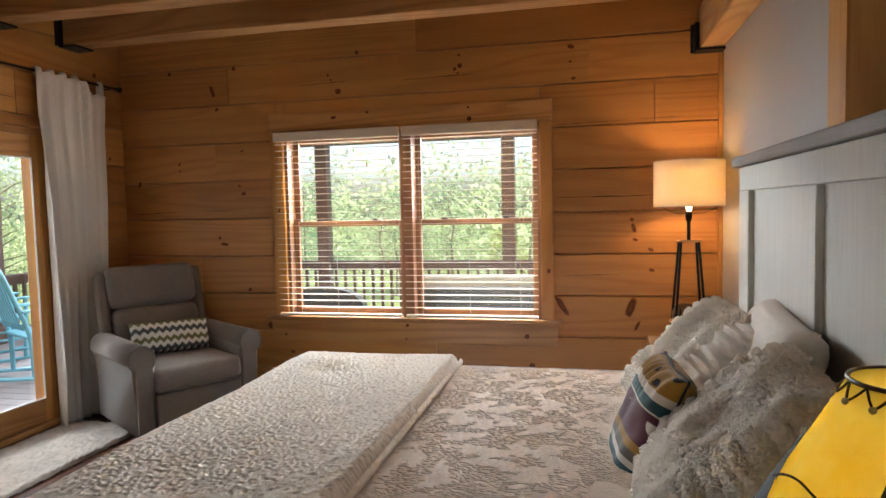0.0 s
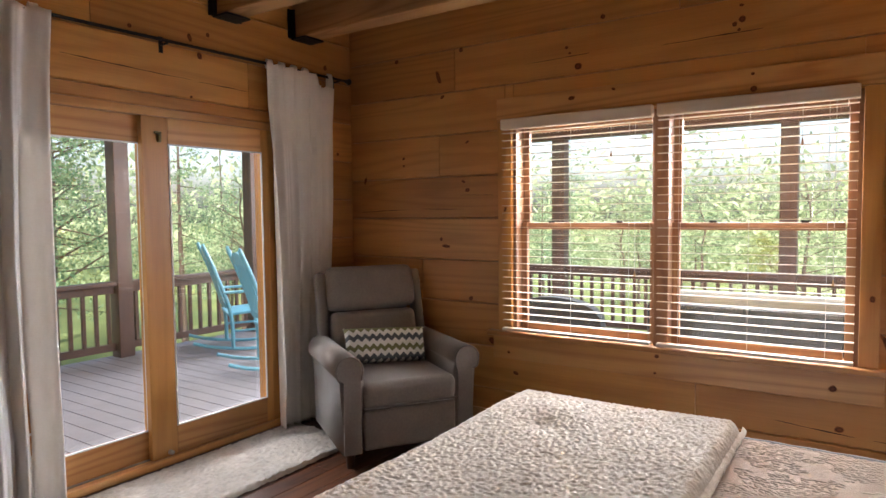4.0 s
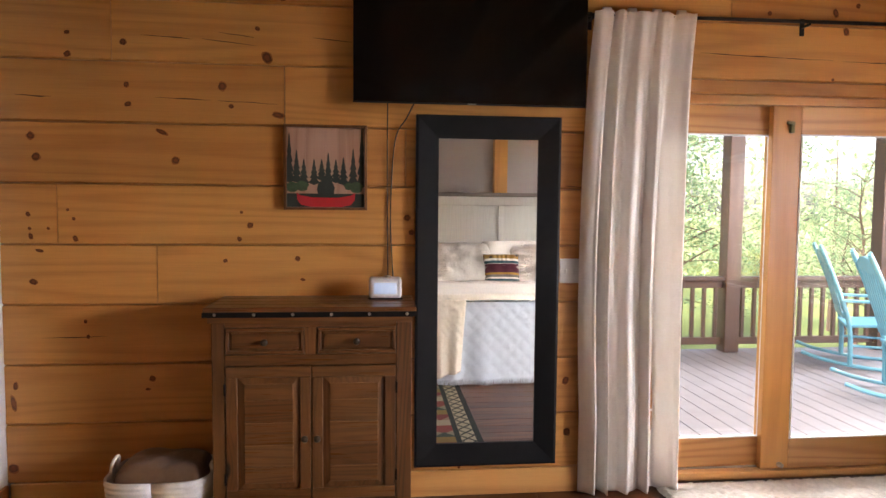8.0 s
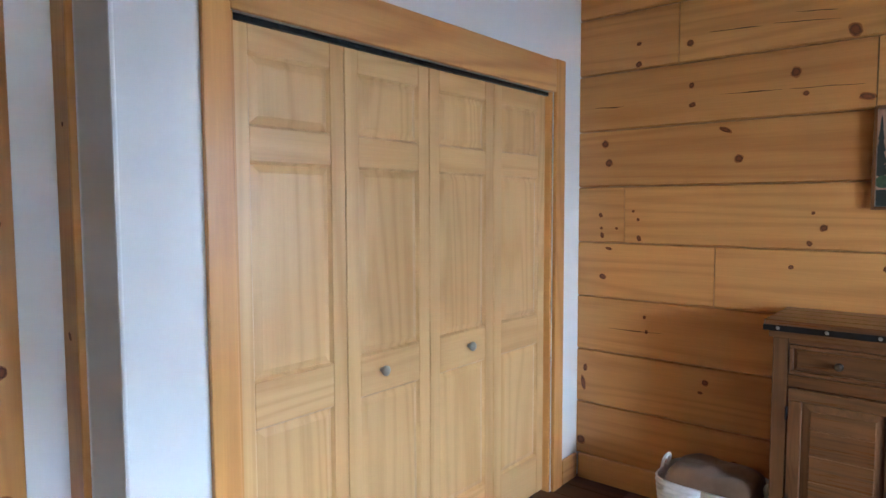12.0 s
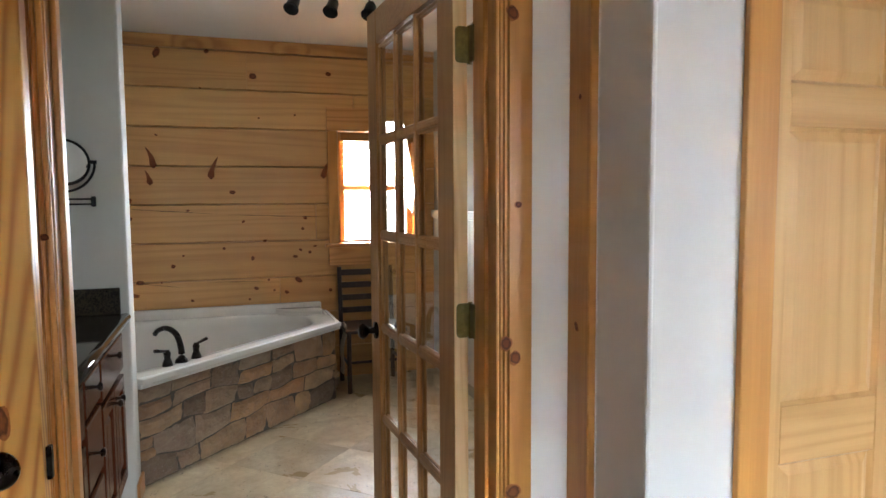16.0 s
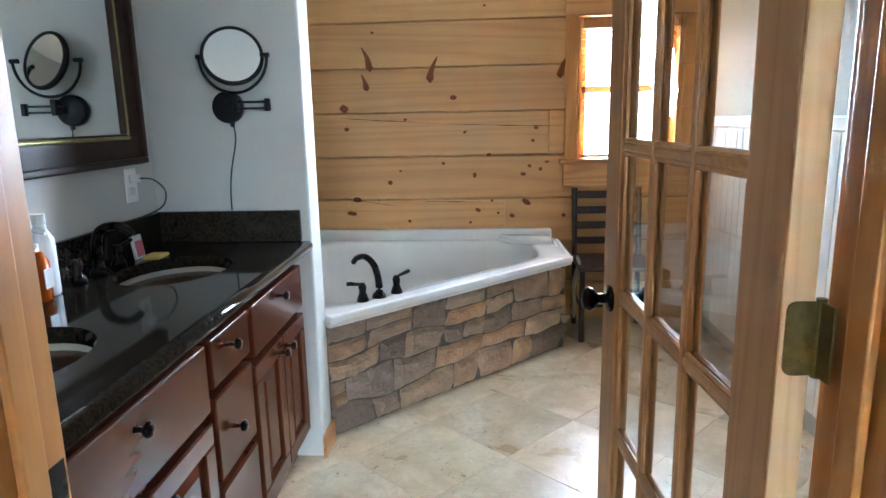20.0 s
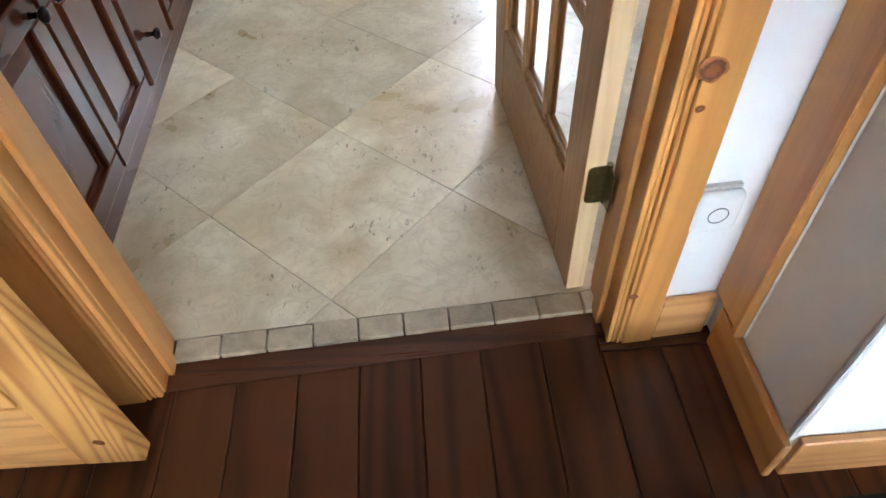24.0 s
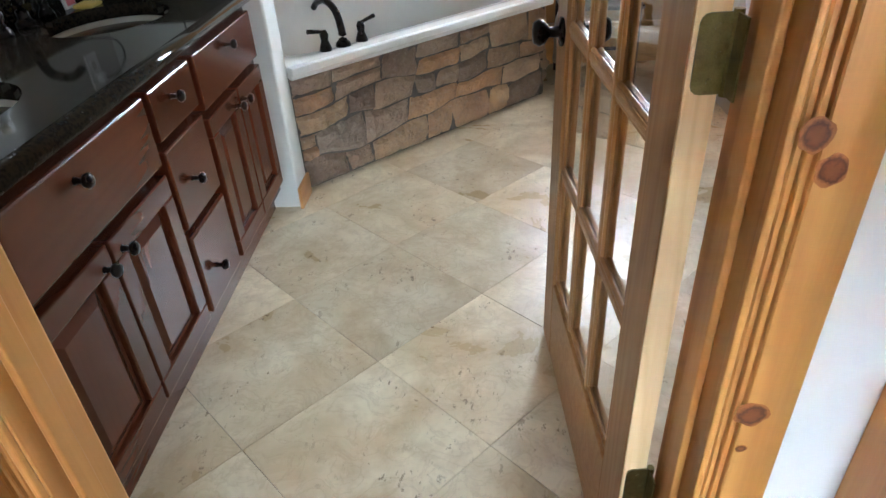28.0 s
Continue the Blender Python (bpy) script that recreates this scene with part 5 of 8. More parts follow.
part("head_cushion", bx(-0.30, 0.30, -0.085, 0.085, 0.0, 0.285, 0.06, 4, pose(0, -0.355, 0.775, 16)), recliner_cloth, rc, "", True)
for s in (-1, 1):
    part("back_wing", bx(-0.03, 0.03, -0.06, 0.07, 0.0, 0.50, 0.025, 3, pose(0.325 * s, -0.32, 0.53, 15)), recliner_cloth, rc, "", True)
    for fy in (0.31, -0.30):
        part("foot", cyl((0.335 * s, fy, 0.0), (0.335 * s, fy, 0.09), 0.022, 0.030, 12), chair_dark, rc, "dark tapered wooden foot")
part("back_shell", bx(-0.30, 0.30, -0.03, 0.03, 0.0, 0.72, 0.02, 2, pose(0, -0.415, 0.28, 12)), recliner_cloth, rc)

# chevron pillow
k = Nodes("chevron_weave")
sep = k.node("SeparateXYZ", Vector=k.coords())
zz = k.math("PINGPONG", sep.outputs["X"], 0.0235)
rowv = k.math("FRACT", k.math("MULTIPLY", k.math("ADD", sep.outputs["Y"], k.math("MULTIPLY", zz, 0.95)), 8.2))
cr = k.ramp(rowv, (0.0, (0.70, 0.68, 0.60)))
el = cr.node.color_ramp
el.interpolation = "CONSTANT"
for pos_, col_ in ((0.27, (0.075, 0.085, 0.085)), (0.52, (0.70, 0.68, 0.60)), (0.76, (0.165, 0.160, 0.060))):
    e = el.elements.new(pos_)
    e.color = (*col_, 1)
chev = k.out(cr, 0.9, k.noise(k.coords(), 500, 2), 0.5, 0.002)
lp = obj("lumbar_pillow", cushion(0.53, 0.22, 0.13, 0.42, 22, 0.008, 4.0), chev, None, "", True)
lp.matrix_world = pose(-2.775, 3.695, 0, 0, 0, -122.7) @ pose(0.0, -0.07, 0.585, 68, 0, 180) @ pose(0, 0, 0, 0, 0, -3)
tagged(lp, "oblong chevron pillow in olive, charcoal and cream", "pillow")

# ---------------- rugs ----------------
def pile(u, v):
    x = -3.545 + 0.03 + u * 0.60
    y = 2.02 + v * 1.56
    e = min(u * 0.60, (1 - u) * 0.60, v * 1.56, (1 - v) * 1.56)
    z = 0.027 * min(1.0, e / 0.016 + 0.15) + 0.008 * noise.noise((x * 42, y * 42, 0)) + 0.006 * noise.noise((x * 14, y * 14, 3))
    return Vector((x + 0.005 * noise.noise((y * 25, 1, 0)), y + 0.005 * noise.noise((x * 25, 2, 0)), max(0.002, z)))


rg = obj("shag_rug", sheet(110, 280, pile), shag, None, "", True)
tagged(rg, "cream shag rug on the floor before the patio door", "rug")

k = Nodes("southwest_weave")
sep = k.node("SeparateXYZ", Vector=k.coords())
xx, yy = sep.outputs["X"], sep.outputs["Y"]
edge = k.math("SUBTRACT", 1.135, k.math("ABSOLUTE", yy))
zig = k.math("PINGPONG", k.math("MULTIPLY", xx, 1.0), 0.05)
border = k.ramp(k.math("MULTIPLY_ADD", edge, 4.0, 0.0), (0.0, (0.010, 0.016, 0.012)))
el = border.node.color_ramp
el.interpolation = "CONSTANT"
for pos_, col_ in ((0.16, (0.34, 0.28, 0.18)), (0.52, (0.012, 0.018, 0.013)), (0.66, (0.17, 0.028, 0.022))):
    e = el.elements.new(pos_)
    e.color = (*col_, 1)
inband = k.ramp(k.math("MULTIPLY", edge, 4.0), (0.158, 0.0), (0.165, 1.0), (0.51, 1.0), (0.52, 0.0))
lace = k.math("LESS_THAN", k.math("ABSOLUTE", k.math("SUBTRACT", zig, k.math("MULTIPLY", k.math("PINGPONG", edge, 0.045), 1.1))), 0.011)
col = k.mix(k.math("MULTIPLY", lace, inband), border, (0.03, 0.035, 0.025))
field = k.math("GREATER_THAN", edge, 0.165)
blocks = k.ramp(k.math("FRACT", k.math("MULTIPLY", xx, 1.9)), (0.0, (0.17, 0.028, 0.022)))
el = blocks.node.color_ramp
el.interpolation = "CONSTANT"
for pos_, col_ in ((0.22, (0.20, 0.13, 0.03)), (0.40, (0.035, 0.05, 0.035)), (0.55, (0.20, 0.035, 0.025)), (0.80, (0.30, 0.25, 0.16))):
    e = el.elements.new(pos_)
    e.color = (*col_, 1)
dia = k.math("LESS_THAN", k.math("ADD", k.math("PINGPONG", k.math("MULTIPLY", xx, 1.0), 0.13), k.math("PINGPONG", yy, 0.13)), 0.12)
col = k.mix(field, col, k.mix(k.math("MULTIPLY", dia, 0.55), blocks, (0.30, 0.25, 0.16)))
sw = k.out(col, 0.95, k.noise(k.coords(), 420, 2), 0.6, 0.003)
rug = obj("area_rug", bx(-1.55, 1.55, -1.135, 1.135, 0.0, 0.011, 0.003, 1), sw)
rug.matrix_world = pose(-1.36, 0.133, 0.001, 0, 0, 0.3)
tagged(rug, "southwestern patterned rug in red, green and tan", "rug")

# ---------------- curtains ----------------
def curtain(y0, y1, seed, pull, slack=0.0, group="patio door curtains"):
    c = thing("curtain", "off-white cotton tab-top curtain drawn to one side of the patio door", "curtain", group=group)
    folds = (y1 - y0) / 0.105

    def sag(u):
        q = max(0.0, min(1.0, (u - 0.70) / 0.05))
        return slack * q * q * (3 - 2 * q)

    def face(u, v):
        drift = 0.22 * noise.noise((u * 2.5 + seed, v * 0.9, 4)) * v
        a = (u * folds + 0.55 * noise.noise((u * 3.3 + seed, 0.3, 0)) + drift) * 2 * math.pi
        y = y0 + (y1 - y0) * u + pull(v, u)
        soft = 0.45 + 0.55 * min(1.0, v * 3.0)
        amp = soft * (0.029 + 0.028 * noise.noise((u * 6 + seed, v * 0.7, 0)))
        x = WX + 0.062 + amp * (math.sin(a) + 0.28 * math.sin(2.3 * a + seed)) + 0.012 * noise.noise((u * 9 + seed, 2, v * 3))
        x += 0.024 * max(0.0, 1 - v * 9)
        return Vector((x, y + 0.010 * math.cos(a) * v, 2.340 + 0.010 * noise.noise((u * 14 + seed, 5, 0)) * max(0.0, 1 - v * 20) - sag(u) * (1 - v) - v * 2.330))
    ob = part("drape", sheet(170, 60, face), curtain_mat, c, "", True)
    ob.modifiers.new("solidify", "SOLIDIFY").thickness = 0.003
    n = int(folds * 0.95)
    for i in range(n):
        u = 0.97 if slack and i == n - 1 else (i + 0.5) / n * (0.84 if slack else 1.0)
        p = face(u, 0.0)
        p.z = 2.302 + 0.006 * (slack > 0)
        tb = bmesh.new()
        ring = [(0.016 * math.cos(t_), 0.034 - 0.5 * sag(u) + (0.032 + 0.5 * sag(u)) * math.sin(t_)) for t_ in [2 * math.pi * j / 14 for j in range(14)]]
        for j in range(14):
            (a0, b0), (a1, b1) = ring[j], ring[(j + 1) % 14]
            q = [tb.verts.new((WX + 0.06 + a0, p.y - 0.02, p.z - 0.005 + b0)), tb.verts.new((WX + 0.06 + a1, p.y - 0.02, p.z - 0.005 + b1)), tb.verts.new((WX + 0.06 + a1, p.y + 0.02, p.z - 0.005 + b1)), tb.verts.new((WX + 0.06 + a0, p.y + 0.02, p.z - 0.005 + b0))]
            tb.faces.new(q)
        bmesh.ops.remove_doubles(tb, verts=tb.verts, dist=0.0005)
        t = part("tab", tb, curtain_mat, c)
        t.modifiers.new("solidify", "SOLIDIFY").thickness = 0.003
    return c


curtain(1.635, 2.125, 1.0, lambda v, u: -0.045 * math.sin(min(1, v * 1.2) * math.pi * 0.75) * (1 - 0.3 * u))
curtain(3.365, 3.965, 6.0, lambda v, u: (0.10 * (1 - u) - 0.10 * u) * min(1.0, v * 1.15) + 0.02 * math.sin(v * 5), 0.075)
rod = thing("curtain_rod", "black iron curtain rod with ball finials over the patio door", "curtain rod")
part("rod", cyl((WX + 0.06, 1.60, 2.325), (WX + 0.06, 4.10, 2.345), 0.009, seg=12), black_iron, rod)
for yy, zz_, s in ((1.60, 2.325, -1), (4.10, 2.345, 1)):
    part("finial", lathe([(0.010, 0), (0.013, 0.01), (0.011, 0.02), (0.022, 0.04), (0.022, 0.052), (0.004, 0.07)], 14, pose(WX + 0.06, yy, zz_, -90 * s)), black_iron, rod, "", True)
for yy, zz_ in ((1.63, 2.325), (2.72, 2.334), (4.04, 2.344)):
    b = bx(WX + 0.001, WX + 0.006, yy - 0.012, yy + 0.012, zz_ - 0.055, zz_ + 0.03, 0.001, 1)
    add_box(b, WX + 0.004, WX + 0.065, yy - 0.005, yy + 0.005, zz_ - 0.018, zz_ - 0.009)
    part("bracket", b, black_iron, rod)

# ---------------- dresser wall ----------------
dr = thing("dresser", "rustic dark brown wooden cabinet with two drawers and two doors", "cabinet", (0, 0, 0))
D0, D1, DX = -0.062, 0.765, -3.165
DXB = WX + 0.022
part("corner_post", bx(DX - 0.055, DX, D0, D0 + 0.052, 0.0, 0.925, 0.004), dresser_z, dr)
part("corner_post", bx(DX - 0.055, DX, D1 - 0.065, D1, 0.0, 0.925, 0.004), dresser_z, dr)
for yy in (D0, D1 - 0.02):
    part("side_panel", bx(DXB, DX - 0.056, yy, yy + 0.02, 0.06, 0.925), dresser_z, dr)
part("back_panel", bx(DXB, DXB + 0.01, D0 + 0.021, D1 - 0.021, 0.06, 0.925), dresser_z, dr)
part("shelf", bx(DXB + 0.011, DX - 0.02, D0 + 0.021, D1 - 0.021, 0.10, 0.13), dresser_y, dr)
for z0_, z1_ in ((0.905, 0.9248), (0.745, 0.79), (0.07, 0.165)):
    part("front_rail", bx(DX - 0.05, DX - 0.002, D0 + 0.0525, D1 - 0.0655, z0_, z1_, 0.002, 1), dresser_y, dr)
part("drawer_divider", bx(DX - 0.05, DX - 0.003, 0.318, 0.368, 0.79, 0.905, 0.002, 1), dresser_z, dr)
topn = 4
for i in range(topn):
    a = DXB - 0.004 + i * (DX + 0.025 - DXB) / topn
    part("top_board", bx(a + 0.001, a + (DX + 0.025 - DXB) / topn - 0.001, D0 - 0.028, D1 + 0.018, 0.952, 0.992, 0.004, 1), dresser_y, dr)
part("top_frame", bx(DXB, DX + 0.01, D0 - 0.012, D1 + 0.004, 0.926, 0.951), dresser_y, dr)
band = part("iron_band", bx(DX + 0.0215, DX + 0.027, D0 - 0.030, D1 + 0.020, 0.951, 0.973, 0.001, 1), black_iron, dr, "black iron band with rivets")
for i in range(6):
    part("rivet", lathe([(0.007, 0), (0.006, 0.003), (0.001, 0.005)], 10, pose(DX + 0.027, D0 + 0.02 + i * 0.157, 0.963, 0, 90, 0)), nickel, band)


def framed(parent, name, y0_, y1_, z0_, z1_, rim, boards, mat_v, mat_h, x, knob, hinge=None):
    """A drawer or door front: frame, sunk boards or a raised field, and its knob."""
    f = part(name, bx(x, x + 0.014, y0_, y1_, z0_, z0_ + rim, 0.003, 1), mat_h, parent)
    part("rail", bx(x, x + 0.014, y0_, y1_, z1_ - rim, z1_, 0.003, 1), mat_h, f)
    part("stile", bx(x, x + 0.0145, y0_, y0_ + rim, z0_ + rim, z1_ - rim, 0.003, 1), mat_v, f)
    part("stile", bx(x, x + 0.0145, y1_ - rim, y1_, z0_ + rim, z1_ - rim, 0.003, 1), mat_v, f)
    zz0, zz1 = z0_ + rim, z1_ - rim
    for i in range(boards):
        a, b = zz0 + (zz1 - zz0) * i / boards, zz0 + (zz1 - zz0) * (i + 1) / boards
        slope = min(0.024, rim * 0.55)
        lo, hi = (slope + 0.003 if i == 0 else 0.0012), (slope + 0.003 if i == boards - 1 else 0.0012)
        part("panel_board", bx(x + 0.003, x + 0.0118, y0_ + rim + slope + 0.003, y1_ - rim - slope - 0.003, a + lo, b - hi, 0.0025, 1), mat_h, f)
    bev = bmesh.new()
    ring_ = [[bev.verts.new((x + d_, yy, zz)) for yy, zz in ((y0_ + rim + g_, zz0 + g_), (y1_ - rim - g_, zz0 + g_), (y1_ - rim - g_, zz1 - g_), (y0_ + rim + g_, zz1 - g_))] for g_, d_ in ((0.003, -0.003), (0.003, 0.002), (slope + 0.003, 0.009))]
    for r0, r1 in zip(ring_, ring_[1:]):
        for q in range(4):
            bev.faces.new((r0[q], r0[(q + 1) % 4], r1[(q + 1) % 4], r1[q]))
    bev.faces.new(ring_[2])
    part("raised_field", bev, mat_v, f)
    part("panel_back", bx(x - 0.008, x - 0.003, y0_ + rim - 0.005, y1_ - rim + 0.005, zz0 - 0.005, zz1 + 0.005), mat_v, f)
    for ky, kz in knob:
        part("knob", lathe([(0.007, 0), (0.006, 0.012), (0.014, 0.018), (0.015, 0.024), (0.009, 0.030), (0.001, 0.031)], 14, pose(x + 0.014, ky, kz, 0, 90, 0)), old_iron, f, "round aged metal knob", True)
    for hz in hinge or ():
        part("hinge", bx(x + 0.004, x + 0.018, (y0_ - 0.008) if knob[0][0] > (y0_ + y1_) / 2 else y1_, (y0_) if knob[0][0] > (y0_ + y1_) / 2 else y1_ + 0.008, hz, hz + 0.05, 0.002, 1), black_iron, f)
    return f


framed(dr, "drawer", -0.006, 0.315, 0.793, 0.903, 0.014, 1, dresser_z, dresser_y, DX - 0.012, [(0.155, 0.847)])
framed(dr, "drawer", 0.371, 0.697, 0.793, 0.903, 0.014, 1, dresser_z, dresser_y, DX - 0.012, [(0.533, 0.847)])
framed(dr, "door", -0.006, 0.342, 0.17, 0.741, 0.046, 5, dresser_z, dresser_y, DX - 0.010, [(0.318, 0.437)], (0.24, 0.62))
framed(dr, "door", 0.346, 0.697, 0.17, 0.741, 0.046, 5, dresser_z, dresser_y, DX - 0.010, [(0.370, 0.437)], (0.24, 0.62))

cr_ = thing("clock_radio", "white clock radio with a pale lit display on the cabinet", "clock radio", (-3.395, 0.655, 0.993))
part("body", bx(-0.035, 0.035, -0.074, 0.074, 0.004, 0.098, 0.016, 3), white_plastic, cr_, "", True)
part("screen", bx(0.0345, 0.0365, -0.052, 0.050, 0.024, 0.075, 0.0008, 1), display, cr_, "pale blue lit display")
part("dial", lathe([(0.014, 0), (0.014, 0.007), (0.001, 0.008)], 14, pose(0, 0.01, 0.097)), nickel, cr_)
part("base", bx(-0.038, 0.038, -0.078, 0.078, 0.0, 0.006, 0.002, 1), tv_plastic, cr_)
cb = thing("cable", "dark cables running down the log wall from the television", "cable")
part("cord", tube([(WX + 0.02, 0.665, 1.92), (WX + 0.008, 0.664, 1.55), (WX + 0.012, 0.668, 1.12), (WX + 0.06, 0.67, 1.02)], 0.003, 6), cable_black, cb)
part("cord", tube([(WX + 0.03, 0.80, 1.92), (WX + 0.02, 0.755, 1.83), (WX + 0.008, 0.70, 1.72), (WX + 0.008, 0.68, 1.4), (WX + 0.012, 0.690, 1.12), (WX + 0.07, 0.70, 1.03)], 0.0035, 6), cable_black, cb)

mr = thing("wall_mirror", "tall mirror in a wide matt black frame", "mirror")
MX = WX + 0.004
def miter(y0_, y1_, z0_, z1_, w, th, parent, mat, x=MX):
    """Four mitred frame pieces with a sloping face."""
    o = [(y0_, z0_), (y1_, z0_), (y1_, z1_), (y0_, z1_)]
    i_ = [(y0_ + w, z0_ + w), (y1_ - w, z0_ + w), (y1_ - w, z1_ - w), (y0_ + w, z1_ - w)]
    e_ = [(y0_ + 0.012, z0_ + 0.012), (y1_ - 0.012, z0_ + 0.012), (y1_ - 0.012, z1_ - 0.012), (y0_ + 0.012, z1_ - 0.012)]
    for n_ in range(4):
        m_ = (n_ + 1) % 4
        bm = bmesh.new()
        A = [bm.verts.new((x, *o[n_])), bm.verts.new((x, *o[m_]))]
        B = [bm.verts.new((x + th * 0.9, *o[n_])), bm.verts.new((x + th * 0.9, *o[m_]))]
        C = [bm.verts.new((x + th, *e_[n_])), bm.verts.new((x + th, *e_[m_]))]
        E_ = [bm.verts.new((x + th * 0.55, *i_[n_])), bm.verts.new((x + th * 0.55, *i_[m_]))]
        F = [bm.verts.new((x, *i_[n_])), bm.verts.new((x, *i_[m_]))]
        for P, Q in ((A, B), (B, C), (C, E_), (E_, F)):
            bm.faces.new((P[0], P[1], Q[1], Q[0]))
        bm.faces.new((A[0], B[0], C[0], E_[0], F[0])), bm.faces.new((A[1], B[1], C[1], E_[1], F[1]))
        part("frame", bm, mat, parent)


miter(0.798, 1.495, 0.155, 1.845, 0.108, 0.036, mr, black_frame)
part("mirror_glass", bx(MX + 0.002, MX + 0.012, 0.88, 1.413, 0.24, 1.76), mirror_glass, mr)
tv = thing("television", "flat black television hung on the log wall, switched off", "television", (-3.447, 1.052, 2.215))
part("housing", bx(-0.045, -0.006, -0.535, 0.535, -0.30, 0.31, 0.006), tv_plastic, tv)
part("screen", bx(-0.006, -0.001, -0.545, 0.545, -0.322, 0.322, 0.001, 1), tv_screen, tv, "dark glossy screen")
part("bezel", bx(-0.007, 0.0005, -0.547, 0.547, -0.330, -0.3225, 0.001, 1), tv_plastic, tv)
part("logo_bar", bx(0.0002, 0.0012, -0.02, 0.02, -0.329, -0.324), nickel, tv)
part("wall_bracket", bx(-0.080, -0.045, -0.2, 0.2, -0.15, 0.15, 0.004), black_iron, tv)

ar = thing("wall_art", "small lodge picture of a red canoe before dark pines", "picture")
AX = WX + 0.004
for i in range(4):
    a = 0.192 + i * 0.0935
    part("plank", bx(AX, AX + 0.016, a + 0.0006, a + 0.093, 1.399, 1.782), art_plank, ar)
miter(0.187, 0.570, 1.394, 1.787, 0.014, 0.030, ar, dresser_z, AX)
part("painted_water", bx(AX + 0.0165, AX + 0.0175, 0.20, 0.557, 1.406, 1.47), tree_ink, ar)
for n_, (yc, h_, b_) in enumerate(((0.212, 0.22, 1.52), (0.245, 0.14, 1.52), (0.278, 0.11, 1.51), (0.325, 0.11, 1.51), (0.36, 0.09, 1.53), (0.39, 0.15, 1.50), (0.425, 0.10, 1.52), (0.46, 0.12, 1.51), (0.505, 0.16, 1.51), (0.545, 0.27, 1.50))):
    pts = [(yc - 0.0025, b_)]
    lv_ = 5
    for i in range(lv_):
        w_ = 0.026 * (1 - i / lv_)
        pts += [(yc - w_, b_ + 0.01 + h_ * i / lv_), (yc - w_ * 0.45, b_ + 0.012 + h_ * (i + 0.8) / lv_)]
    pts.append((yc, b_ + h_ + 0.01))
    right_ = [(2 * yc - p_, q_) for p_, q_ in reversed(pts[:-1])]
    part("painted_tree", prism(pts + right_, "x", AX + 0.0163, AX + 0.0172), tree_ink, ar)
for yc, zc, rr_ in ((0.225, 1.50, 0.03), (0.27, 1.505, 0.03), (0.52, 1.50, 0.032), (0.485, 1.505, 0.022)):
    part("painted_bush", prism([(yc + rr_ * (1 + 0.15 * math.sin(5 * t_)) * math.cos(t_), zc + rr_ * 0.8 * math.sin(t_)) for t_ in [2 * math.pi * j / 18 for j in range(18)]], "x", AX + 0.0176, AX + 0.0182), bush_green, ar)
part("painted_figure", prism([(0.345, 1.46), (0.415, 1.46), (0.42, 1.50), (0.405, 1.525), (0.40, 1.545), (0.38, 1.548), (0.365, 1.535), (0.345, 1.52), (0.338, 1.49)], "x", AX + 0.0183, AX + 0.019), tree_ink, ar)
canoe = [(0.245, 1.475), (0.262, 1.462), (0.32, 1.452), (0.44, 1.452), (0.495, 1.462), (0.515, 1.475), (0.512, 1.44), (0.495, 1.418), (0.45, 1.408), (0.31, 1.408), (0.265, 1.418), (0.248, 1.44)]
part("painted_canoe", prism(canoe, "x", AX + 0.0190, AX + 0.0205), red_canoe, ar, "red painted canoe")

sp = thing("switch_plate", "pale plastic switch plate on the log wall", "switch", (WX + 0.001, 1.558, 1.106))
part("plate", bx(0, 0.006, -0.050, 0.050, -0.060, 0.060, 0.002, 1), white_plastic, sp)
for dy in (-0.022, 0.022):
    part("toggle", bx(0.006, 0.014, dy - 0.005, dy + 0.005, -0.012, 0.010, 0.002, 1), white_plastic, sp)

bk = thing("storage_basket", "cream rope basket holding a folded brown blanket", "basket", (-3.31, -0.305, 0.0))
def wall_of(u, v):
    a = 2 * math.pi * u
    sq = 0.5
    cx, cy = math.cos(a), math.sin(a)
    ex = math.copysign(abs(cx) ** sq, cx) * (0.145 + 0.02 * v) 
    ey = math.copysign(abs(cy) ** sq, cy) * (0.195 + 0.024 * v)
    b = 0.0035 * math.sin(v * 2 * math.pi * 11)
    return Vector((ex * (1 + b * 3), ey * (1 + b * 3), 0.004 + v * 0.258))
ob = part("woven_body", sheet(56, 66, wall_of), basket_rope, bk, "", True)
ob.modifiers.new("solidify", "SOLIDIFY").thickness = 0.008
part("bottom", bx(-0.13, 0.13, -0.175, 0.175, 0.002, 0.010), basket_rope, bk)
part("handle", tube([(0.02, -0.215, 0.24), (0.02, -0.205, 0.30), (0.0, -0.19, 0.325), (-0.03, -0.20, 0.29), (-0.03, -0.215, 0.24)], 0.008, 8), basket_rope, bk)
part("handle", tube([(0.02, 0.215, 0.24), (0.02, 0.205, 0.28), (-0.03, 0.205, 0.28), (-0.03, 0.215, 0.24)], 0.008, 8), basket_rope, bk)
bl = obj("folded_blanket", cushion(0.27, 0.36, 0.20, 0.3, 22, 0.02, 6.0), blanket_brown, None, "", True)
bl.matrix_world = pose(-3.31, -0.30, 0.225)
tagged(bl, "brown plush blanket folded into the basket", "blanket")
vt = thing("floor_vent", "dark floor vent register beside the curtain", "vent", (-3.34, 1.63, 0.0005))
part("frame", bx(-0.06, 0.06, -0.15, 0.15, 0, 0.004, 0.001, 1), bronze, vt)
for i in range(9):
    part("louver", bx(-0.045, 0.045, -0.125 + i * 0.03, -0.112 + i * 0.03, 0.004, 0.006), black_iron, vt)

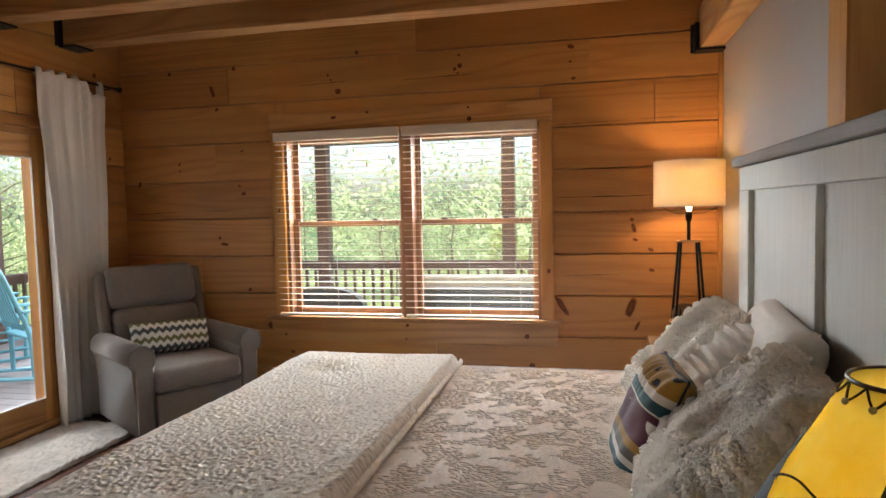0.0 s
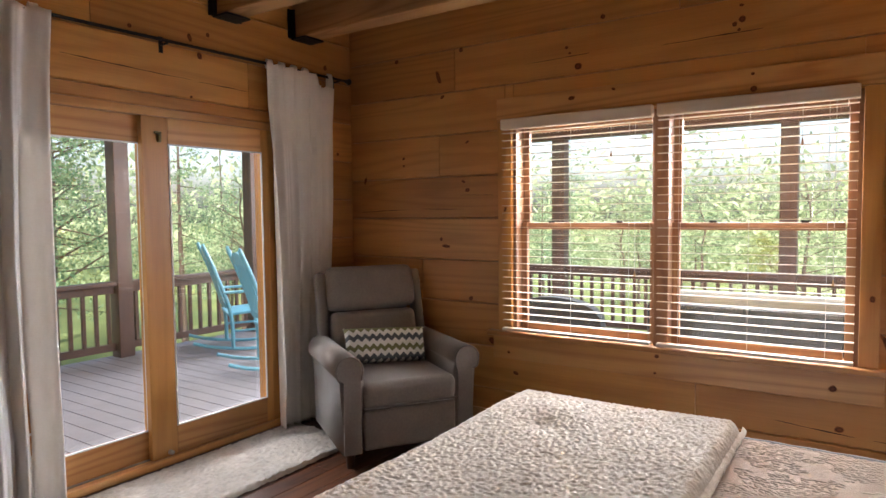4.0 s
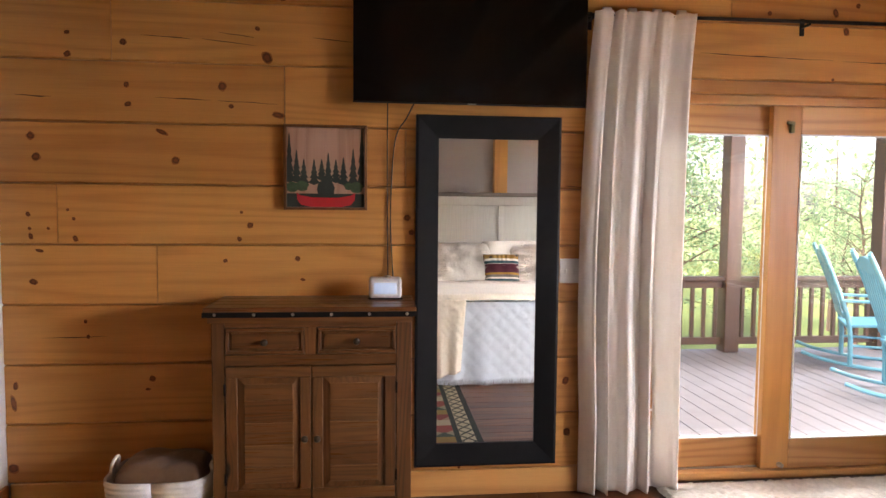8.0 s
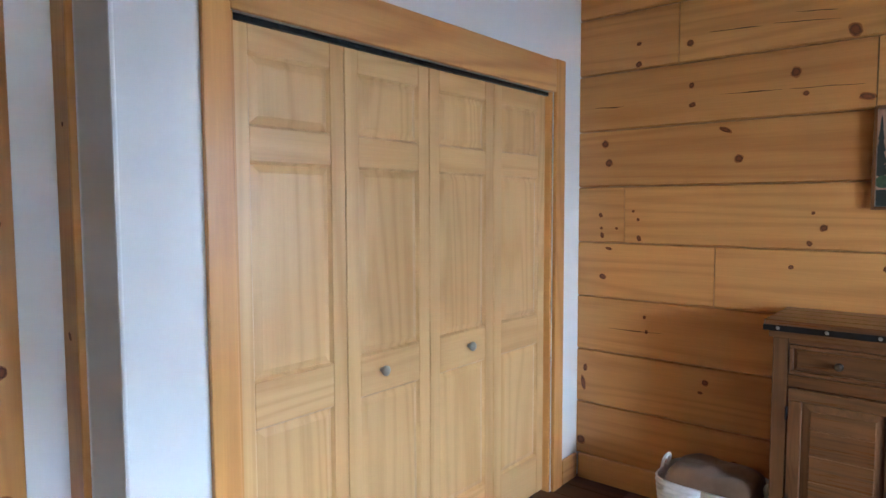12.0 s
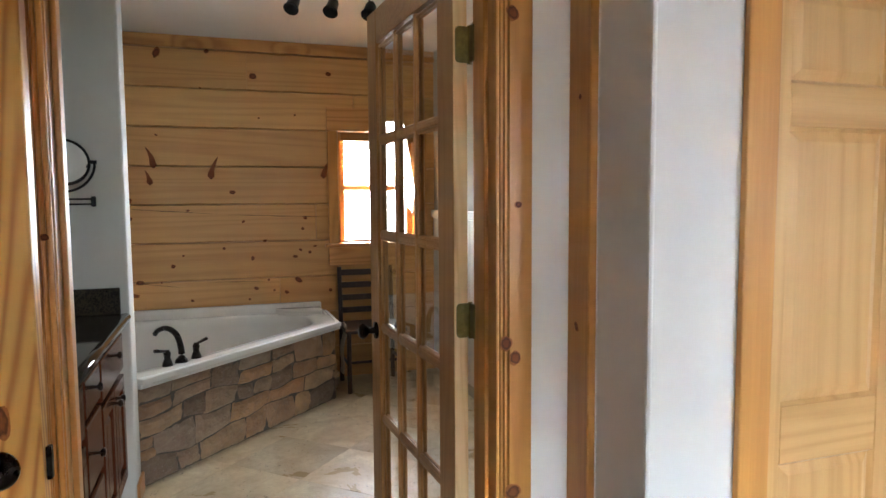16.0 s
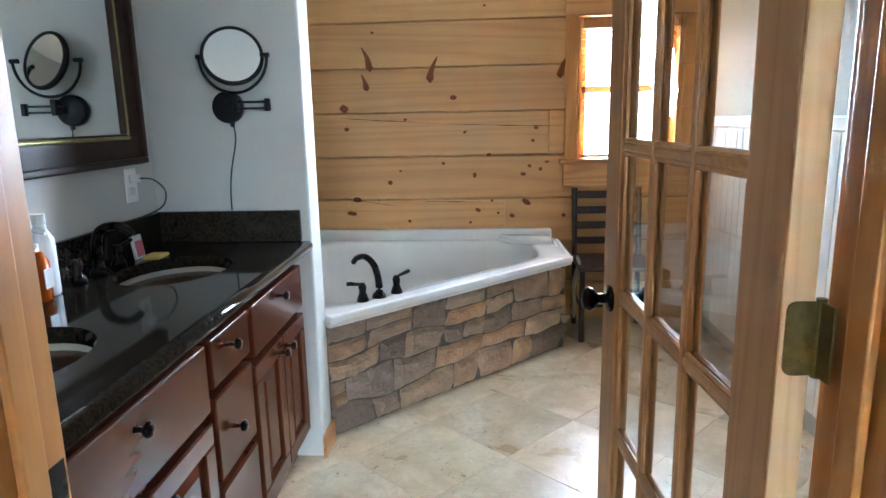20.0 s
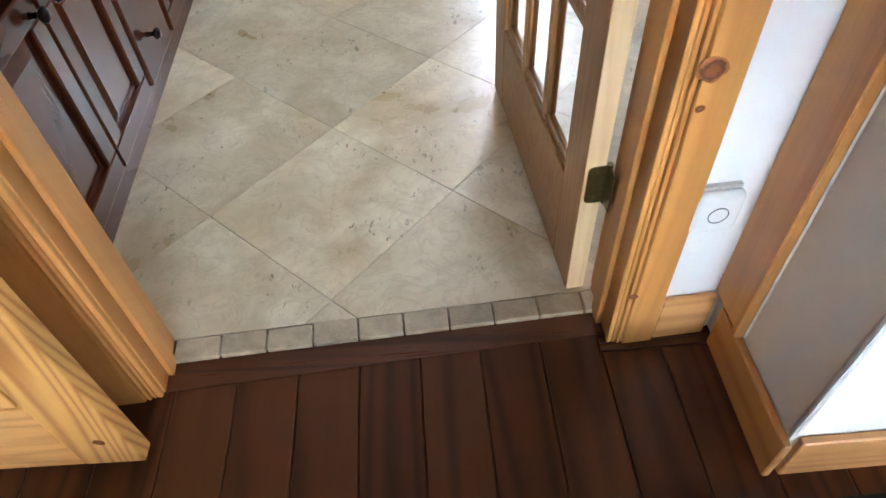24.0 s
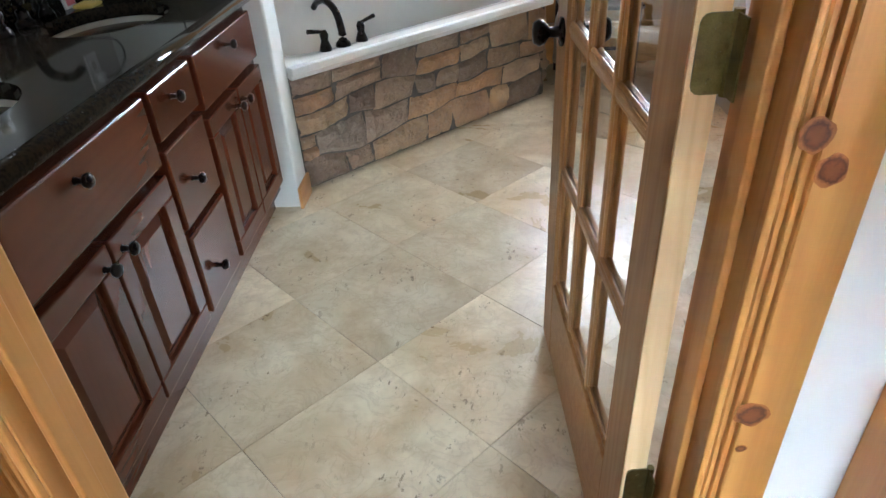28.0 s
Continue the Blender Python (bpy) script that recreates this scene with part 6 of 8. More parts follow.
# ---------------- lamp corner ----------------
ns = thing("nightstand", "small wooden side table on black iron legs beside the bed", "side table", (0.47, 3.62, 0.0))
part("tabletop", bx(-0.20, 0.24, -0.22, 0.22, 0.605, 0.637, 0.006), stand_wood, ns)
for sx in (-0.185, 0.22):
    for sy in (-0.20, 0.20):
        part("leg", bx(sx - 0.011, sx + 0.011, sy - 0.011, sy + 0.011, 0.0, 0.605, 0.002, 1), black_iron, ns)
part("lower_shelf", bx(-0.18, 0.215, -0.195, 0.195, 0.16, 0.18, 0.004), stand_wood, ns)
fl = thing("floor_lamp", "black four-legged floor lamp with a lit white drum shade", "floor lamp", (0.51, 3.925, 0.0))
part("top_plate", lathe([(0.072, 0), (0.072, 0.010), (0.004, 0.012)], 24, pose(0, 0, 1.180)), stand_wood, fl)
part("shelf_plate", lathe([(0.112, 0), (0.112, 0.010), (0.004, 0.012)], 24, pose(0, 0, 0.70)), stand_wood, fl)
for sx in (-1, 1):
    for sy in (-1, 1):
        part("leg", cyl((0.048 * sx, 0.048 * sy, 1.182), (0.135 * sx, 0.135 * sy, 0.0), 0.0075, seg=8), black_iron, fl)
part("stem", cyl((0, 0, 1.19), (0, 0, 1.31), 0.011, seg=12), black_iron, fl)
part("socket", lathe([(0.014, 0), (0.020, 0.02), (0.020, 0.05), (0.014, 0.06)], 16, pose(0, 0, 1.300)), bronze, fl, "", True)
k = Nodes("lit_bulb")
bulb_mat = k.out((1, 0.9, 0.7), 0.4, Emission_Color=(1.0, 0.72, 0.38), Emission_Strength=3.5)
bu = part("bulb", lathe([(0.012, 0), (0.016, 0.02), (0.028, 0.055), (0.024, 0.085), (0.003, 0.10)], 16, pose(0, 0, 1.355)), bulb_mat, fl, "lit bulb", True)
bu.visible_shadow = False
shd = sheet(40, 4, lambda u, v: Vector((0.197 * math.cos(2 * math.pi * u), 0.197 * math.sin(2 * math.pi * u), 1.388 + v * 0.265)))
ob = part("shade", shd, shade_fabric, fl, "white drum shade glowing warm", True)
ob.modifiers.new("solidify", "SOLIDIFY").thickness = 0.003
for zz_ in (1.389, 1.650):
    part("shade_ring", tube([(0.197 * math.cos(t_), 0.197 * math.sin(t_), zz_) for t_ in [2 * math.pi * j / 24 for j in range(25)]], 0.0025, 6), cable_white, fl)
for a_ in (0.3, 2.4, 4.5):
    part("harp_wire", tube([(0.018 * math.cos(a_), 0.018 * math.sin(a_), 1.345), (0.10 * math.cos(a_), 0.10 * math.sin(a_), 1.352), (0.195 * math.cos(a_), 0.195 * math.sin(a_), 1.39)], 0.0018, 6), black_iron, fl)
bc = [(-0.085, 0.0), (-0.06, 0.0), (-0.055, 0.03), (-0.02, 0.035), (0.01, 0.03), (0.02, 0.0), (0.045, 0.0), (0.05, 0.03), (0.075, 0.045), (0.095, 0.04), (0.10, 0.055), (0.08, 0.085), (0.055, 0.09), (0.02, 0.105), (-0.03, 0.11), (-0.07, 0.095), (-0.09, 0.06)]
be = obj("bear_cutout", prism(bc, "y", -0.008, 0.008), stand_wood)
for xc, h_ in ((-0.075, 0.06), (-0.045, 0.085), (-0.012, 0.07), (0.022, 0.088), (0.052, 0.055), (0.078, 0.045)):
    sil = [(xc - 0.014, 0.004), (xc + 0.014, 0.004), (xc + 0.006, 0.3 * h_), (xc + 0.011, 0.32 * h_), (xc + 0.004, 0.62 * h_), (xc + 0.007, 0.64 * h_), (xc, h_), (xc - 0.007, 0.64 * h_), (xc - 0.004, 0.62 * h_), (xc - 0.011, 0.32 * h_), (xc - 0.006, 0.3 * h_)]
    part("tree_silhouette", prism(sil, "y", -0.0105, -0.0085), tree_ink, be)
be.matrix_world = pose(0.50, 3.90, 0.713, 0, 0, 12)
tagged(be, "flat wooden bear figure with dark pine trees, on the lamp's shelf", "figurine")

nt = thing("nightstand", "wooden bedside table under the yellow lamp", "side table", (0.47, 0.69, 0.0))
part("tabletop", bx(-0.22, 0.24, -0.26, 0.26, 0.585, 0.617, 0.006), stand_wood, nt)
for sx in (-0.20, 0.22):
    for sy in (-0.24, 0.24):
        part("leg", bx(sx - 0.012, sx + 0.012, sy - 0.012, sy + 0.012, 0.0, 0.585, 0.002, 1), black_iron, nt)
tl = thing("table_lamp", "rustic table lamp with a glowing yellow laced parchment shade", "table lamp", (0.345, 0.857, 0.618))
part("base", lathe([(0.066, 0), (0.066, 0.015), (0.03, 0.03), (0.045, 0.12), (0.026, 0.24), (0.014, 0.36)], 24), bronze, tl, "", True)
shd = sheet(40, 6, lambda u, v: Vector(((0.205 - 0.133 * v) * math.cos(2 * math.pi * u), (0.205 - 0.133 * v) * math.sin(2 * math.pi * u), 0.315 + v * 0.245)))
ob = part("shade", shd, parchment, tl, "glowing yellow parchment shade with pine silhouettes", True)
ob.modifiers.new("solidify", "SOLIDIFY").thickness = 0.003
for n_ in range(14):
    a0, a1 = 2 * math.pi * n_ / 14, 2 * math.pi * (n_ + 0.5) / 14
    part("lacing", tube([(0.0745 * math.cos(a0), 0.0745 * math.sin(a0), 0.558), (0.086 * math.cos(a1), 0.086 * math.sin(a1), 0.539), (0.0745 * math.cos(a1 + a1 - a0), 0.0745 * math.sin(a1 + a1 - a0), 0.558)], 0.0017, 6), chair_dark, tl)
    part("stud", lathe([(0.005, 0), (0.004, 0.004), (0.001, 0.005)], 8, pose(0.0875 * math.cos(a1), 0.0875 * math.sin(a1), 0.537, 0, 62, math.degrees(a1))), nickel, tl)
for r0_, z_ in ((0.0735, 0.560), (0.207, 0.317)):
    part("rim_binding", tube([(r0_ * math.cos(t_), r0_ * math.sin(t_), z_) for t_ in [2 * math.pi * j / 24 for j in range(25)]], 0.0032, 6), chair_dark, tl)
def on_shade(a, v):
    r_ = 0.2120 - 0.133 * v
    return Vector((r_ * math.cos(a), r_ * math.sin(a), 0.315 + v * 0.245))
bu = part("bulb", lathe([(0.012, 0.36), (0.016, 0.38), (0.030, 0.415), (0.026, 0.445), (0.003, 0.46)], 16), bulb_mat, tl, "lit bulb", True)
bu.visible_shadow = False
ridge = bmesh.new()
for i in range(9):
    a0_, a1_ = 2.42 + i * 0.085, 2.42 + (i + 1) * 0.085
    h0_, h1_ = (0.20 + 0.34 * math.sin(math.pi * q_ / 9) ** 0.7 + 0.07 * math.sin(q_ * 4.4) for q_ in (i, i + 1))
    ridge.faces.new([ridge.verts.new(on_shade(a0_, 0.0)), ridge.verts.new(on_shade(a1_, 0.0)), ridge.verts.new(on_shade(a1_, h1_)), ridge.verts.new(on_shade(a0_, h0_))])
part("silhouette", ridge, tree_ink, tl, "dark ridge painted on the shade")
part("painted_branch", tube([on_shade(2.9 + 0.24 * i, 0.40 + 0.07 * math.sin(i * 0.9) + 0.012 * i) for i in range(10)], 0.0018, 5), tree_ink, tl)

for n_ in range(5):
    ac = n_ * 1.257 + 2.9
    fb = bmesh.new()
    for i in range(5):
        w_ = 0.34 * (1 - i / 5.5)
        v0, v1 = 0.05 + 0.12 * i, 0.05 + 0.12 * i + 0.19
        fb.faces.new([fb.verts.new(on_shade(ac - w_, v0)), fb.verts.new(on_shade(ac - w_ * 0.3, v0 + 0.02)), fb.verts.new(on_shade(ac, v0 + 0.01)), fb.verts.new(on_shade(ac, v1))])
        fb.faces.new([fb.verts.new(on_shade(ac, v1)), fb.verts.new(on_shade(ac, v0 + 0.01)), fb.verts.new(on_shade(ac + w_ * 0.3, v0 + 0.02)), fb.verts.new(on_shade(ac + w_, v0))])
    part("silhouette", fb, tree_ink, tl)

# small white alarm by the doorway
al = thing("door_alarm", "small white square sensor with a round ring on the wall", "sensor", (-1.143, -1.3765, 0.376), 2.7)
part("body", bx(-0.042, 0.042, 0.0, 0.026, -0.045, 0.045, 0.012, 3), white_plastic, al, "", True)
part("bracket", bx(-0.035, 0.035, 0.0, 0.010, 0.046, 0.052), cable_white, al)
part("ring", tube([(0.017 * math.cos(t_), 0.0262, 0.017 * math.sin(t_)) for t_ in [2 * math.pi * j / 20 for j in range(21)]], 0.0009, 5), cable_black, al)


# ---------------- bathroom ----------------
van = thing("vanity", "cherry-stained double vanity cabinet with black knobs", "vanity", (0, 0, 0))
VX, V0, V1 = 0.066, -3.058, -1.492
part("carcass", bx(VX + 0.032, BX - 0.004, V0, V1, 0.10, 0.835), cherry_z, van)
part("toe_kick", bx(VX + 0.06, BX - 0.004, V0, V1, 0.012, 0.10), cherry_y, van)
part("face_frame", bx(VX + 0.022, VX + 0.032, V0, V1, 0.10, 0.165, 0.002, 1), cherry_y, van)
part("face_frame", bx(VX + 0.022, VX + 0.032, V0, V1, 0.828, 0.852, 0.002, 1), cherry_y, van)
for a, b in ((V1 - 0.03, V1), (-2.150, -2.128), (-2.437, -2.415), (V0, V0 + 0.075)):
    part("face_frame", bx(VX + 0.0225, VX + 0.032, a, b, 0.165, 0.828, 0.002, 1), cherry_z, van)


def cherry_front(name, y0_, y1_, z0_, z1_, raised, knobs):
    x1 = VX - 0.007
    if not raised:
        f = part(name, bx(x1 - 0.020, x1 + 0.028, y0_, y1_, z0_, z1_, 0.006, 2), cherry_y, van)
    else:
        r_ = 0.055
        f = part(name, bx(x1 - 0.020, x1 + 0.028, y0_, y1_, z0_, z0_ + r_, 0.004, 2), cherry_y, van)
        part("rail", bx(x1 - 0.020, x1 + 0.028, y0_, y1_, z1_ - r_, z1_, 0.004, 2), cherry_y, f)
        part("stile", bx(x1 - 0.0205, x1 + 0.028, y0_, y0_ + r_, z0_ + r_, z1_ - r_, 0.004, 2), cherry_z, f)
        part("stile", bx(x1 - 0.0205, x1 + 0.028, y1_ - r_, y1_, z0_ + r_, z1_ - r_, 0.004, 2), cherry_z, f)
        bm = bmesh.new()
        o = [(y0_ + r_, z0_ + r_), (y1_ - r_, z0_ + r_), (y1_ - r_, z1_ - r_), (y0_ + r_, z1_ - r_)]
        c_ = ((y0_ + y1_) / 2, (z0_ + z1_) / 2)
        def inset(d): return [(q[0] + math.copysign(d, c_[0] - q[0]), q[1] + math.copysign(d, c_[1] - q[1])) for q in o]
        rings = [[bm.verts.new((xx_, *q)) for q in ring] for ring, xx_ in ((o, x1 - 0.006), (inset(0.008), x1 - 0.004), (inset(0.034), x1 - 0.016))]
        for ra, rb in zip(rings, rings[1:]):
            for i in range(4):
                bm.faces.new((ra[i], ra[(i + 1) % 4], rb[(i + 1) % 4], rb[i]))
        bm.faces.new(rings[-1])
        part("raised_panel", bm, cherry_z, f)
    for ky, kz in knobs:
        kb = lathe([(0.008, 0), (0.006, 0.004), (0.006, 0.016), (0.014, 0.021), (0.016, 0.027), (0.012, 0.033), (0.001, 0.035)], 16, pose(x1 - 0.020, ky, kz, 0, -90, 0))
        part("knob", kb, bronze, f, "round black metal knob", True)
    return f


cherry_front("drawer", -2.128, -1.515, 0.655, 0.825, False, [(-1.80, 0.780)])
cherry_front("drawer", -2.412, -2.152, 0.700, 0.825, False, [(-2.262, 0.778)])
cherry_front("drawer", -2.412, -2.152, 0.455, 0.675, False, [(-2.255, 0.557)])
cherry_front("drawer", -2.412, -2.152, 0.185, 0.430, False, [(-2.245, 0.285)])
cherry_front("drawer", -2.965, -2.440, 0.670, 0.825, False, [(-2.695, 0.785)])
cherry_front("door", -2.128, -1.825, 0.185, 0.630, True, [(-1.862, 0.590)])
cherry_front("door", -1.818, -1.515, 0.185, 0.630, True, [(-1.782, 0.590)])
cherry_front("door", -2.700, -2.440, 0.185, 0.645, True, [(-2.668, 0.600)])
cherry_front("door", -2.965, -2.706, 0.185, 0.645, True, [(-2.738, 0.600)])

ctp = thing("countertop", "dark polished brown granite vanity top with backsplash", "countertop")
# slab cut round the two bowls
bm = bmesh.new()
CX0, CX1, CY0, CY1, CZ0, CZ1 = 0.030, BX - 0.003, -3.062, -1.488, 0.853, 0.892
bowls = [(0.335, -1.86), (0.335, -2.62)]
seg = 32
for (bxc, byc), ya, yb in ((bowls[1], CY0, -2.24), (bowls[0], -2.24, CY1)):
    for z_, flip in ((CZ1, 1), (CZ0, -1)):
        outer = []
        inner = []
        for i in range(seg):
            a = 2 * math.pi * i / seg
            dx, dy = math.cos(a), math.sin(a)
            t_ = min(((CX1 - bxc) if dx > 0 else (bxc - CX0)) / max(abs(dx), 1e-6), ((yb - byc) if dy > 0 else (byc - ya)) / max(abs(dy), 1e-6))
            outer.append(bm.verts.new((bxc + dx * t_, byc + dy * t_, z_)))
            inner.append(bm.verts.new((bxc + dx * 0.165, byc + dy * 0.205, z_)))
        for i in range(seg):
            j = (i + 1) % seg
            bm.faces.new((outer[i], outer[j], inner[j], inner[i]))
            ca_, cb_ = outer[i].co.copy(), outer[j].co.copy()
            if abs(ca_.x - cb_.x) > 1e-4 and abs(ca_.y - cb_.y) > 1e-4:
                corner = Vector((CX1 if ca_.x + cb_.x > 2 * bxc else CX0, yb if ca_.y + cb_.y > 2 * byc else ya, z_))
                bm.faces.new((outer[i], bm.verts.new(corner), outer[j]))
    wl_ = []
    for i in range(seg):
        a = 2 * math.pi * i / seg
        wl_.append((bm.verts.new((bxc + math.cos(a) * 0.165, byc + math.sin(a) * 0.205, CZ1)), bm.verts.new((bxc + math.cos(a) * 0.165, byc + math.sin(a) * 0.205, CZ0))))
    for i in range(seg):
        j = (i + 1) % seg
        bm.faces.new((wl_[i][0], wl_[j][0], wl_[j][1], wl_[i][1]))
bmesh.ops.remove_doubles(bm, verts=bm.verts, dist=0.0004)
part("slab", bm, granite, ctp)
ed = cyl((CX0 + 0.004, CY0, (CZ0 + CZ1) / 2), (CX0 + 0.004, CY1, (CZ0 + CZ1) / 2), 0.0205, seg=20)
part("bullnose", ed, granite, ctp, "", True)
part("backsplash", bx(BX - 0.024, BX - 0.003, CY0 + 0.022, CY1, CZ1 + 0.001, 1.010, 0.003, 1), granite, ctp)
part("side_splash", bx(0.052, BX - 0.003, CY0 - 0.002, CY0 + 0.020, CZ1 + 0.001, 1.010, 0.003, 1), granite, ctp)
for n_, (bxc, byc) in enumerate(bowls):
    s_ = thing("sink", "oval cream undermount sink bowl", "sink", (bxc, byc, 0.0), group="vanity sinks")
    prof = [(0.022, 0.720), (0.05, 0.722), (0.120, 0.745), (0.160, 0.80), (0.172, 0.848), (0.175, 0.8525), (0.185, 0.8525)]
    bm = lathe(prof + [(0.182, 0.80), (0.14, 0.73), (0.06, 0.705), (0.022, 0.70)], 36)
    bmesh.ops.scale(bm, vec=(1, 1.235, 1), verts=bm.verts)
    part("bowl", bm, porcelain, s_, "", True)
    part("drain", lathe([(0.021, 0.715), (0.021, 0.723), (0.008, 0.724), (0.001, 0.724)], 18), nickel, s_)
    f_ = thing("sink_faucet", "oil-rubbed bronze widespread sink faucet", "faucet", (0.535, byc + (0.06 if n_ else 0.0), CZ1 + 0.001), group="vanity faucets")
    part("spout", tube([(0, 0, 0.0), (0, 0, 0.09), (-0.02, 0, 0.135), (-0.075, 0, 0.145), (-0.115, 0, 0.12)], lambda t: 0.0165 - 0.005 * t, 12), bronze, f_, "", True)
    part("spout_base", lathe([(0.028, 0), (0.026, 0.012), (0.018, 0.02)], 18), bronze, f_, "", True)
    for s in (-1, 1):
        hn = lathe([(0.024, 0), (0.022, 0.012), (0.012, 0.03), (0.016, 0.055), (0.010, 0.068)], 16, Matrix.Translation((0, 0.105 * s, 0)))
        tube([(0, 0.105 * s, 0.062), (-0.01, 0.13 * s, 0.066), (-0.015, 0.165 * s, 0.074)], 0.0065, 8, hn)
        part("handle", hn, bronze, f_, "", True)

# framed mirror over the vanity
vm = thing("vanity_mirror", "large mirror in a dark brown stepped wooden frame", "mirror")
M0, M1, MZ0, MZ1, MXF = -2.965, -1.70, 1.195, 2.15, BX - 0.004
wf = 0.105
part("frame", bx(MXF - 0.030, MXF, M0, M1, MZ0, MZ0 + wf, 0.006, 2), walnut_frame, vm)
part("frame", bx(MXF - 0.030, MXF, M0, M1, MZ1 - wf, MZ1, 0.006, 2), walnut_frame, vm)
part("frame", bx(MXF - 0.0295, MXF, M0, M0 + wf, MZ0 + wf, MZ1 - wf, 0.006, 2), walnut_frame, vm)
part("frame", bx(MXF - 0.0295, MXF, M1 - wf, M1, MZ0 + wf, MZ1 - wf, 0.006, 2), walnut_frame, vm)
for d_, t_, mt in ((0.0, 0.038, walnut_frame), (wf - 0.022, 0.026, brass_old)):
    w_ = 0.020 if d_ == 0 else 0.012
    a, b, c, d = M0 + d_ + 0.004, M1 - d_ - 0.004, MZ0 + d_ + 0.004, MZ1 - d_ - 0.004
    part("moulding", bx(MXF - t_ - 0.008, MXF - 0.02, a, b, c, c + w_, 0.004, 2), mt, vm)
    part("moulding", bx(MXF - t_ - 0.008, MXF - 0.02, a, b, d - w_, d, 0.004, 2), mt, vm)
    part("moulding", bx(MXF - t_ - 0.0075, MXF - 0.02, a, a + w_, c + w_, d - w_, 0.004, 2), mt, vm)
    part("moulding", bx(MXF - t_ - 0.0075, MXF - 0.02, b - w_, b, c + w_, d - w_, 0.004, 2), mt, vm)
part("mirror_glass", bx(MXF - 0.018, MXF - 0.010, M0 + wf - 0.012, M1 - wf + 0.012, MZ0 + wf - 0.012, MZ1 - wf + 0.012), mirror_glass, vm)

# swing-arm shaving mirror
SY_ = -3.0745
sm = thing("shaving_mirror", "round black swing-arm magnifying mirror on the wall", "mirror", (0.0, 0.0, 0.0))
part("wall_plate", lathe([(0.056, 0), (0.056, 0.022), (0.050, 0.028), (0.001, 0.029)], 32, pose(0.315, SY_, 1.385, -90, 0, 0)), black_iron, sm, "", True)
for zz_ in (1.375, 1.397):
    part("arm", bx(0.155, 0.31, SY_ + 0.040, SY_ + 0.050, zz_, zz_ + 0.008, 0.002, 1), black_iron, sm)
part("arm_joint", bx(0.150, 0.168, SY_ + 0.036, SY_ + 0.056, 1.368, 1.412, 0.003, 1), black_iron, sm)
part("arm_joint", bx(0.262, 0.282, SY_ + 0.028, SY_ + 0.060, 1.368, 1.425, 0.003, 1), black_iron, sm)
MC = Vector((0.268, SY_ + 0.055, 1.558))
part("yoke", tube([(MC.x + 0.122 * math.cos(t_), MC.y, MC.z + 0.125 * math.sin(t_)) for t_ in [math.pi + math.pi * j / 14 for j in range(15)]], 0.0055, 8), black_iron, sm, "", True)
for s in (-1, 1):
    part("pivot", cyl((MC.x + s * 0.100, MC.y, MC.z), (MC.x + s * 0.130, MC.y, MC.z), 0.008, seg=10), black_iron, sm)
part("mirror_ring", lathe([(0.094, -0.010), (0.104, -0.008), (0.106, 0.0), (0.104, 0.008), (0.094, 0.010), (0.094, -0.010)], 40, Matrix.Translation(MC) @ pose(0, 0, 0, -74, 0, 20), caps=False), black_iron, sm, "", True)
part("mirror_glass", lathe([(0.094, -0.006), (0.094, 0.006), (0.001, 0.0062)], 40, Matrix.Translation(MC) @ pose(0, 0, 0, -74, 0, 20)), mirror_glass, sm)
part("cord", tube([(0.305, SY_ + 0.010, 1.335), (0.300, SY_ + 0.006, 1.27), (0.325, SY_ + 0.005, 1.16), (0.335, SY_ + 0.006, 1.08), (0.333, SY_ + 0.014, 1.012)], 0.0028, 6), cable_black, sm)
part("cord_plug", bx(0.298, 0.312, SY_ + 0.004, SY_ + 0.018, 1.315, 1.345, 0.003, 1), black_iron, sm)

ot = thing("wall_outlet", "white wall outlet with a plugged-in black cord", "outlet", (BX - 0.001, -2.905, 1.125))
part("plate", bx(-0.006, 0, -0.036, 0.036, -0.058, 0.058, 0.002, 1), white_plastic, ot)
for dz in (-0.02, 0.022):
    part("socket", bx(-0.008, -0.006, -0.016, 0.016, dz - 0.014, dz + 0.014, 0.003, 1), cable_white, ot)
part("plug", bx(-0.035, -0.008, -0.014, 0.014, 0.010, 0.036, 0.004, 1), white_plastic, ot)
part("cord", tube([(-0.035, 0, 0.024), (-0.07, -0.03, 0.015), (-0.085, -0.075, -0.03), (-0.07, -0.07, -0.085), (-0.03, 0.02, -0.112), (-0.014, 0.12, -0.113)], 0.003, 6), cable_black, ot)

sb = thing("soap_bottle", "clear pump bottle of orange soap with a white top", "soap bottle", (0.525, -2.270, CZ1 + 0.001))
part("bottle", lathe([(0.030, 0), (0.034, 0.006), (0.034, 0.10), (0.022, 0.125), (0.014, 0.13)], 20), orange_soap, sb, "", True)
part("pump", lathe([(0.016, 0.128), (0.016, 0.148), (0.006, 0.150), (0.005, 0.175)], 14), white_plastic, sb)
part("nozzle", tube([(0, 0, 0.172), (-0.01, 0, 0.182), (-0.042, 0, 0.176)], 0.006, 8), white_plastic, sb)
part("label", bx(-0.036, -0.0335, -0.016, 0.016, 0.035, 0.085), white_plastic, sb)
lo = thing("lotion_bottle", "tall white lotion bottle beside the soap", "lotion bottle", (0.541, -2.332, CZ1 + 0.001))
part("bottle", lathe([(0.028, 0), (0.031, 0.006), (0.031, 0.15), (0.016, 0.175), (0.014, 0.20)], 20), white_plastic, lo, "", True)
part("cap", lathe([(0.017, 0.19), (0.017, 0.215), (0.001, 0.217)], 16), white_plastic, lo)
sd = thing("soap_packets", "pink card and yellow packet by the sink", "toiletries", (0.505, -2.78, CZ1 + 0.001))
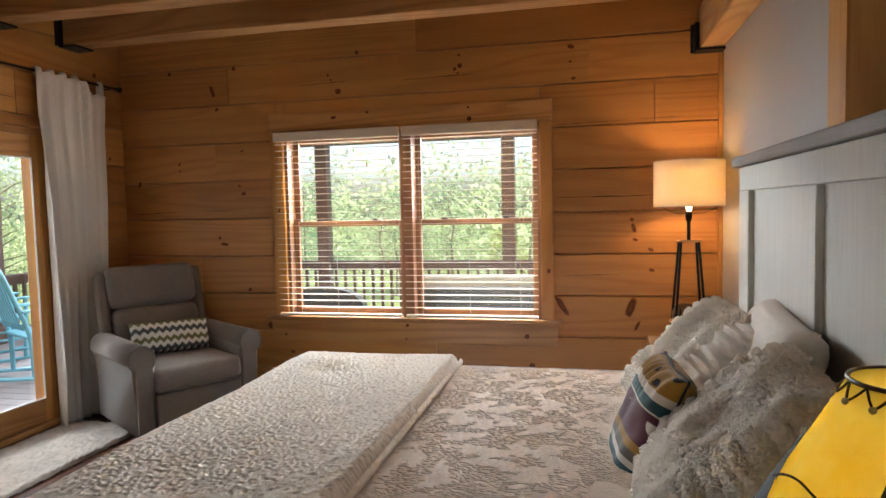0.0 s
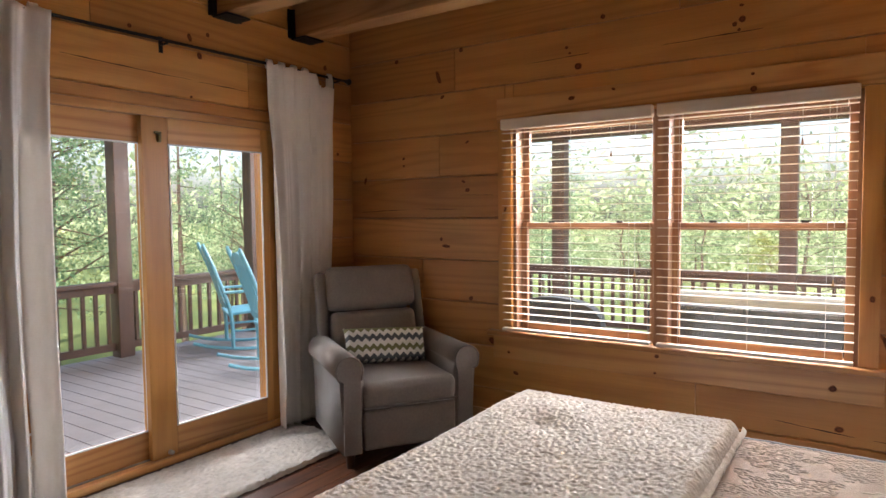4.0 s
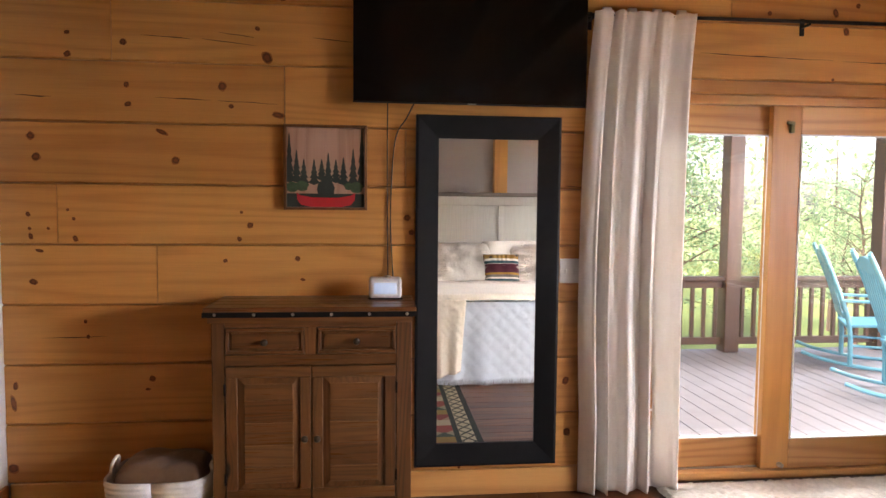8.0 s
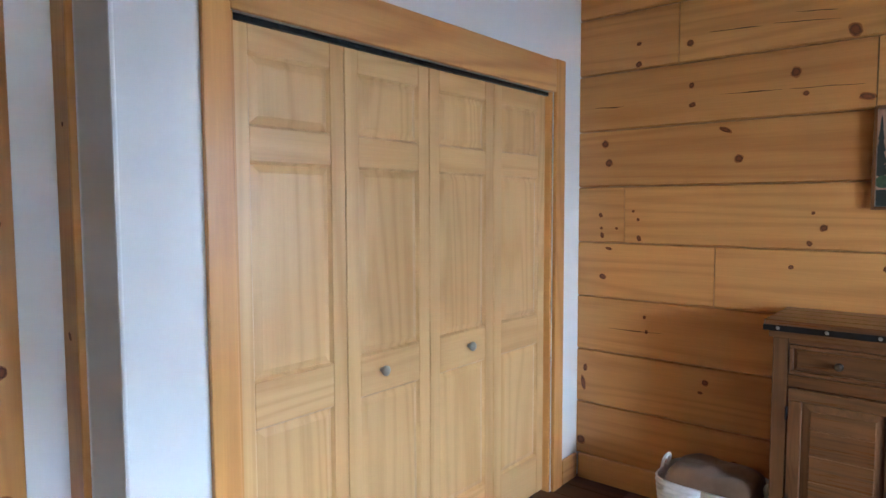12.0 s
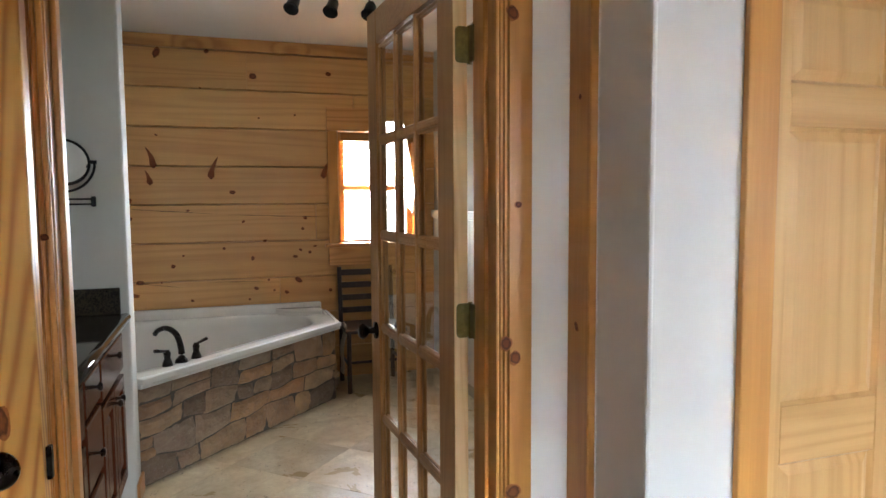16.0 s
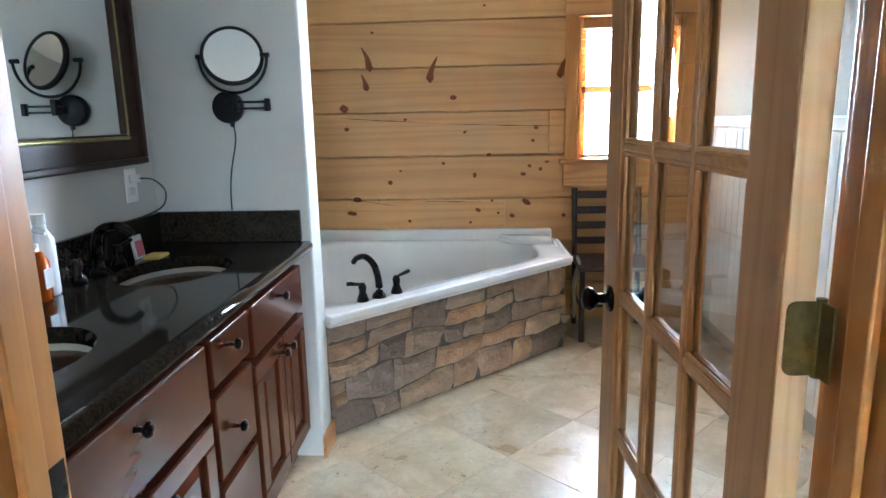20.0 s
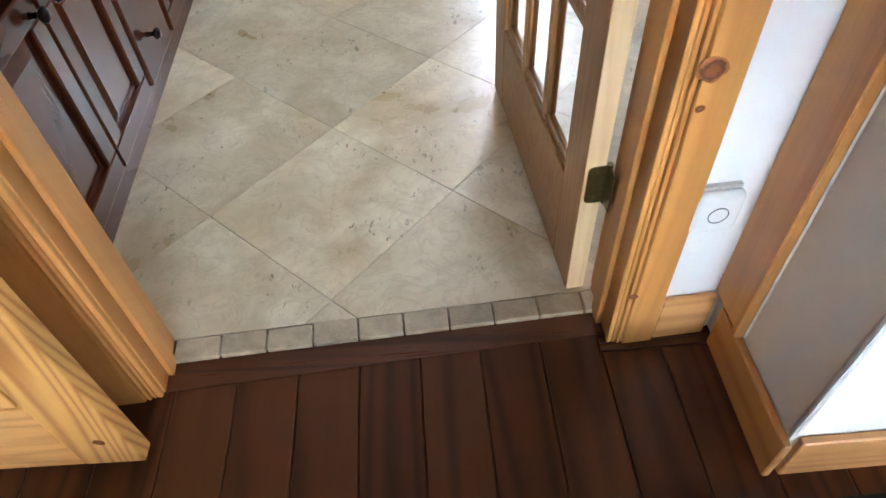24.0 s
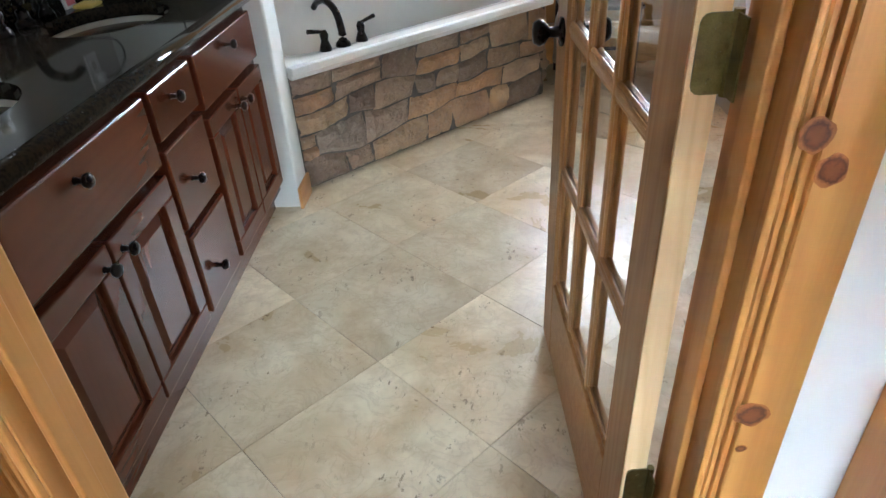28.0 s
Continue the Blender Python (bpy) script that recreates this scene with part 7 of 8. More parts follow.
part("card", bx(-0.004, 0.004, -0.030, 0.030, 0.0, 0.078, 0.001, 1, pose(0.02, 0, 0, 0, 8, 0)), white_plastic, sd)
part("pink_band", bx(-0.0065, -0.0045, -0.024, 0.020, 0.008, 0.060, 0.0005, 1, pose(0.02, 0, 0, 0, 8, 0)), pink_card, sd)
part("packet", bx(-0.060, 0.0, -0.045, 0.030, 0.0, 0.012, 0.004, 1), yellow_card, sd)

# the vanity stands a little askew to the bedroom, with the wall behind it
turn = Matrix.Translation((0.33, -1.95, 0)) @ Matrix.Rotation(radians(1.3), 4, "Z") @ Matrix.Translation((-0.33, 1.95, 0))
for ob in list(scene.objects):
    if ob.parent is None and ob.name.split(".")[0] in ("vanity", "countertop", "sink", "sink_faucet", "vanity_mirror", "wall_outlet", "soap_bottle", "lotion_bottle", "soap_packets", "wall_bath_east"):
        ob.matrix_basis = turn @ ob.matrix_basis

# ---------------- corner tub ----------------
tub = thing("bathtub", "white corner bathtub set in a stone-faced surround", "bathtub")
P0, P1 = Vector((0.030, -3.205)), Vector((-1.075, -4.335))
rim_out = [P0, P1, Vector((-1.055, -4.895)), Vector((BX - 0.004, -4.895)), Vector((BX - 0.004, -3.205))]
RZ = 0.545
# an oval-cornered basin inside the five-sided rim
cen = Vector((-0.12, -4.22))


def loop_at(scale_, z_, rnd):
    pts = []
    n_ = 60
    for i in range(n_):
        a = 2 * math.pi * i / n_
        d = Vector((math.cos(a), math.sin(a)))
        best = 9.0
        for p, q in zip(rim_out, rim_out[1:] + rim_out[:1]):
            e = q - p
            den = d.x * e.y - d.y * e.x
            if abs(den) < 1e-9:
                continue
            w = p - cen
            t_ = (w.x * e.y - w.y * e.x) / den
            s_ = (w.x * d.y - w.y * d.x) / den
            if t_ > 0 and -0.001 <= s_ <= 1.001:
                best = min(best, t_)
        pts.append(best)
    sm_ = pts
    for _ in range(rnd):
        sm_ = [(sm_[i - 1] + 2 * sm_[i] + sm_[(i + 1) % n_]) / 4 for i in range(n_)]
    return [Vector((cen.x + math.cos(2 * math.pi * i / n_) * sm_[i] * scale_, cen.y + math.sin(2 * math.pi * i / n_) * sm_[i] * scale_, z_)) for i in range(n_)]


bm = bmesh.new()
loops = [loop_at(1.0, RZ - 0.035, 0), loop_at(1.0, RZ, 0), loop_at(0.985, RZ + 0.008, 0), loop_at(0.90, RZ + 0.010, 0), loop_at(0.835, RZ + 0.008, 1), loop_at(0.815, RZ - 0.006, 2), loop_at(0.800, RZ - 0.05, 2), loop_at(0.75, 0.34, 4), loop_at(0.66, 0.18, 8), loop_at(0.48, 0.14, 14)]
vl = [[bm.verts.new(p) for p in lp_] for lp_ in loops]
for a, b in zip(vl, vl[1:]):
    for i in range(60):
        bm.faces.new((a[i], a[(i + 1) % 60], b[(i + 1) % 60], b[i]))
bm.faces.new(vl[-1])
part("basin", bm, acrylic, tub, "", True)
# raised back ledge with its shoulder
lg = bx(-1.02, BX - 0.004, -4.897, -4.835, RZ - 0.01, 0.622, 0.014, 3)
part("back_ledge", lg, acrylic, tub, "", True)
lg = prism([(-1.045, -4.895), (-0.62, -4.895), (-0.66, -4.80), (-0.80, -4.74), (-0.98, -4.62), (-1.035, -4.60)], "z", RZ, 0.590)
bmesh.ops.bevel(lg, geom=[e for e in lg.edges if e.verts[0].co.z > 0.58 and e.verts[1].co.z > 0.58], offset=0.035, segments=4, affect="EDGES")
part("corner_shoulder", lg, acrylic, tub, "", True)
lg = bx(BX - 0.065, BX - 0.004, -4.83, -3.21, RZ - 0.01, 0.622, 0.014, 3)
part("side_ledge", lg, acrylic, tub, "", True)
# stepped white moulding along the front edge
fd = (P1 - P0)
L = fd.length
fa = math.degrees(math.atan2(fd.y, fd.x))
outward = Matrix.Diagonal((1, -1, 1, 1))
fm = pose(P0.x, P0.y, 0, 0, 0, fa) @ outward
for z0_, z1_, off in ((0.500, 0.522, 0.000), (0.522, RZ + 0.008, 0.016)):
    part("front_moulding", bx(0.0, L + 0.01, -0.03, off, z0_, z1_, 0.006, 2, fm), white_trim, tub)
sidev = Vector((-1.055, -4.895)) - P1
sa_ = math.degrees(math.atan2(sidev.y, sidev.x))
smm = pose(P1.x, P1.y, 0, 0, 0, sa_) @ outward
part("side_moulding", bx(0.0, sidev.length - 0.01, -0.03, 0.012, 0.500, RZ + 0.006, 0.008, 2, smm), white_trim, tub)
part("surround_core", prism([(0.14, -3.21), (-1.00, -4.38), (-0.98, -4.89), (0.58, -4.89), (0.58, -3.21)], "z", 0.012, 0.13), mortar, tub)
part("surround_front", bx(0.0, L, -0.09, -0.036, 0.013, 0.502, 0, 1, fm), mortar, tub)
part("surround_side", bx(0.0, sidev.length - 0.01, -0.09, -0.036, 0.013, 0.502, 0, 1, smm), mortar, tub)
part("jets", lathe([(0.030, 0), (0.030, 0.006), (0.012, 0.008), (0.001, 0.006)], 20, pose(-0.30, -4.834, 0.585, 90, 0, 0)), acrylic, tub)
for dx in (-0.10, 0.10):
    part("jets", lathe([(0.026, 0), (0.026, 0.004), (0.010, 0.005), (0.001, 0.004)], 20, pose(-0.30 + dx, -4.834, 0.585, 90, 0, 0)), acrylic, tub)


# stones of the surround: uneven courses, proud of the mortar
def stone_face(m, length, seed, z_top):
    r_ = random.Random(seed)
    z_ = 0.014
    rows_ = [0.128, 0.115, 0.092, 0.155]
    levels = [0.014]
    for rh in rows_:
        levels.append(min(levels[-1] + rh, z_top))

    def bed_line(n_, u_):
        """The wandering joint under course n_."""
        if n_ == 0 or n_ == len(rows_):
            return levels[n_]
        return levels[n_] + 0.042 * noise.noise((u_ * 4.4 + 9.1 * n_ + seed, 1.5 * n_, 0.0))

    for row_n, rh in enumerate(rows_):
        u = -r_.uniform(0.0, 0.08)
        while u < length:
            w = r_.uniform(0.13, 0.34)
            a, b = max(0.004, u), min(length - 0.004, u + w)
            u += w
            if b - a < 0.03:
                continue
            slant = r_.uniform(-0.030, 0.030) if b < length - 0.01 and a > 0.01 else 0.0
            split = r_.random() < (0.45 if rh > 0.14 else 0.14)
            mid = r_.uniform(0.42, 0.60)
            for f0, f1 in (((0.0, mid), (mid, 1.0)) if split else ((0.0, 1.0),)):
                bm = bmesh.new()
                g = 0.0036
                dep = r_.uniform(0.012, 0.038)
                nu, nv = 9, 6
                def at(i, j, lift):
                    uu_ = a + g + (b - a - 2 * g) * i / nu
                    lo_, hi_ = bed_line(row_n, uu_), bed_line(row_n + 1, uu_)
                    c0, c1 = lo_ + (hi_ - lo_) * f0 + g, lo_ + (hi_ - lo_) * f1 - g
                    vv_ = c0 + (c1 - c0) * j / nv
                    e = min(i, nu - i, j, nv - j)
                    wob = 0.014 * noise.noise((uu_ * 13 + seed, vv_ * 16, 2.0)) + 0.009 * noise.noise((uu_ * 37 + seed, vv_ * 43, 6.0))
                    side = slant * (j / nv - 0.5) + (0.006 * noise.noise((uu_ * 11, vv_ * 11, seed)) if e == 0 else 0)
                    return m @ Vector((min(max(uu_ + side, 0.004), length - 0.004), -0.036 + dep * (0.05 if e == 0 else 0.80 if e == 1 else 1.0) + wob, vv_))
                grid_ = [[bm.verts.new(at(i, j, True)) for j in range(nv + 1)] for i in range(nu + 1)]
                for i in range(nu):
                    for j in range(nv):
                        bm.faces.new((grid_[i][j], grid_[i + 1][j], grid_[i + 1][j + 1], grid_[i][j + 1]))
                rim = [grid_[i][0] for i in range(nu + 1)] + [grid_[nu][j] for j in range(1, nv + 1)] + [grid_[i][nv] for i in range(nu - 1, -1, -1)] + [grid_[0][j] for j in range(nv - 1, 0, -1)]
                inv = m.inverted()
                back = []
                for vtx in rim:
                    q = inv @ vtx.co
                    back.append(bm.verts.new(m @ Vector((q.x, -0.0365, q.z))))
                for i in range(len(rim)):
                    j = (i + 1) % len(rim)
                    bm.faces.new((rim[i], rim[j], back[j], back[i]))
                part("stone", bm, stone_mat, tub)


stone_face(fm, L, 3, 0.500)
stone_face(smm, sidev.length - 0.012, 9, 0.500)

tfc = thing("tub_faucet", "oil-rubbed bronze arched tub filler with two lever handles", "faucet", (-0.129, -3.490, RZ + 0.010), fa)
sp_ = tube([(0, 0.0, 0.0), (0, 0.0, 0.07), (0.0, -0.030, 0.140), (0.0, -0.095, 0.168), (0.0, -0.160, 0.155), (0.0, -0.195, 0.128)], lambda t: 0.017 - 0.004 * t, 12)
bmesh.ops.transform(sp_, matrix=pose(0, 0, 0, 0, 0, 180), verts=sp_.verts)
part("spout", sp_, bronze, tfc, "", True)
part("spout_base", lathe([(0.034, 0), (0.030, 0.014), (0.020, 0.024)], 20), bronze, tfc, "", True)
for s, tw in ((-0.088, 200), (0.098, 20)):
    part("handle_base", lathe([(0.028, 0), (0.025, 0.012), (0.015, 0.04), (0.019, 0.065), (0.010, 0.082)], 18, Matrix.Translation((s, 0, 0))), bronze, tfc, "", True)
    part("lever", tube([(s, 0, 0.074), (s + 0.025 * math.copysign(1, s), 0.0, 0.080), (s + 0.075 * math.copysign(1, s), 0.0, 0.090)], lambda t: 0.006 + 0.004 * t, 8), bronze, tfc, "", True)

# ladder-back chair beside the tub
lc = thing("ladder_chair", "dark slatted wooden chair with a towel hung on it", "chair", (-1.36, -4.62, 0.012))
for s in (-1, 1):
    part("back_post", tube([(0.20 * s, -0.16, 0.0), (0.20 * s, -0.17, 0.44), (0.20 * s, -0.22, 0.87)], 0.017, 8), chair_dark, lc)
    part("front_leg", cyl((0.20 * s, 0.19, 0.0), (0.20 * s, 0.19, 0.43), 0.018, 0.016, 10), chair_dark, lc)
    part("side_rail", cyl((0.20 * s, -0.165, 0.20), (0.20 * s, 0.19, 0.20), 0.010, seg=8), chair_dark, lc)
part("seat", bx(-0.225, 0.225, -0.20, 0.22, 0.43, 0.455, 0.008, 2), chair_dark, lc)
for i in range(4):
    z_ = 0.52 + i * 0.095
    part("back_slat", bx(-0.195, 0.195, -0.185 - 0.012 * i, -0.170 - 0.012 * i, z_, z_ + 0.045, 0.004, 1), chair_dark, lc)
part("front_stretcher", cyl((-0.20, 0.19, 0.22), (0.20, 0.19, 0.22), 0.010, seg=8), chair_dark, lc)
tw_ = obj("towel", sheet(10, 24, lambda u, v: Vector((-1.125 - 0.02 * math.sin(v * 9) * 0.4 - 0.03 * (1 - v), -4.50 - 0.10 * u + 0.01 * math.sin(v * 14), 0.50 - 0.36 * v))), towel_cloth, None, "", True)
tw_.modifiers.new("solidify", "SOLIDIFY").thickness = 0.012
tagged(tw_, "tan bath towel hanging beside the tub", "towel")

# bathroom window
win2 = setting("window_2", "small pine bathroom window with closed bright slat blind", "window")
a, b, c, d = BWIN
CB = BY + 0.022
part("casing", bx(a - 0.085, b + 0.085, BY + 0.001, CB, d + 0.005, d + 0.18, 0.004), trim_x, win2)
part("casing", bx(a - 0.080, a - 0.006, BY + 0.001, CB, c, d + 0.004, 0.004), pine_z, win2)
part("casing", bx(b + 0.006, b + 0.080, BY + 0.001, CB, c, d + 0.004, 0.004), pine_z, win2)
part("window_sill", bx(a - 0.11, b + 0.11, BY - 0.05, BY + 0.05, c - 0.028, c - 0.001, 0.006), trim_x, win2)
part("apron", bx(a - 0.085, b + 0.085, BY + 0.001, CB, c - 0.17, c - 0.029, 0.004), trim_x, win2)
for xa in (a + 0.001, b - 0.019):
    part("jamb", bx(xa, xa + 0.018, BY - 0.15, BY + 0.003, c, d), pine_z, win2)
part("sash", bx(a + 0.02, b - 0.02, BY - 0.11, BY - 0.08, (c + d) / 2 - 0.018, (c + d) / 2 + 0.018, 0.003, 1), trim_x, win2)
for xa in (a + 0.02, b - 0.06):
    part("sash", bx(xa, xa + 0.04, BY - 0.1095, BY - 0.08, c, d, 0.003, 1), pine_z, win2)
p = part("pane", bx(a + 0.061, b - 0.061, BY - 0.097, BY - 0.093, c + 0.001, d - 0.001), glass, win2)
p.visible_shadow = False
slat_blind(win2, a + 0.022, b - 0.022, c + 0.003, d - 0.002, BY - 0.002, -1, 0.0405, pine_x, 3)

# track light on the ceiling
tk = thing("track_light", "white ceiling track with black spotlights, switched off", "spotlight", (-1.02, -3.58, BCEIL))
part("track", bx(-0.62, 0.62, -0.022, 0.022, -0.026, -0.001, 0.004), white_plastic, tk)
for sx in (-0.36, -0.15, 0.06, 0.27):
    hd = lathe([(0.014, 0.06), (0.030, 0.03), (0.034, -0.04), (0.042, -0.05), (0.036, -0.046), (0.001, -0.02)], 20, pose(sx, 0.01, -0.105, 38, 0, -30))
    sp2 = part("spot_head", hd, black_iron, tk, "", True)
    part("stem", cyl((sx, 0, -0.026), (sx, 0.0, -0.085), 0.006, seg=8), black_iron, sp2)
    part("yoke", bx(sx - 0.012, sx + 0.012, -0.012, 0.012, -0.045, -0.026, 0.003, 1), black_iron, sp2)


# ---------------- knots in the pine ----------------
KNOT = []


def knots(owner, axis, plane, inward, rows, size=0.56):
    """Knots laid in a board's face: place along it, height, width, height of the knot."""
    while len(KNOT) < 6:
        k_ = len(KNOT)
        bm = lathe([(1.0, 0.0), (0.93, 0.35), (0.001, 0.55)], 22)
        for vert in bm.verts:
            a_ = math.atan2(vert.co.y, vert.co.x)
            f_ = 1.0 + 0.30 * noise.noise((math.cos(a_) * 1.3 + k_ * 4.7, math.sin(a_) * 1.3, k_ * 2.2))
            vert.co.x *= f_
            vert.co.y *= f_
        me_ = bpy.data.meshes.new("knot")
        bmesh.ops.recalc_face_normals(bm, faces=bm.faces)
        bm.to_mesh(me_)
        bm.free()
        me_.materials.append(knot_mat)
        KNOT.append(me_)
    rk_ = random.Random(len(rows))
    for n_, (u, z, w, h) in enumerate(rows):
        o = new("knot", KNOT[(n_ * 5 + len(rows)) % 6])
        o.parent = owner
        rot = {"x": (90 if inward < 0 else -90, 0, 0), "y": (0, 90 if inward > 0 else -90, 0)}[axis]
        at = (u, plane, z) if axis == "x" else (plane, u, z)
        m = pose(*at, *rot)
        o.matrix_basis = m @ pose(0, 0, 0, 0, 0, rk_.uniform(-35, 35)) @ Matrix.Diagonal((*((w * size, h * size) if axis == "x" else (h * size, w * size)), 0.0012, 1))
    return owner


# west wall
knots(west, "y", WX, 1, [(-0.904, 1.622, 0.036, 0.036), (-0.925, 1.715, 0.034, 0.030), (-0.300, 1.614, 0.034, 0.032), (-0.36, 1.742, 0.05, 0.020), (0.112, 2.09, 0.040, 0.052), (0.07, 2.22, 0.022, 0.018), (-0.76, 2.08, 0.030, 0.026), (-0.76, 2.175, 0.024, 0.015), (-0.62, 2.39, 0.036, 0.028), (0.20, 2.37, 0.060, 0.028), (-0.52, 2.14, 0.028, 0.026), (-0.51, 1.952, 0.022, 0.026), (-0.505, 1.865, 0.030, 0.022), (-0.09, 1.955, 0.036, 0.036), (-0.05, 1.865, 0.022, 0.018)])
knots(west, "y", WX, 1, [(-0.945, 1.365, 0.018, 0.024), (-0.94, 1.30, 0.016, 0.012), (-0.935, 1.265, 0.018, 0.028), (-0.86, 1.30, 0.014, 0.012), (-0.775, 1.385, 0.014, 0.012), (-0.75, 1.345, 0.016, 0.014), (-0.745, 1.255, 0.020, 0.030), (-0.01, 1.38, 0.014, 0.012), (0.03, 1.32, 0.028, 0.024), (-0.02, 1.255, 0.018, 0.024), (-0.93, 1.058, 0.034, 0.024), (-0.90, 1.200, 0.034, 0.014), (-0.085, 1.155, 0.020, 0.018), (0.245, 1.165, 0.024, 0.020), (0.27, 1.065, 0.022, 0.012)])
knots(west, "y", WX, 1, [(-0.71, 0.875, 0.014, 0.018), (-0.70, 0.805, 0.014, 0.020), (-0.42, 0.605, 0.028, 0.024), (-0.44, 0.555, 0.022, 0.012), (-1.02, 0.58, 0.020, 0.036), (-1.03, 0.50, 0.022, 0.070), (-1.04, 0.197, 0.044, 0.042), (-0.29, 0.255, 0.048, 0.034), (1.02, 0.135, 0.014, 0.012), (0.76, 1.36, 0.030, 0.028), (0.78, 1.29, 0.024, 0.026), (2.55, 2.385, 0.022, 0.022), (2.90, 2.40, 0.026, 0.045), (3.02, 2.44, 0.022, 0.026), (2.96, 2.31, 0.030, 0.034), (2.90, 2.07, 0.016, 0.014)])
knots(west, "y", WX, 1, [(3.97, 2.42, 0.030, 0.034), (3.99, 2.35, 0.020, 0.020), (4.08, 1.83, 0.022, 0.020), (1.55, 0.56, 0.030, 0.040), (1.56, 0.30, 0.034, 0.04), (0.16, 1.83, 0.055, 0.024), (1.60, 2.43, 0.03, 0.025)])
# north wall
knots(north, "x", NY, -1, [(-1.769, 2.243, 0.042, 0.036), (-1.84, 2.36, 0.020, 0.018), (-1.82, 2.325, 0.016, 0.012), (-2.702, 1.18, 0.060, 0.020), (-2.74, 1.225, 0.022, 0.022), (-0.439, 0.34, 0.036, 0.028), (-2.183, 0.385, 0.036, 0.022), (-0.15, 2.227, 0.030, 0.018), (-0.17, 2.335, 0.018, 0.014), (-0.165, 2.43, 0.040, 0.026), (-0.93, 2.34, 0.022, 0.022), (-0.895, 2.36, 0.030, 0.030), (-0.91, 2.31, 0.016, 0.014), (-0.90, 2.43, 0.022, 0.014), (-2.75, 2.30, 0.026, 0.090), (-2.72, 2.17, 0.030, 0.020)])
knots(north, "x", NY, -1, [(-2.51, 0.84, 0.032, 0.026), (-2.35, 0.575, 0.050, 0.040), (-2.53, 1.55, 0.034, 0.024), (-2.56, 1.605, 0.030, 0.014), (-3.05, 1.78, 0.022, 0.016), (-3.05, 1.73, 0.016, 0.016), (-2.53, 1.86, 0.030, 0.014), (-2.57, 2.455, 0.026, 0.030), (-3.10, 2.45, 0.030, 0.026), (-1.62, 2.50, 0.026, 0.026), (0.325, 1.115, 0.034, 0.020), (0.33, 0.985, 0.034, 0.020), (0.22, 1.255, 0.026, 0.060), (0.23, 1.18, 0.030, 0.018), (0.21, 1.31, 0.022, 0.022)])
knots(north, "x", NY, -1, [(0.20, 0.74, 0.044, 0.130), (-0.24, 0.75, 0.034, 0.140), (0.24, 0.62, 0.020, 0.060), (-1.98, 0.20, 0.020, 0.016), (-0.02, 0.305, 0.018, 0.014), (0.62, 2.34, 0.022, 0.018), (0.62, 2.40, 0.018, 0.014), (-3.40, 1.64, 0.02, 0.05)])
knots(win1, "x", CF, -1, [(-0.835, 2.002, 0.030, 0.028), (-0.84, 2.078, 0.018, 0.014), (-1.80, 2.06, 0.034, 0.022), (-1.55, 2.085, 0.022, 0.014), (-0.468, 0.54, 0.034, 0.026), (-1.30, 0.60, 0.022, 0.020), (-1.31, 0.505, 0.016, 0.012), (-2.24, 1.42, 0.016, 0.030), (-0.32, 0.98, 0.020, 0.030), (-2.22, 0.52, 0.018, 0.016)])
# bathroom log wall
knots(bath_n, "x", BY, 1, [(-0.567, 2.30, 0.064, 0.052), (-1.115, 2.345, 0.046, 0.036), (0.08, 2.43, 0.050, 0.090), (-0.25, 2.46, 0.04, 0.03), (-0.20, 2.20, 0.018, 0.014), (-0.60, 2.00, 0.020, 0.016), (-0.86, 2.03, 0.022, 0.018), (0.10, 1.86, 0.024, 0.016), (-0.40, 1.455, 0.050, 0.034)], 0.44)
knots(bath_n, "x", BY, 1, [(0.30, 1.40, 0.060, 0.060), (0.29, 1.27, 0.036, 0.030), (-0.09, 1.325, 0.030, 0.018), (-0.47, 1.24, 0.030, 0.020), (-0.92, 1.26, 0.036, 0.026), (-0.90, 1.18, 0.030, 0.026), (-0.62, 1.095, 0.032, 0.026), (-0.99, 1.045, 0.034, 0.018), (-0.05, 1.0, 0.020, 0.016), (0.02, 0.925, 0.036, 0.034), (-0.33, 1.045, 0.028, 0.024), (-0.53, 0.96, 0.028, 0.024), (-0.55, 0.74, 0.040, 0.030), (-0.77, 0.70, 0.040, 0.030)], 0.44)
knots(bath_n, "x", BY, 1, [(0.24, 0.815, 0.070, 0.040), (0.28, 0.725, 0.070, 0.034), (-0.10, 0.67, 0.030, 0.022), (-0.64, 0.80, 0.022, 0.018), (-0.86, 0.79, 0.070, 0.040), (-0.50, 0.66, 0.022, 0.02), (0.1, 0.81, 0.014, 0.014), (-0.68, 0.72, 0.020, 0.02), (-1.10, 0.70, 0.03, 0.03)], 0.44)
knots(bath_n, "x", BY, 1, [(-0.95, 1.0, 0.03, 0.028), (-0.88, 1.02, 0.034, 0.024), (-0.84, 0.97, 0.040, 0.028), (-0.53, 0.97, 0.03, 0.028)], 0.44)
# door casings, corner strip and the open door


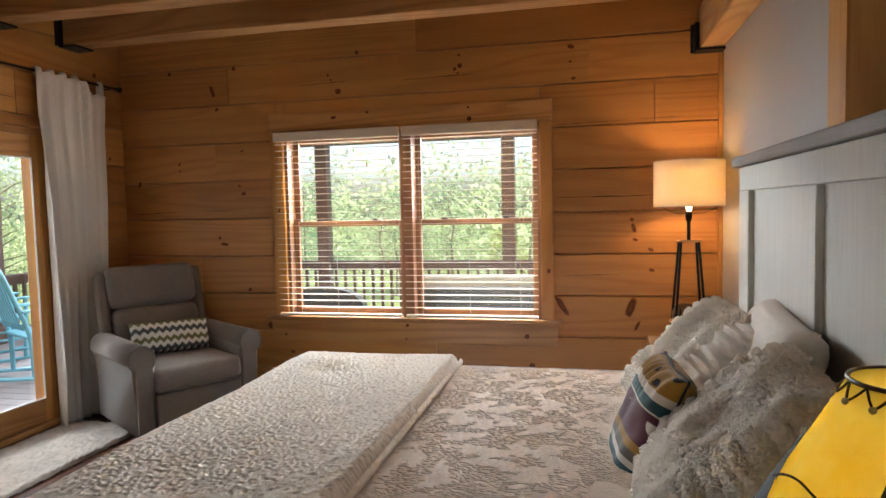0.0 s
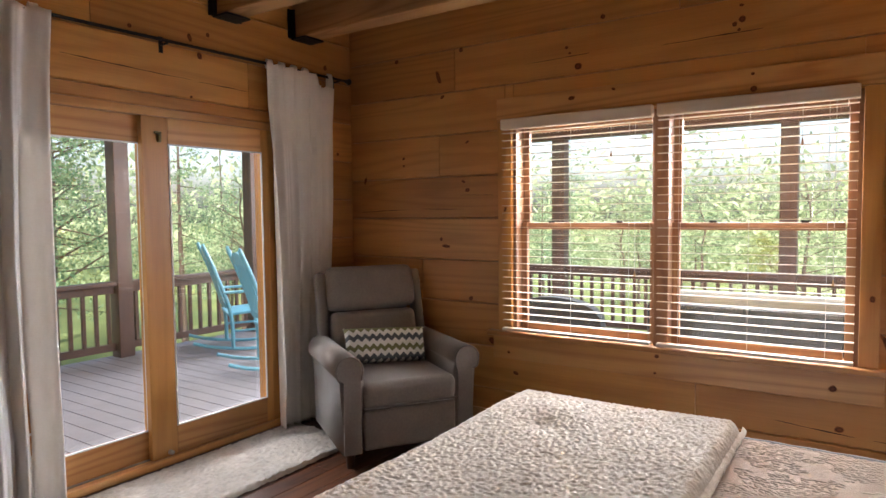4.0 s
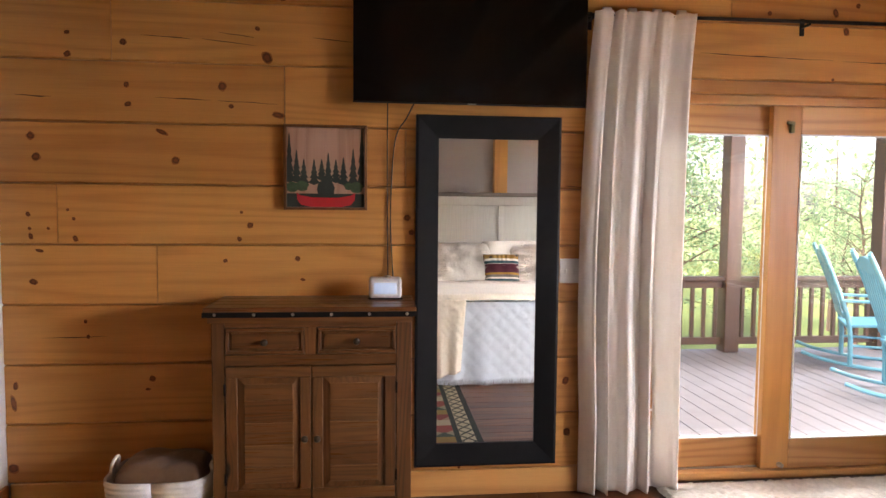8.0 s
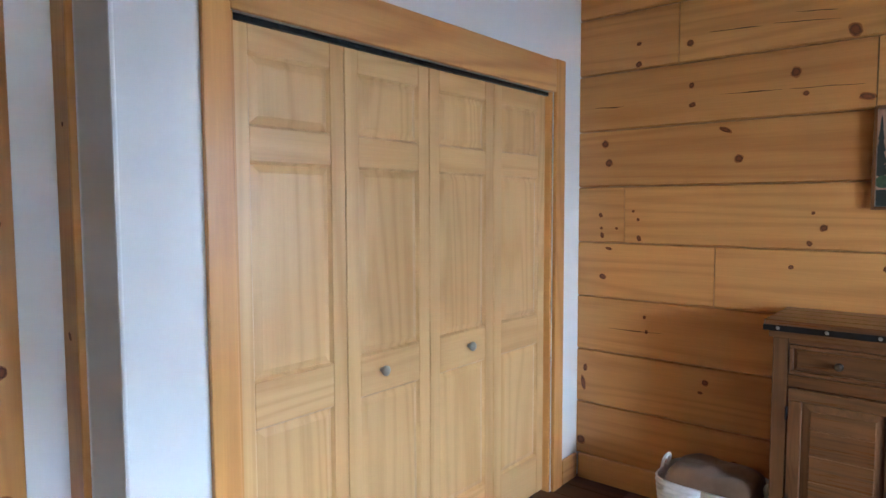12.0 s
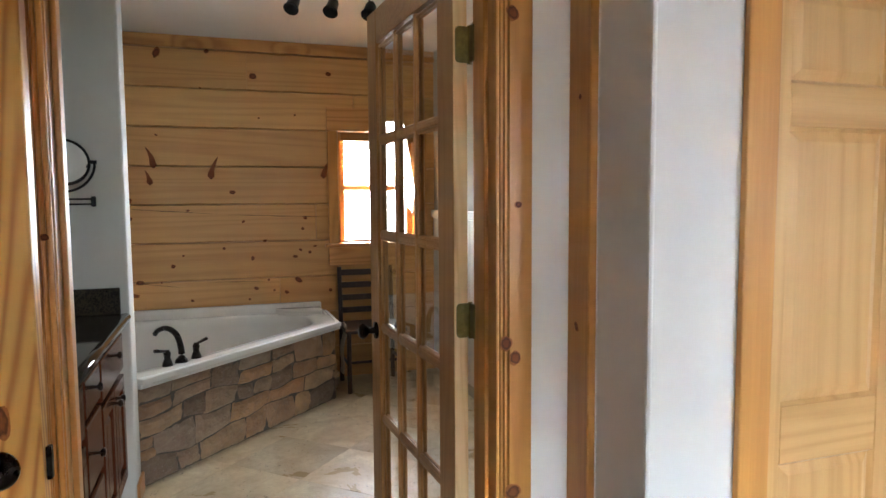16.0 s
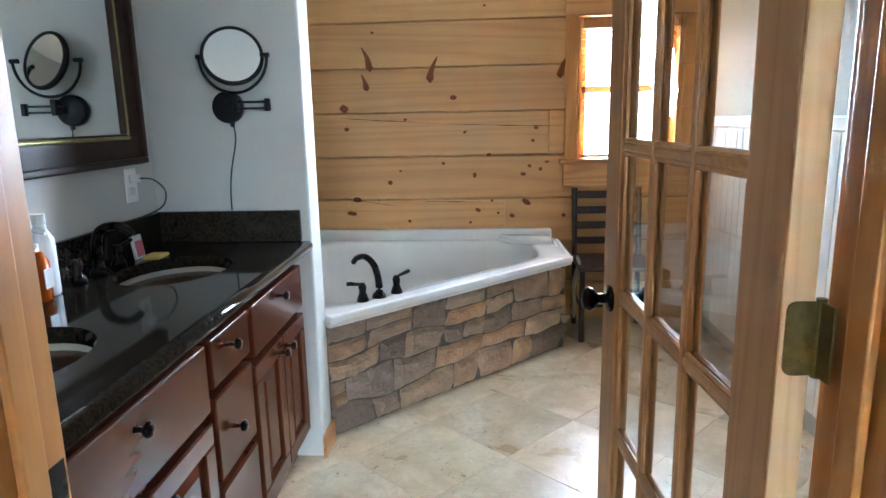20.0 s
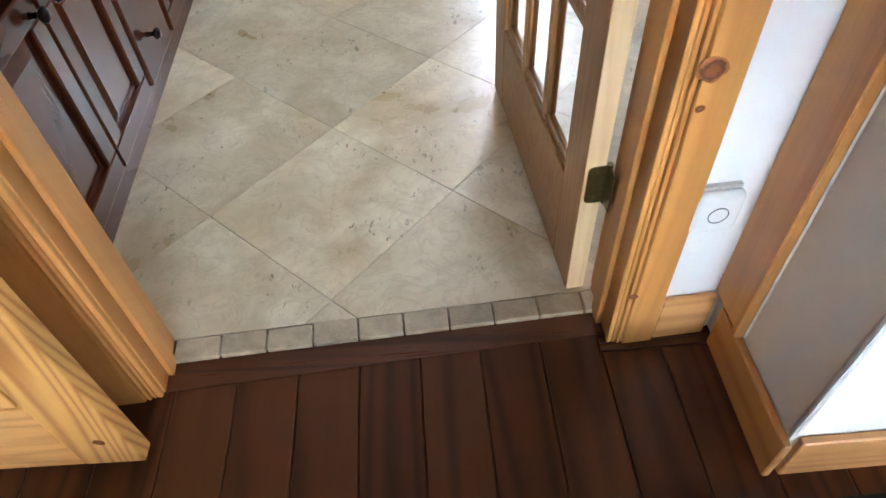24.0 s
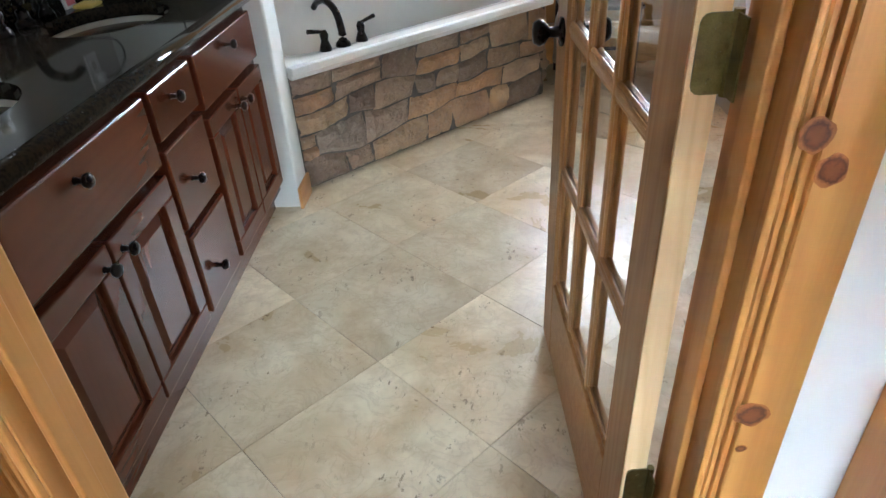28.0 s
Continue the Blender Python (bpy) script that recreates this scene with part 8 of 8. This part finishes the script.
def branch_knots(owner, plane, rows):
    """Branches cut along their length: curved, tapering streaks in a board facing north."""
    for x, z, w, h, bend in rows:
        def streak(u, v):
            wide = (0.10 + 0.90 * u ** 0.8) * (1 if u < 0.86 else max(0.15, (1 - u) / 0.14))
            return Vector((bend * (1 - u) ** 2 - 0.3 * bend + (v - 0.5) * wide + 0.08 * noise.noise((u * 3, v, bend * 5)), 1.0 - 2 * u, 0.4 * math.sin(math.pi * v) + 0.05))
        bm = sheet(16, 4, streak)
        bmesh.ops.transform(bm, matrix=Matrix.Diagonal((0.62, 0.62, 1, 1)), verts=bm.verts)
        o = part("knot", bm, knot_mat, owner, "", True)
        o.matrix_basis = pose(x, plane, z, 90, 0, 180) @ Matrix.Diagonal((w, h, 0.0016, 1))


branch_knots(bath_n, BY, [(0.14, 1.70, 0.085, 0.120, -0.9), (0.16, 1.56, 0.075, 0.085, -0.7), (-0.27, 1.63, 0.090, 0.130, 0.9), (-1.08, 1.63, 0.085, 0.115, 1.0)])
knots(door1, "x", DY + 0.020, 1, [(-1.037, 1.037, 0.036, 0.040), (-1.062, 1.000, 0.036, 0.040), (-1.055, 1.821, 0.036, 0.042), (-1.070, 1.373, 0.020, 0.018), (-1.056, 0.662, 0.046, 0.044), (-1.055, 0.60, 0.018, 0.014), (-1.04, 0.165, 0.022, 0.018), (-0.055, 0.60, 0.022, 0.024), (-0.08, 1.32, 0.018, 0.016), (-1.06, 2.0, 0.02, 0.02), (-1.06, 2.10, 0.02, 0.02)], 0.46)
knots(pd, "x", T, 1, [(0.045, 1.70, 0.024, 0.036), (0.30, 1.34, 0.042, 0.048), (0.06, 1.015, 0.024, 0.060), (0.30, 1.09, 0.022, 0.018), (0.31, 1.50, 0.016, 0.014), (0.18, 1.0, 0.020, 0.010), (0.14, 0.86, 0.016, 0.014), (0.05, 0.10, 0.022, 0.018), (0.45, 1.25, 0.036, 0.040), (0.52, 0.55, 0.04, 0.03)])
knots(closet_wall, "y", -1.2195, 1, [(-1.335, 1.07, 0.016, 0.022), (-1.325, 1.63, 0.012, 0.012)])


# ---------------- drying checks in the logs ----------------
def checks(owner, axis, plane, inward, rows):
    """Thin dark cracks along the grain: from, height there, to, height there."""
    rc_ = random.Random(len(rows) + 40)
    for a, za, b, zb in rows:
        bm = bmesh.new()
        n_ = max(6, int(abs(b - a) / 0.035))
        up, dn = [], []
        for i in range(n_ + 1):
            t_ = i / n_
            w = 0.0030 * math.sin(math.pi * min(max(t_, 0.02), 0.98)) ** 0.5 * (0.35 + 0.9 * abs(noise.noise((a * 7 + i * 0.37, za, 1.0))) * 1.6)
            u, z = a + (b - a) * t_, za + (zb - za) * t_ + 0.003 * noise.noise((i * 0.4, za * 9, a))
            for lst, s in ((up, 1), (dn, -1)):
                lst.append(bm.verts.new((u, plane + inward * 0.0006, z + s * w) if axis == "x" else (plane + inward * 0.0006, u, z + s * w)))
        for i in range(n_):
            bm.faces.new((up[i], up[i + 1], dn[i + 1], dn[i]))
        part("check", bm, crack_dark, owner)


crack_dark = plain("log_crack", (0.022, 0.010, 0.005), 0.9, var=0.3)
checks(west, "y", WX, 1, [(-0.443, 2.173, -0.222, 2.162), (-0.18, 2.165, 0.065, 2.140), (-0.983, 1.894, -0.827, 1.889), (-0.385, 1.896, -0.14, 1.891), (-0.109, 1.889, 0.155, 1.880), (0.32, 2.187, 0.50, 2.172), (-0.10, 2.196, 0.053, 2.178), (1.53, 1.52, 1.62, 1.515), (2.2, 2.18, 2.9, 2.165), (2.95, 2.162, 3.3, 2.158), (-0.9, 0.80, -0.62, 0.805)])
checks(north, "x", NY, -1, [(-0.279, 1.933, 0.182, 1.945), (0.25, 1.946, 0.52, 1.95), (-0.137, 1.642, 0.215, 1.644), (-0.217, 0.948, 0.143, 0.956), (-0.716, 0.339, -0.372, 0.312), (-0.30, 0.31, 0.02, 0.30), (-3.452, 1.414, -3.01, 1.426), (-2.9, 1.43, -2.55, 1.425), (-0.266, 1.462, 0.42, 1.463), (-2.961, 1.079, -2.682, 1.093), (-2.577, 1.517, -2.337, 1.515), (-2.1, 2.30, -1.7, 2.31), (-1.3, 2.29, -0.8, 2.30)])
checks(bath_n, "x", BY, 1, [(0.33, 1.342, -0.30, 1.296), (-0.36, 1.29, -1.05, 1.268), (0.34, 0.825, -0.03, 0.768), (-0.2, 0.80, -0.6, 0.79)])


# ---------------- outdoors ----------------
ground = obj("ground", bx(-300, 300, -300, 300, -2.6, -2.5), meadow)
tagged(ground, "rough spring meadow sloping round the house", "ground", kind="structure")
DZ = -0.05
RX, RY = -6.78, 8.05
deck = setting("porch_deck", "weathered grey deck boards on the wraparound porch", "deck")
part("deck_frame", bx(RX - 0.15, WX - 0.17, -3.0, RY + 0.2, DZ - 0.30, DZ - 0.04), rail_paint, deck)
part("deck_frame", bx(WX - 0.16, 5.0, NY + 0.17, RY + 0.2, DZ - 0.30, DZ - 0.04), rail_paint, deck)
y = -1.4
while y < RY + 0.1:
    part("deck_board", bx(RX - 0.12, WX - 0.165, y, y + 0.137, DZ - 0.036, DZ, 0.003, 1), deck_paint, deck)
    y += 0.142
y = NY + 0.18
while y < RY + 0.1:
    part("deck_board", bx(WX - 0.160, 4.5, y, y + 0.137, DZ - 0.036, DZ, 0.003, 1), deck_paint, deck)
    y += 0.142
proof = setting("porch_roof", "boarded porch ceiling on exposed rafters", "porch roof")
part("roof_boards", bx(RX - 0.6, WX - 0.17, -3.0, RY + 0.6, 2.62, 2.68), porch_ceiling, proof)
part("roof_boards", bx(WX - 0.16, 5.0, NY + 0.17, RY + 0.6, 2.62, 2.68), porch_ceiling, proof)
part("header_beam", bx(RX - 0.08, RX + 0.08, -3.0, RY + 0.08, 2.28, 2.60), rail_paint, proof)
part("header_beam", bx(RX + 0.09, 5.0, RY - 0.08, RY + 0.08, 2.28, 2.60), rail_paint, proof)
for i in range(9):
    part("rafter", bx(-3.2 + i * 0.62, -3.15 + i * 0.62, NY + 0.17, RY + 0.5, 2.48, 2.61), rail_paint, proof)


def porch_post(x, y):
    p = thing("porch_post", "square brown-stained porch post", "post", (x, y, DZ), group="porch posts")
    p["kind"] = "structure"
    part("shaft", bx(-0.08, 0.08, -0.08, 0.08, 0, 2.33, 0.008), rail_paint, p)


def porch_rail(x0, y0, x1, y1):
    """One bay of railing: two rails and square balusters."""
    r = thing("porch_railing", "brown-stained porch railing with square balusters", "railing", group="porch railings")
    r["kind"] = "structure"
    along_x = abs(x1 - x0) > abs(y1 - y0)
    def bar(name, lo, hi, half):
        if along_x:
            part(name, bx(x0, x1, y0 - half, y0 + half, DZ + lo, DZ + hi, 0.005), rail_paint, r)
        else:
            part(name, bx(x0 - half, x0 + half, y0, y1, DZ + lo, DZ + hi, 0.005), rail_paint, r)
    bar("top_rail", 0.745, 0.785, 0.065)
    bar("upper_rail", 0.665, 0.742, 0.02)
    bar("bottom_rail", 0.075, 0.15, 0.02)
    ln = (x1 - x0) if along_x else (y1 - y0)
    n = max(1, int(ln / 0.125))
    me = None
    for i in range(n):
        t = (i + 0.5) * ln / n
        px, py = (x0 + t, y0) if along_x else (x0, y0 + t)
        if me is None:
            o = part("baluster", bx(-0.0175, 0.0175, -0.0175, 0.0175, DZ + 0.15, DZ + 0.666, 0.002, 1), rail_paint, r)
            me = o.data
        else:
            o = new("baluster", me)
            o.parent = r
        o.location = (px, py, 0)


wposts = [-0.9, 1.70, 4.27, 5.98, RY]
for yy in wposts:
    porch_post(RX, yy)
for a, b in zip(wposts, wposts[1:]):
    porch_rail(RX, a + 0.085, RX, b - 0.085)
nposts = [RX, -3.55, -1.05, 1.45, 4.0]
for xx in nposts[1:]:
    porch_post(xx, RY)
for a, b in zip(nposts, nposts[1:]):
    porch_rail(a + 0.085, RY, b - 0.085, RY)


def rocking_chair(at, rz):
    c = thing("rocking_chair", "bright blue painted wooden rocking chair on the porch", "rocking chair", at, rz, "blue porch rockers")
    for s in (-1, 1):
        x = 0.265 * s
        rk = tube([(x, 0.50, 0.085), (x, 0.25, 0.022), (x, -0.05, 0.018), (x, -0.40, 0.065), (x, -0.60, 0.125)], 0.017, 8)
        part("rocker", rk, blue_paint, c)
        part("front_leg", cyl((x, 0.22, 0.03), (x, 0.25, 0.63), 0.022, 0.018, 10), blue_paint, c)
        part("back_post", tube([(x, -0.20, 0.03), (x, -0.22, 0.42), (x, -0.36, 0.85), (x, -0.47, 1.12)], 0.021, 10), blue_paint, c)
        part("post_finial", lathe([(0.012, 0), (0.020, 0.015), (0.012, 0.04), (0.002, 0.045)], 10, pose(x, -0.475, 1.115)), blue_paint, c)
        part("armrest", bx(x - 0.04, x + 0.04, -0.28, 0.31, 0.625, 0.648, 0.008, 2), blue_paint, c)
        part("side_stretcher", cyl((x, -0.20, 0.22), (x, 0.23, 0.22), 0.012, seg=8), blue_paint, c)
    part("seat", bx(-0.27, 0.27, -0.22, 0.27, 0.40, 0.428, 0.010, 2, pose(0, 0, 0, 4)), blue_paint, c)
    part("front_stretcher", cyl((-0.265, 0.235, 0.27), (0.265, 0.235, 0.27), 0.012, seg=8), blue_paint, c)
    for i in range(7):
        x = -0.195 + 0.065 * i
        part("back_slat", bx(x - 0.022, x + 0.022, -0.006, 0.006, 0.0, 0.52, 0.003, 1, pose(0, -0.27, 0.50, 16)), blue_paint, c)
    part("lower_back_rail", bx(-0.25, 0.25, -0.012, 0.012, 0, 0.06, 0.004, 1, pose(0, -0.255, 0.47, 16)), blue_paint, c)
    crest = [(-0.25, 0.0), (0.25, 0.0), (0.25, 0.06), (0.15, 0.115), (0.0, 0.13), (-0.15, 0.115), (-0.25, 0.06)]
    bm = prism(crest, "y", -0.012, 0.012)
    bmesh.ops.transform(bm, matrix=pose(0, -0.415, 0.985, 16), verts=bm.verts)
    part("crest_rail", bm, blue_paint, c)


rocking_chair((-5.02, 4.90, DZ), -26)
rocking_chair((-6.10, 5.32, DZ), -30)

sofa = thing("patio_sofa", "long dark wicker patio sofa with grey cushions", "patio sofa", (-1.02, 6.35, DZ))
part("frame", bx(-0.85, 0.85, -0.38, 0.38, 0.05, 0.34, 0.03), outdoor_cover, sofa)
part("backrest", bx(-0.85, 0.85, -0.40, -0.28, 0.30, 0.70, 0.03), outdoor_cover, sofa)
part("back_cushion", bx(-0.80, 0.80, -0.30, -0.15, 0.42, 0.80, 0.05, 3), outdoor_grey, sofa)
part("seat_cushion", bx(-0.80, 0.80, -0.26, 0.36, 0.34, 0.46, 0.04, 3), outdoor_grey, sofa)
pchair = thing("patio_chair", "dark wicker patio chair with rounded back", "patio chair", (-2.66, 6.25, DZ))
part("frame", bx(-0.40, 0.40, -0.38, 0.38, 0.05, 0.34, 0.03), outdoor_cover, pchair)
arc = [(-0.45, 0.0)] + [(0.45 * math.cos(math.pi * (1 - i / 10)), 0.30 + 0.30 * math.sin(math.pi * i / 10) ** 0.6) for i in range(11)] + [(0.45, 0.0)]
bm = prism(arc, "y", -0.40, -0.28)
bmesh.ops.transform(bm, matrix=Matrix.Translation((0, 0, 0.1)), verts=bm.verts)
part("backrest", bm, outdoor_cover, pchair)


# trees: tapered trunk, limbs and thousands of small leaves
def leaves(bm, at, n, spread, size, r):
    for _ in range(n):
        d = Vector((r.gauss(0, 1), r.gauss(0, 1), r.gauss(0, 0.7)))
        c = Vector(at) + d * spread * 0.5
        a, b = Vector((r.uniform(-1, 1), r.uniform(-1, 1), r.uniform(-1, 1))).normalized(), Vector((r.uniform(-1, 1), r.uniform(-1, 1), r.uniform(-0.6, 0.6))).normalized()
        s = size * r.uniform(0.6, 1.3)
        p = [c + a * s, c + b * s * 0.5, c - a * s * 0.9, c - b * s * 0.55]
        bm.faces.new([bm.verts.new(q) for q in p])


def broadleaf(seed, h, leaf, mat, density=1.0):
    r = random.Random(seed)
    t = thing("tree", "spring-green broadleaf tree in the woods", "tree", group="woodland trees")
    pts = [(0, 0, 0)]
    for i in range(1, 6):
        pts.append((r.uniform(-0.18, 0.18) * i * 0.5, r.uniform(-0.18, 0.18) * i * 0.5, h * i / 5))
    wood_bm = tube(pts, lambda q: 0.15 * (1 - 0.88 * q) * h / 9, 8)
    crown = bmesh.new()
    for i in range(22):
        f = r.uniform(0.22, 0.98)
        base = Vector(pts[min(4, int(f * 5))]).lerp(Vector(pts[min(5, int(f * 5) + 1)]), f * 5 % 1)
        a = r.uniform(0, 6.28)
        ln = h * 0.30 * (1.15 - f) + 0.5
        tip = base + Vector((math.cos(a) * ln, math.sin(a) * ln, ln * r.uniform(0.1, 0.7)))
        tube([base, base.lerp(tip, 0.5) + Vector((0, 0, 0.12)), tip], lambda q: 0.035 * (1 - 0.8 * q), 5, wood_bm)
        for q in (0.45, 0.75, 1.0):
            leaves(crown, base.lerp(tip, q), int(58 * density), 1.0, leaf, r)
    part("trunk", wood_bm, bark, t)
    part("crown", crown, mat, t)
    return t


def pine_tree(seed, h):
    r = random.Random(seed)
    t = thing("pine_tree", "tall thin pine with drooping needle sprays", "tree", group="woodland trees")
    wood_bm = tube([(0, 0, 0), (0.1, 0.05, h * 0.5), (0.05, 0.0, h)], lambda q: 0.17 * (1 - 0.9 * q), 8)
    crown = bmesh.new()
    for i in range(26):
        f = 0.18 + 0.8 * i / 34
        z = h * f
        a = i * 2.4 + r.uniform(-0.4, 0.4)
        ln = h * 0.20 * (1.05 - f) + 0.4
        tip = Vector((math.cos(a) * ln, math.sin(a) * ln, z + ln * r.uniform(-0.25, 0.2)))
        tube([(0.05, 0, z), tip], lambda q: 0.028 * (1 - 0.8 * q), 4, wood_bm)
        for q in (0.4, 0.62, 0.82, 1.0):
            leaves(crown, Vector((0.05, 0, z)).lerp(tip, q), 40, 0.5, 0.070, r)
    part("trunk", wood_bm, bark, t)
    part("crown", crown, leaf_pine, t)
    return t


r = random.Random(12)
kinds = [broadleaf(1, 9, 0.075, leaf_spring), broadleaf(2, 7.5, 0.075, leaf_spring), broadleaf(3, 8.5, 0.07, leaf_pine), pine_tree(4, 12), pine_tree(5, 10), broadleaf(6, 4.0, 0.065, leaf_bush, 1.3)]
spots = []
for i in range(20):
    far = r.uniform(7.5, 32)
    spots.append((-9.5 - far * 0.75, r.uniform(-3, 12) + far * 0.45))
for i in range(12):
    far = r.uniform(6, 32)
    spots.append((r.uniform(-9, 2) - far * 0.25, 11.0 + far))
for n, (x, y) in enumerate(spots):
    m = pose(x, y, -2.5, 0, 0, r.uniform(0, 360)) 
    src = kinds[n % 6] if n >= 6 else None
    s = r.uniform(0.8, 1.25) if y < 11 else r.uniform(0.32, 0.62)
    if src is None:
        kinds[n].matrix_basis = m @ Matrix.Scale(s, 4)
    else:
        c = copy_thing(src, m)
        c.scale = (s, s, s)
woods = bmesh.new()
rr = random.Random(5)
for i in range(2600):
    a = rr.uniform(math.radians(60), math.radians(215))
    d = rr.uniform(38, 60)
    leaves(woods, (math.cos(a) * d, math.sin(a) * d, -2.5 + abs(rr.gauss(0, 3.6))), 20, 2.2, 0.28, rr)
tagged(obj("far_woods", woods, leaf_spring), "distant green woods beyond the meadow", "woods", kind="stuff")


# ---------------- floor pieces ----------------
def sill_y(x, back):
    """The threshold runs slightly askew through the doorway; its edge, back from the front one."""
    return -1.3935 + 0.045 * (x + 0.09) - back


rng = random.Random(4)
ROW = 0.1265
row = 0
x = WX
while x < EX - 0.01:
    w = min(ROW, EX - x)
    y = sill_y(OP0, -0.004) if OP0 < x and x + w < OP1 else DY + 0.022
    first = True
    while y < NY - 0.02:
        ln = rng.uniform(0.35, 1.3) if first else rng.uniform(0.9, 1.7)
        first = False
        e = min(y + ln, NY)
        if NY - e < 0.25:
            e = NY
        part("floor_plank", bx(x + 0.0008, x + w - 0.0008, y + 0.0008, e - 0.0008, -0.012, rng.uniform(-0.0007, 0.0003), 0.0022, 1), oak_floor, floor)
        y = e
    x += w
for a, b in ((-1.234, -0.998), (-0.097, EX)):
    part("floor_plank", bx(a, b, DY - 0.0, DY + 0.021, -0.012, -0.0002, 0.002, 1), oak_floor_x, floor)

part("floor_plank", prism([(OP0 + 0.0125, sill_y(OP0, -0.055)), (OP0 + 0.0125, sill_y(OP0, 0.0)), (OP1 - 0.0125, sill_y(OP1, 0.0)), (OP1 - 0.0125, sill_y(OP1, -0.066))], "z", -0.012, 0.0018), oak_floor_x, floor)

# threshold stones
tx = OP1 - 0.014
n = 0
while tx > OP0 + 0.03:
    w = min(0.0985, tx - OP0 - 0.013)
    xm = tx - w / 2
    m = pose(xm, sill_y(xm, 0.0275), 0, 0, 0, 2.6 + 0.5 * math.sin(n * 2.1))
    part("threshold_stone", bx(-w / 2 + 0.0015, w / 2 - 0.0015, -0.0265 + 0.001 * math.sin(n * 3.7), 0.0265, -0.010, 0.0125 + 0.001 * (n % 2), 0.0035, 2, m), tumbled, bath_floor)
    tx -= w
    n += 1

# travertine laid on the diagonal
ORG, ANG, SIDE = (-0.407, -2.144), radians(47.06), 0.4410
ca, sa = math.cos(ANG), math.sin(ANG)
for i in range(-9, 10):
    for j in range(-9, 10):
        g = 0.0009
        quad = [(i * SIDE + g, j * SIDE + g), ((i + 1) * SIDE - g, j * SIDE + g), ((i + 1) * SIDE - g, (j + 1) * SIDE - g), (i * SIDE + g, (j + 1) * SIDE - g)]
        pts = [(ORG[0] + u * ca - v * sa, ORG[1] + u * sa + v * ca) for u, v in quad]
        if max(p[0] for p in pts) < BW or min(p[0] for p in pts) > BX or max(p[1] for p in pts) < BY or min(p[1] for p in pts) > DY - 0.04:
            continue
        bm = prism(pts, "z", 0.004, 0.012)
        for co, no in (((0, sill_y(0.0, 0.055), 0), (-0.045, 1, 0)), ((0, BY, 0), (0, -1, 0)), ((BW, 0, 0), (-1, 0, 0)), ((BX, 0, 0), (1, 0, 0))):
            bmesh.ops.bisect_plane(bm, geom=bm.verts[:] + bm.edges[:] + bm.faces[:], plane_co=co, plane_no=no, clear_outer=True)
            if not bm.verts:
                break
            edges = [e for e in bm.edges if e.is_boundary]
            if edges:
                bmesh.ops.holes_fill(bm, edges=edges)
        if bm.faces:
            part("floor_tile", bm, travertine, bath_floor)
        else:
            bm.free()
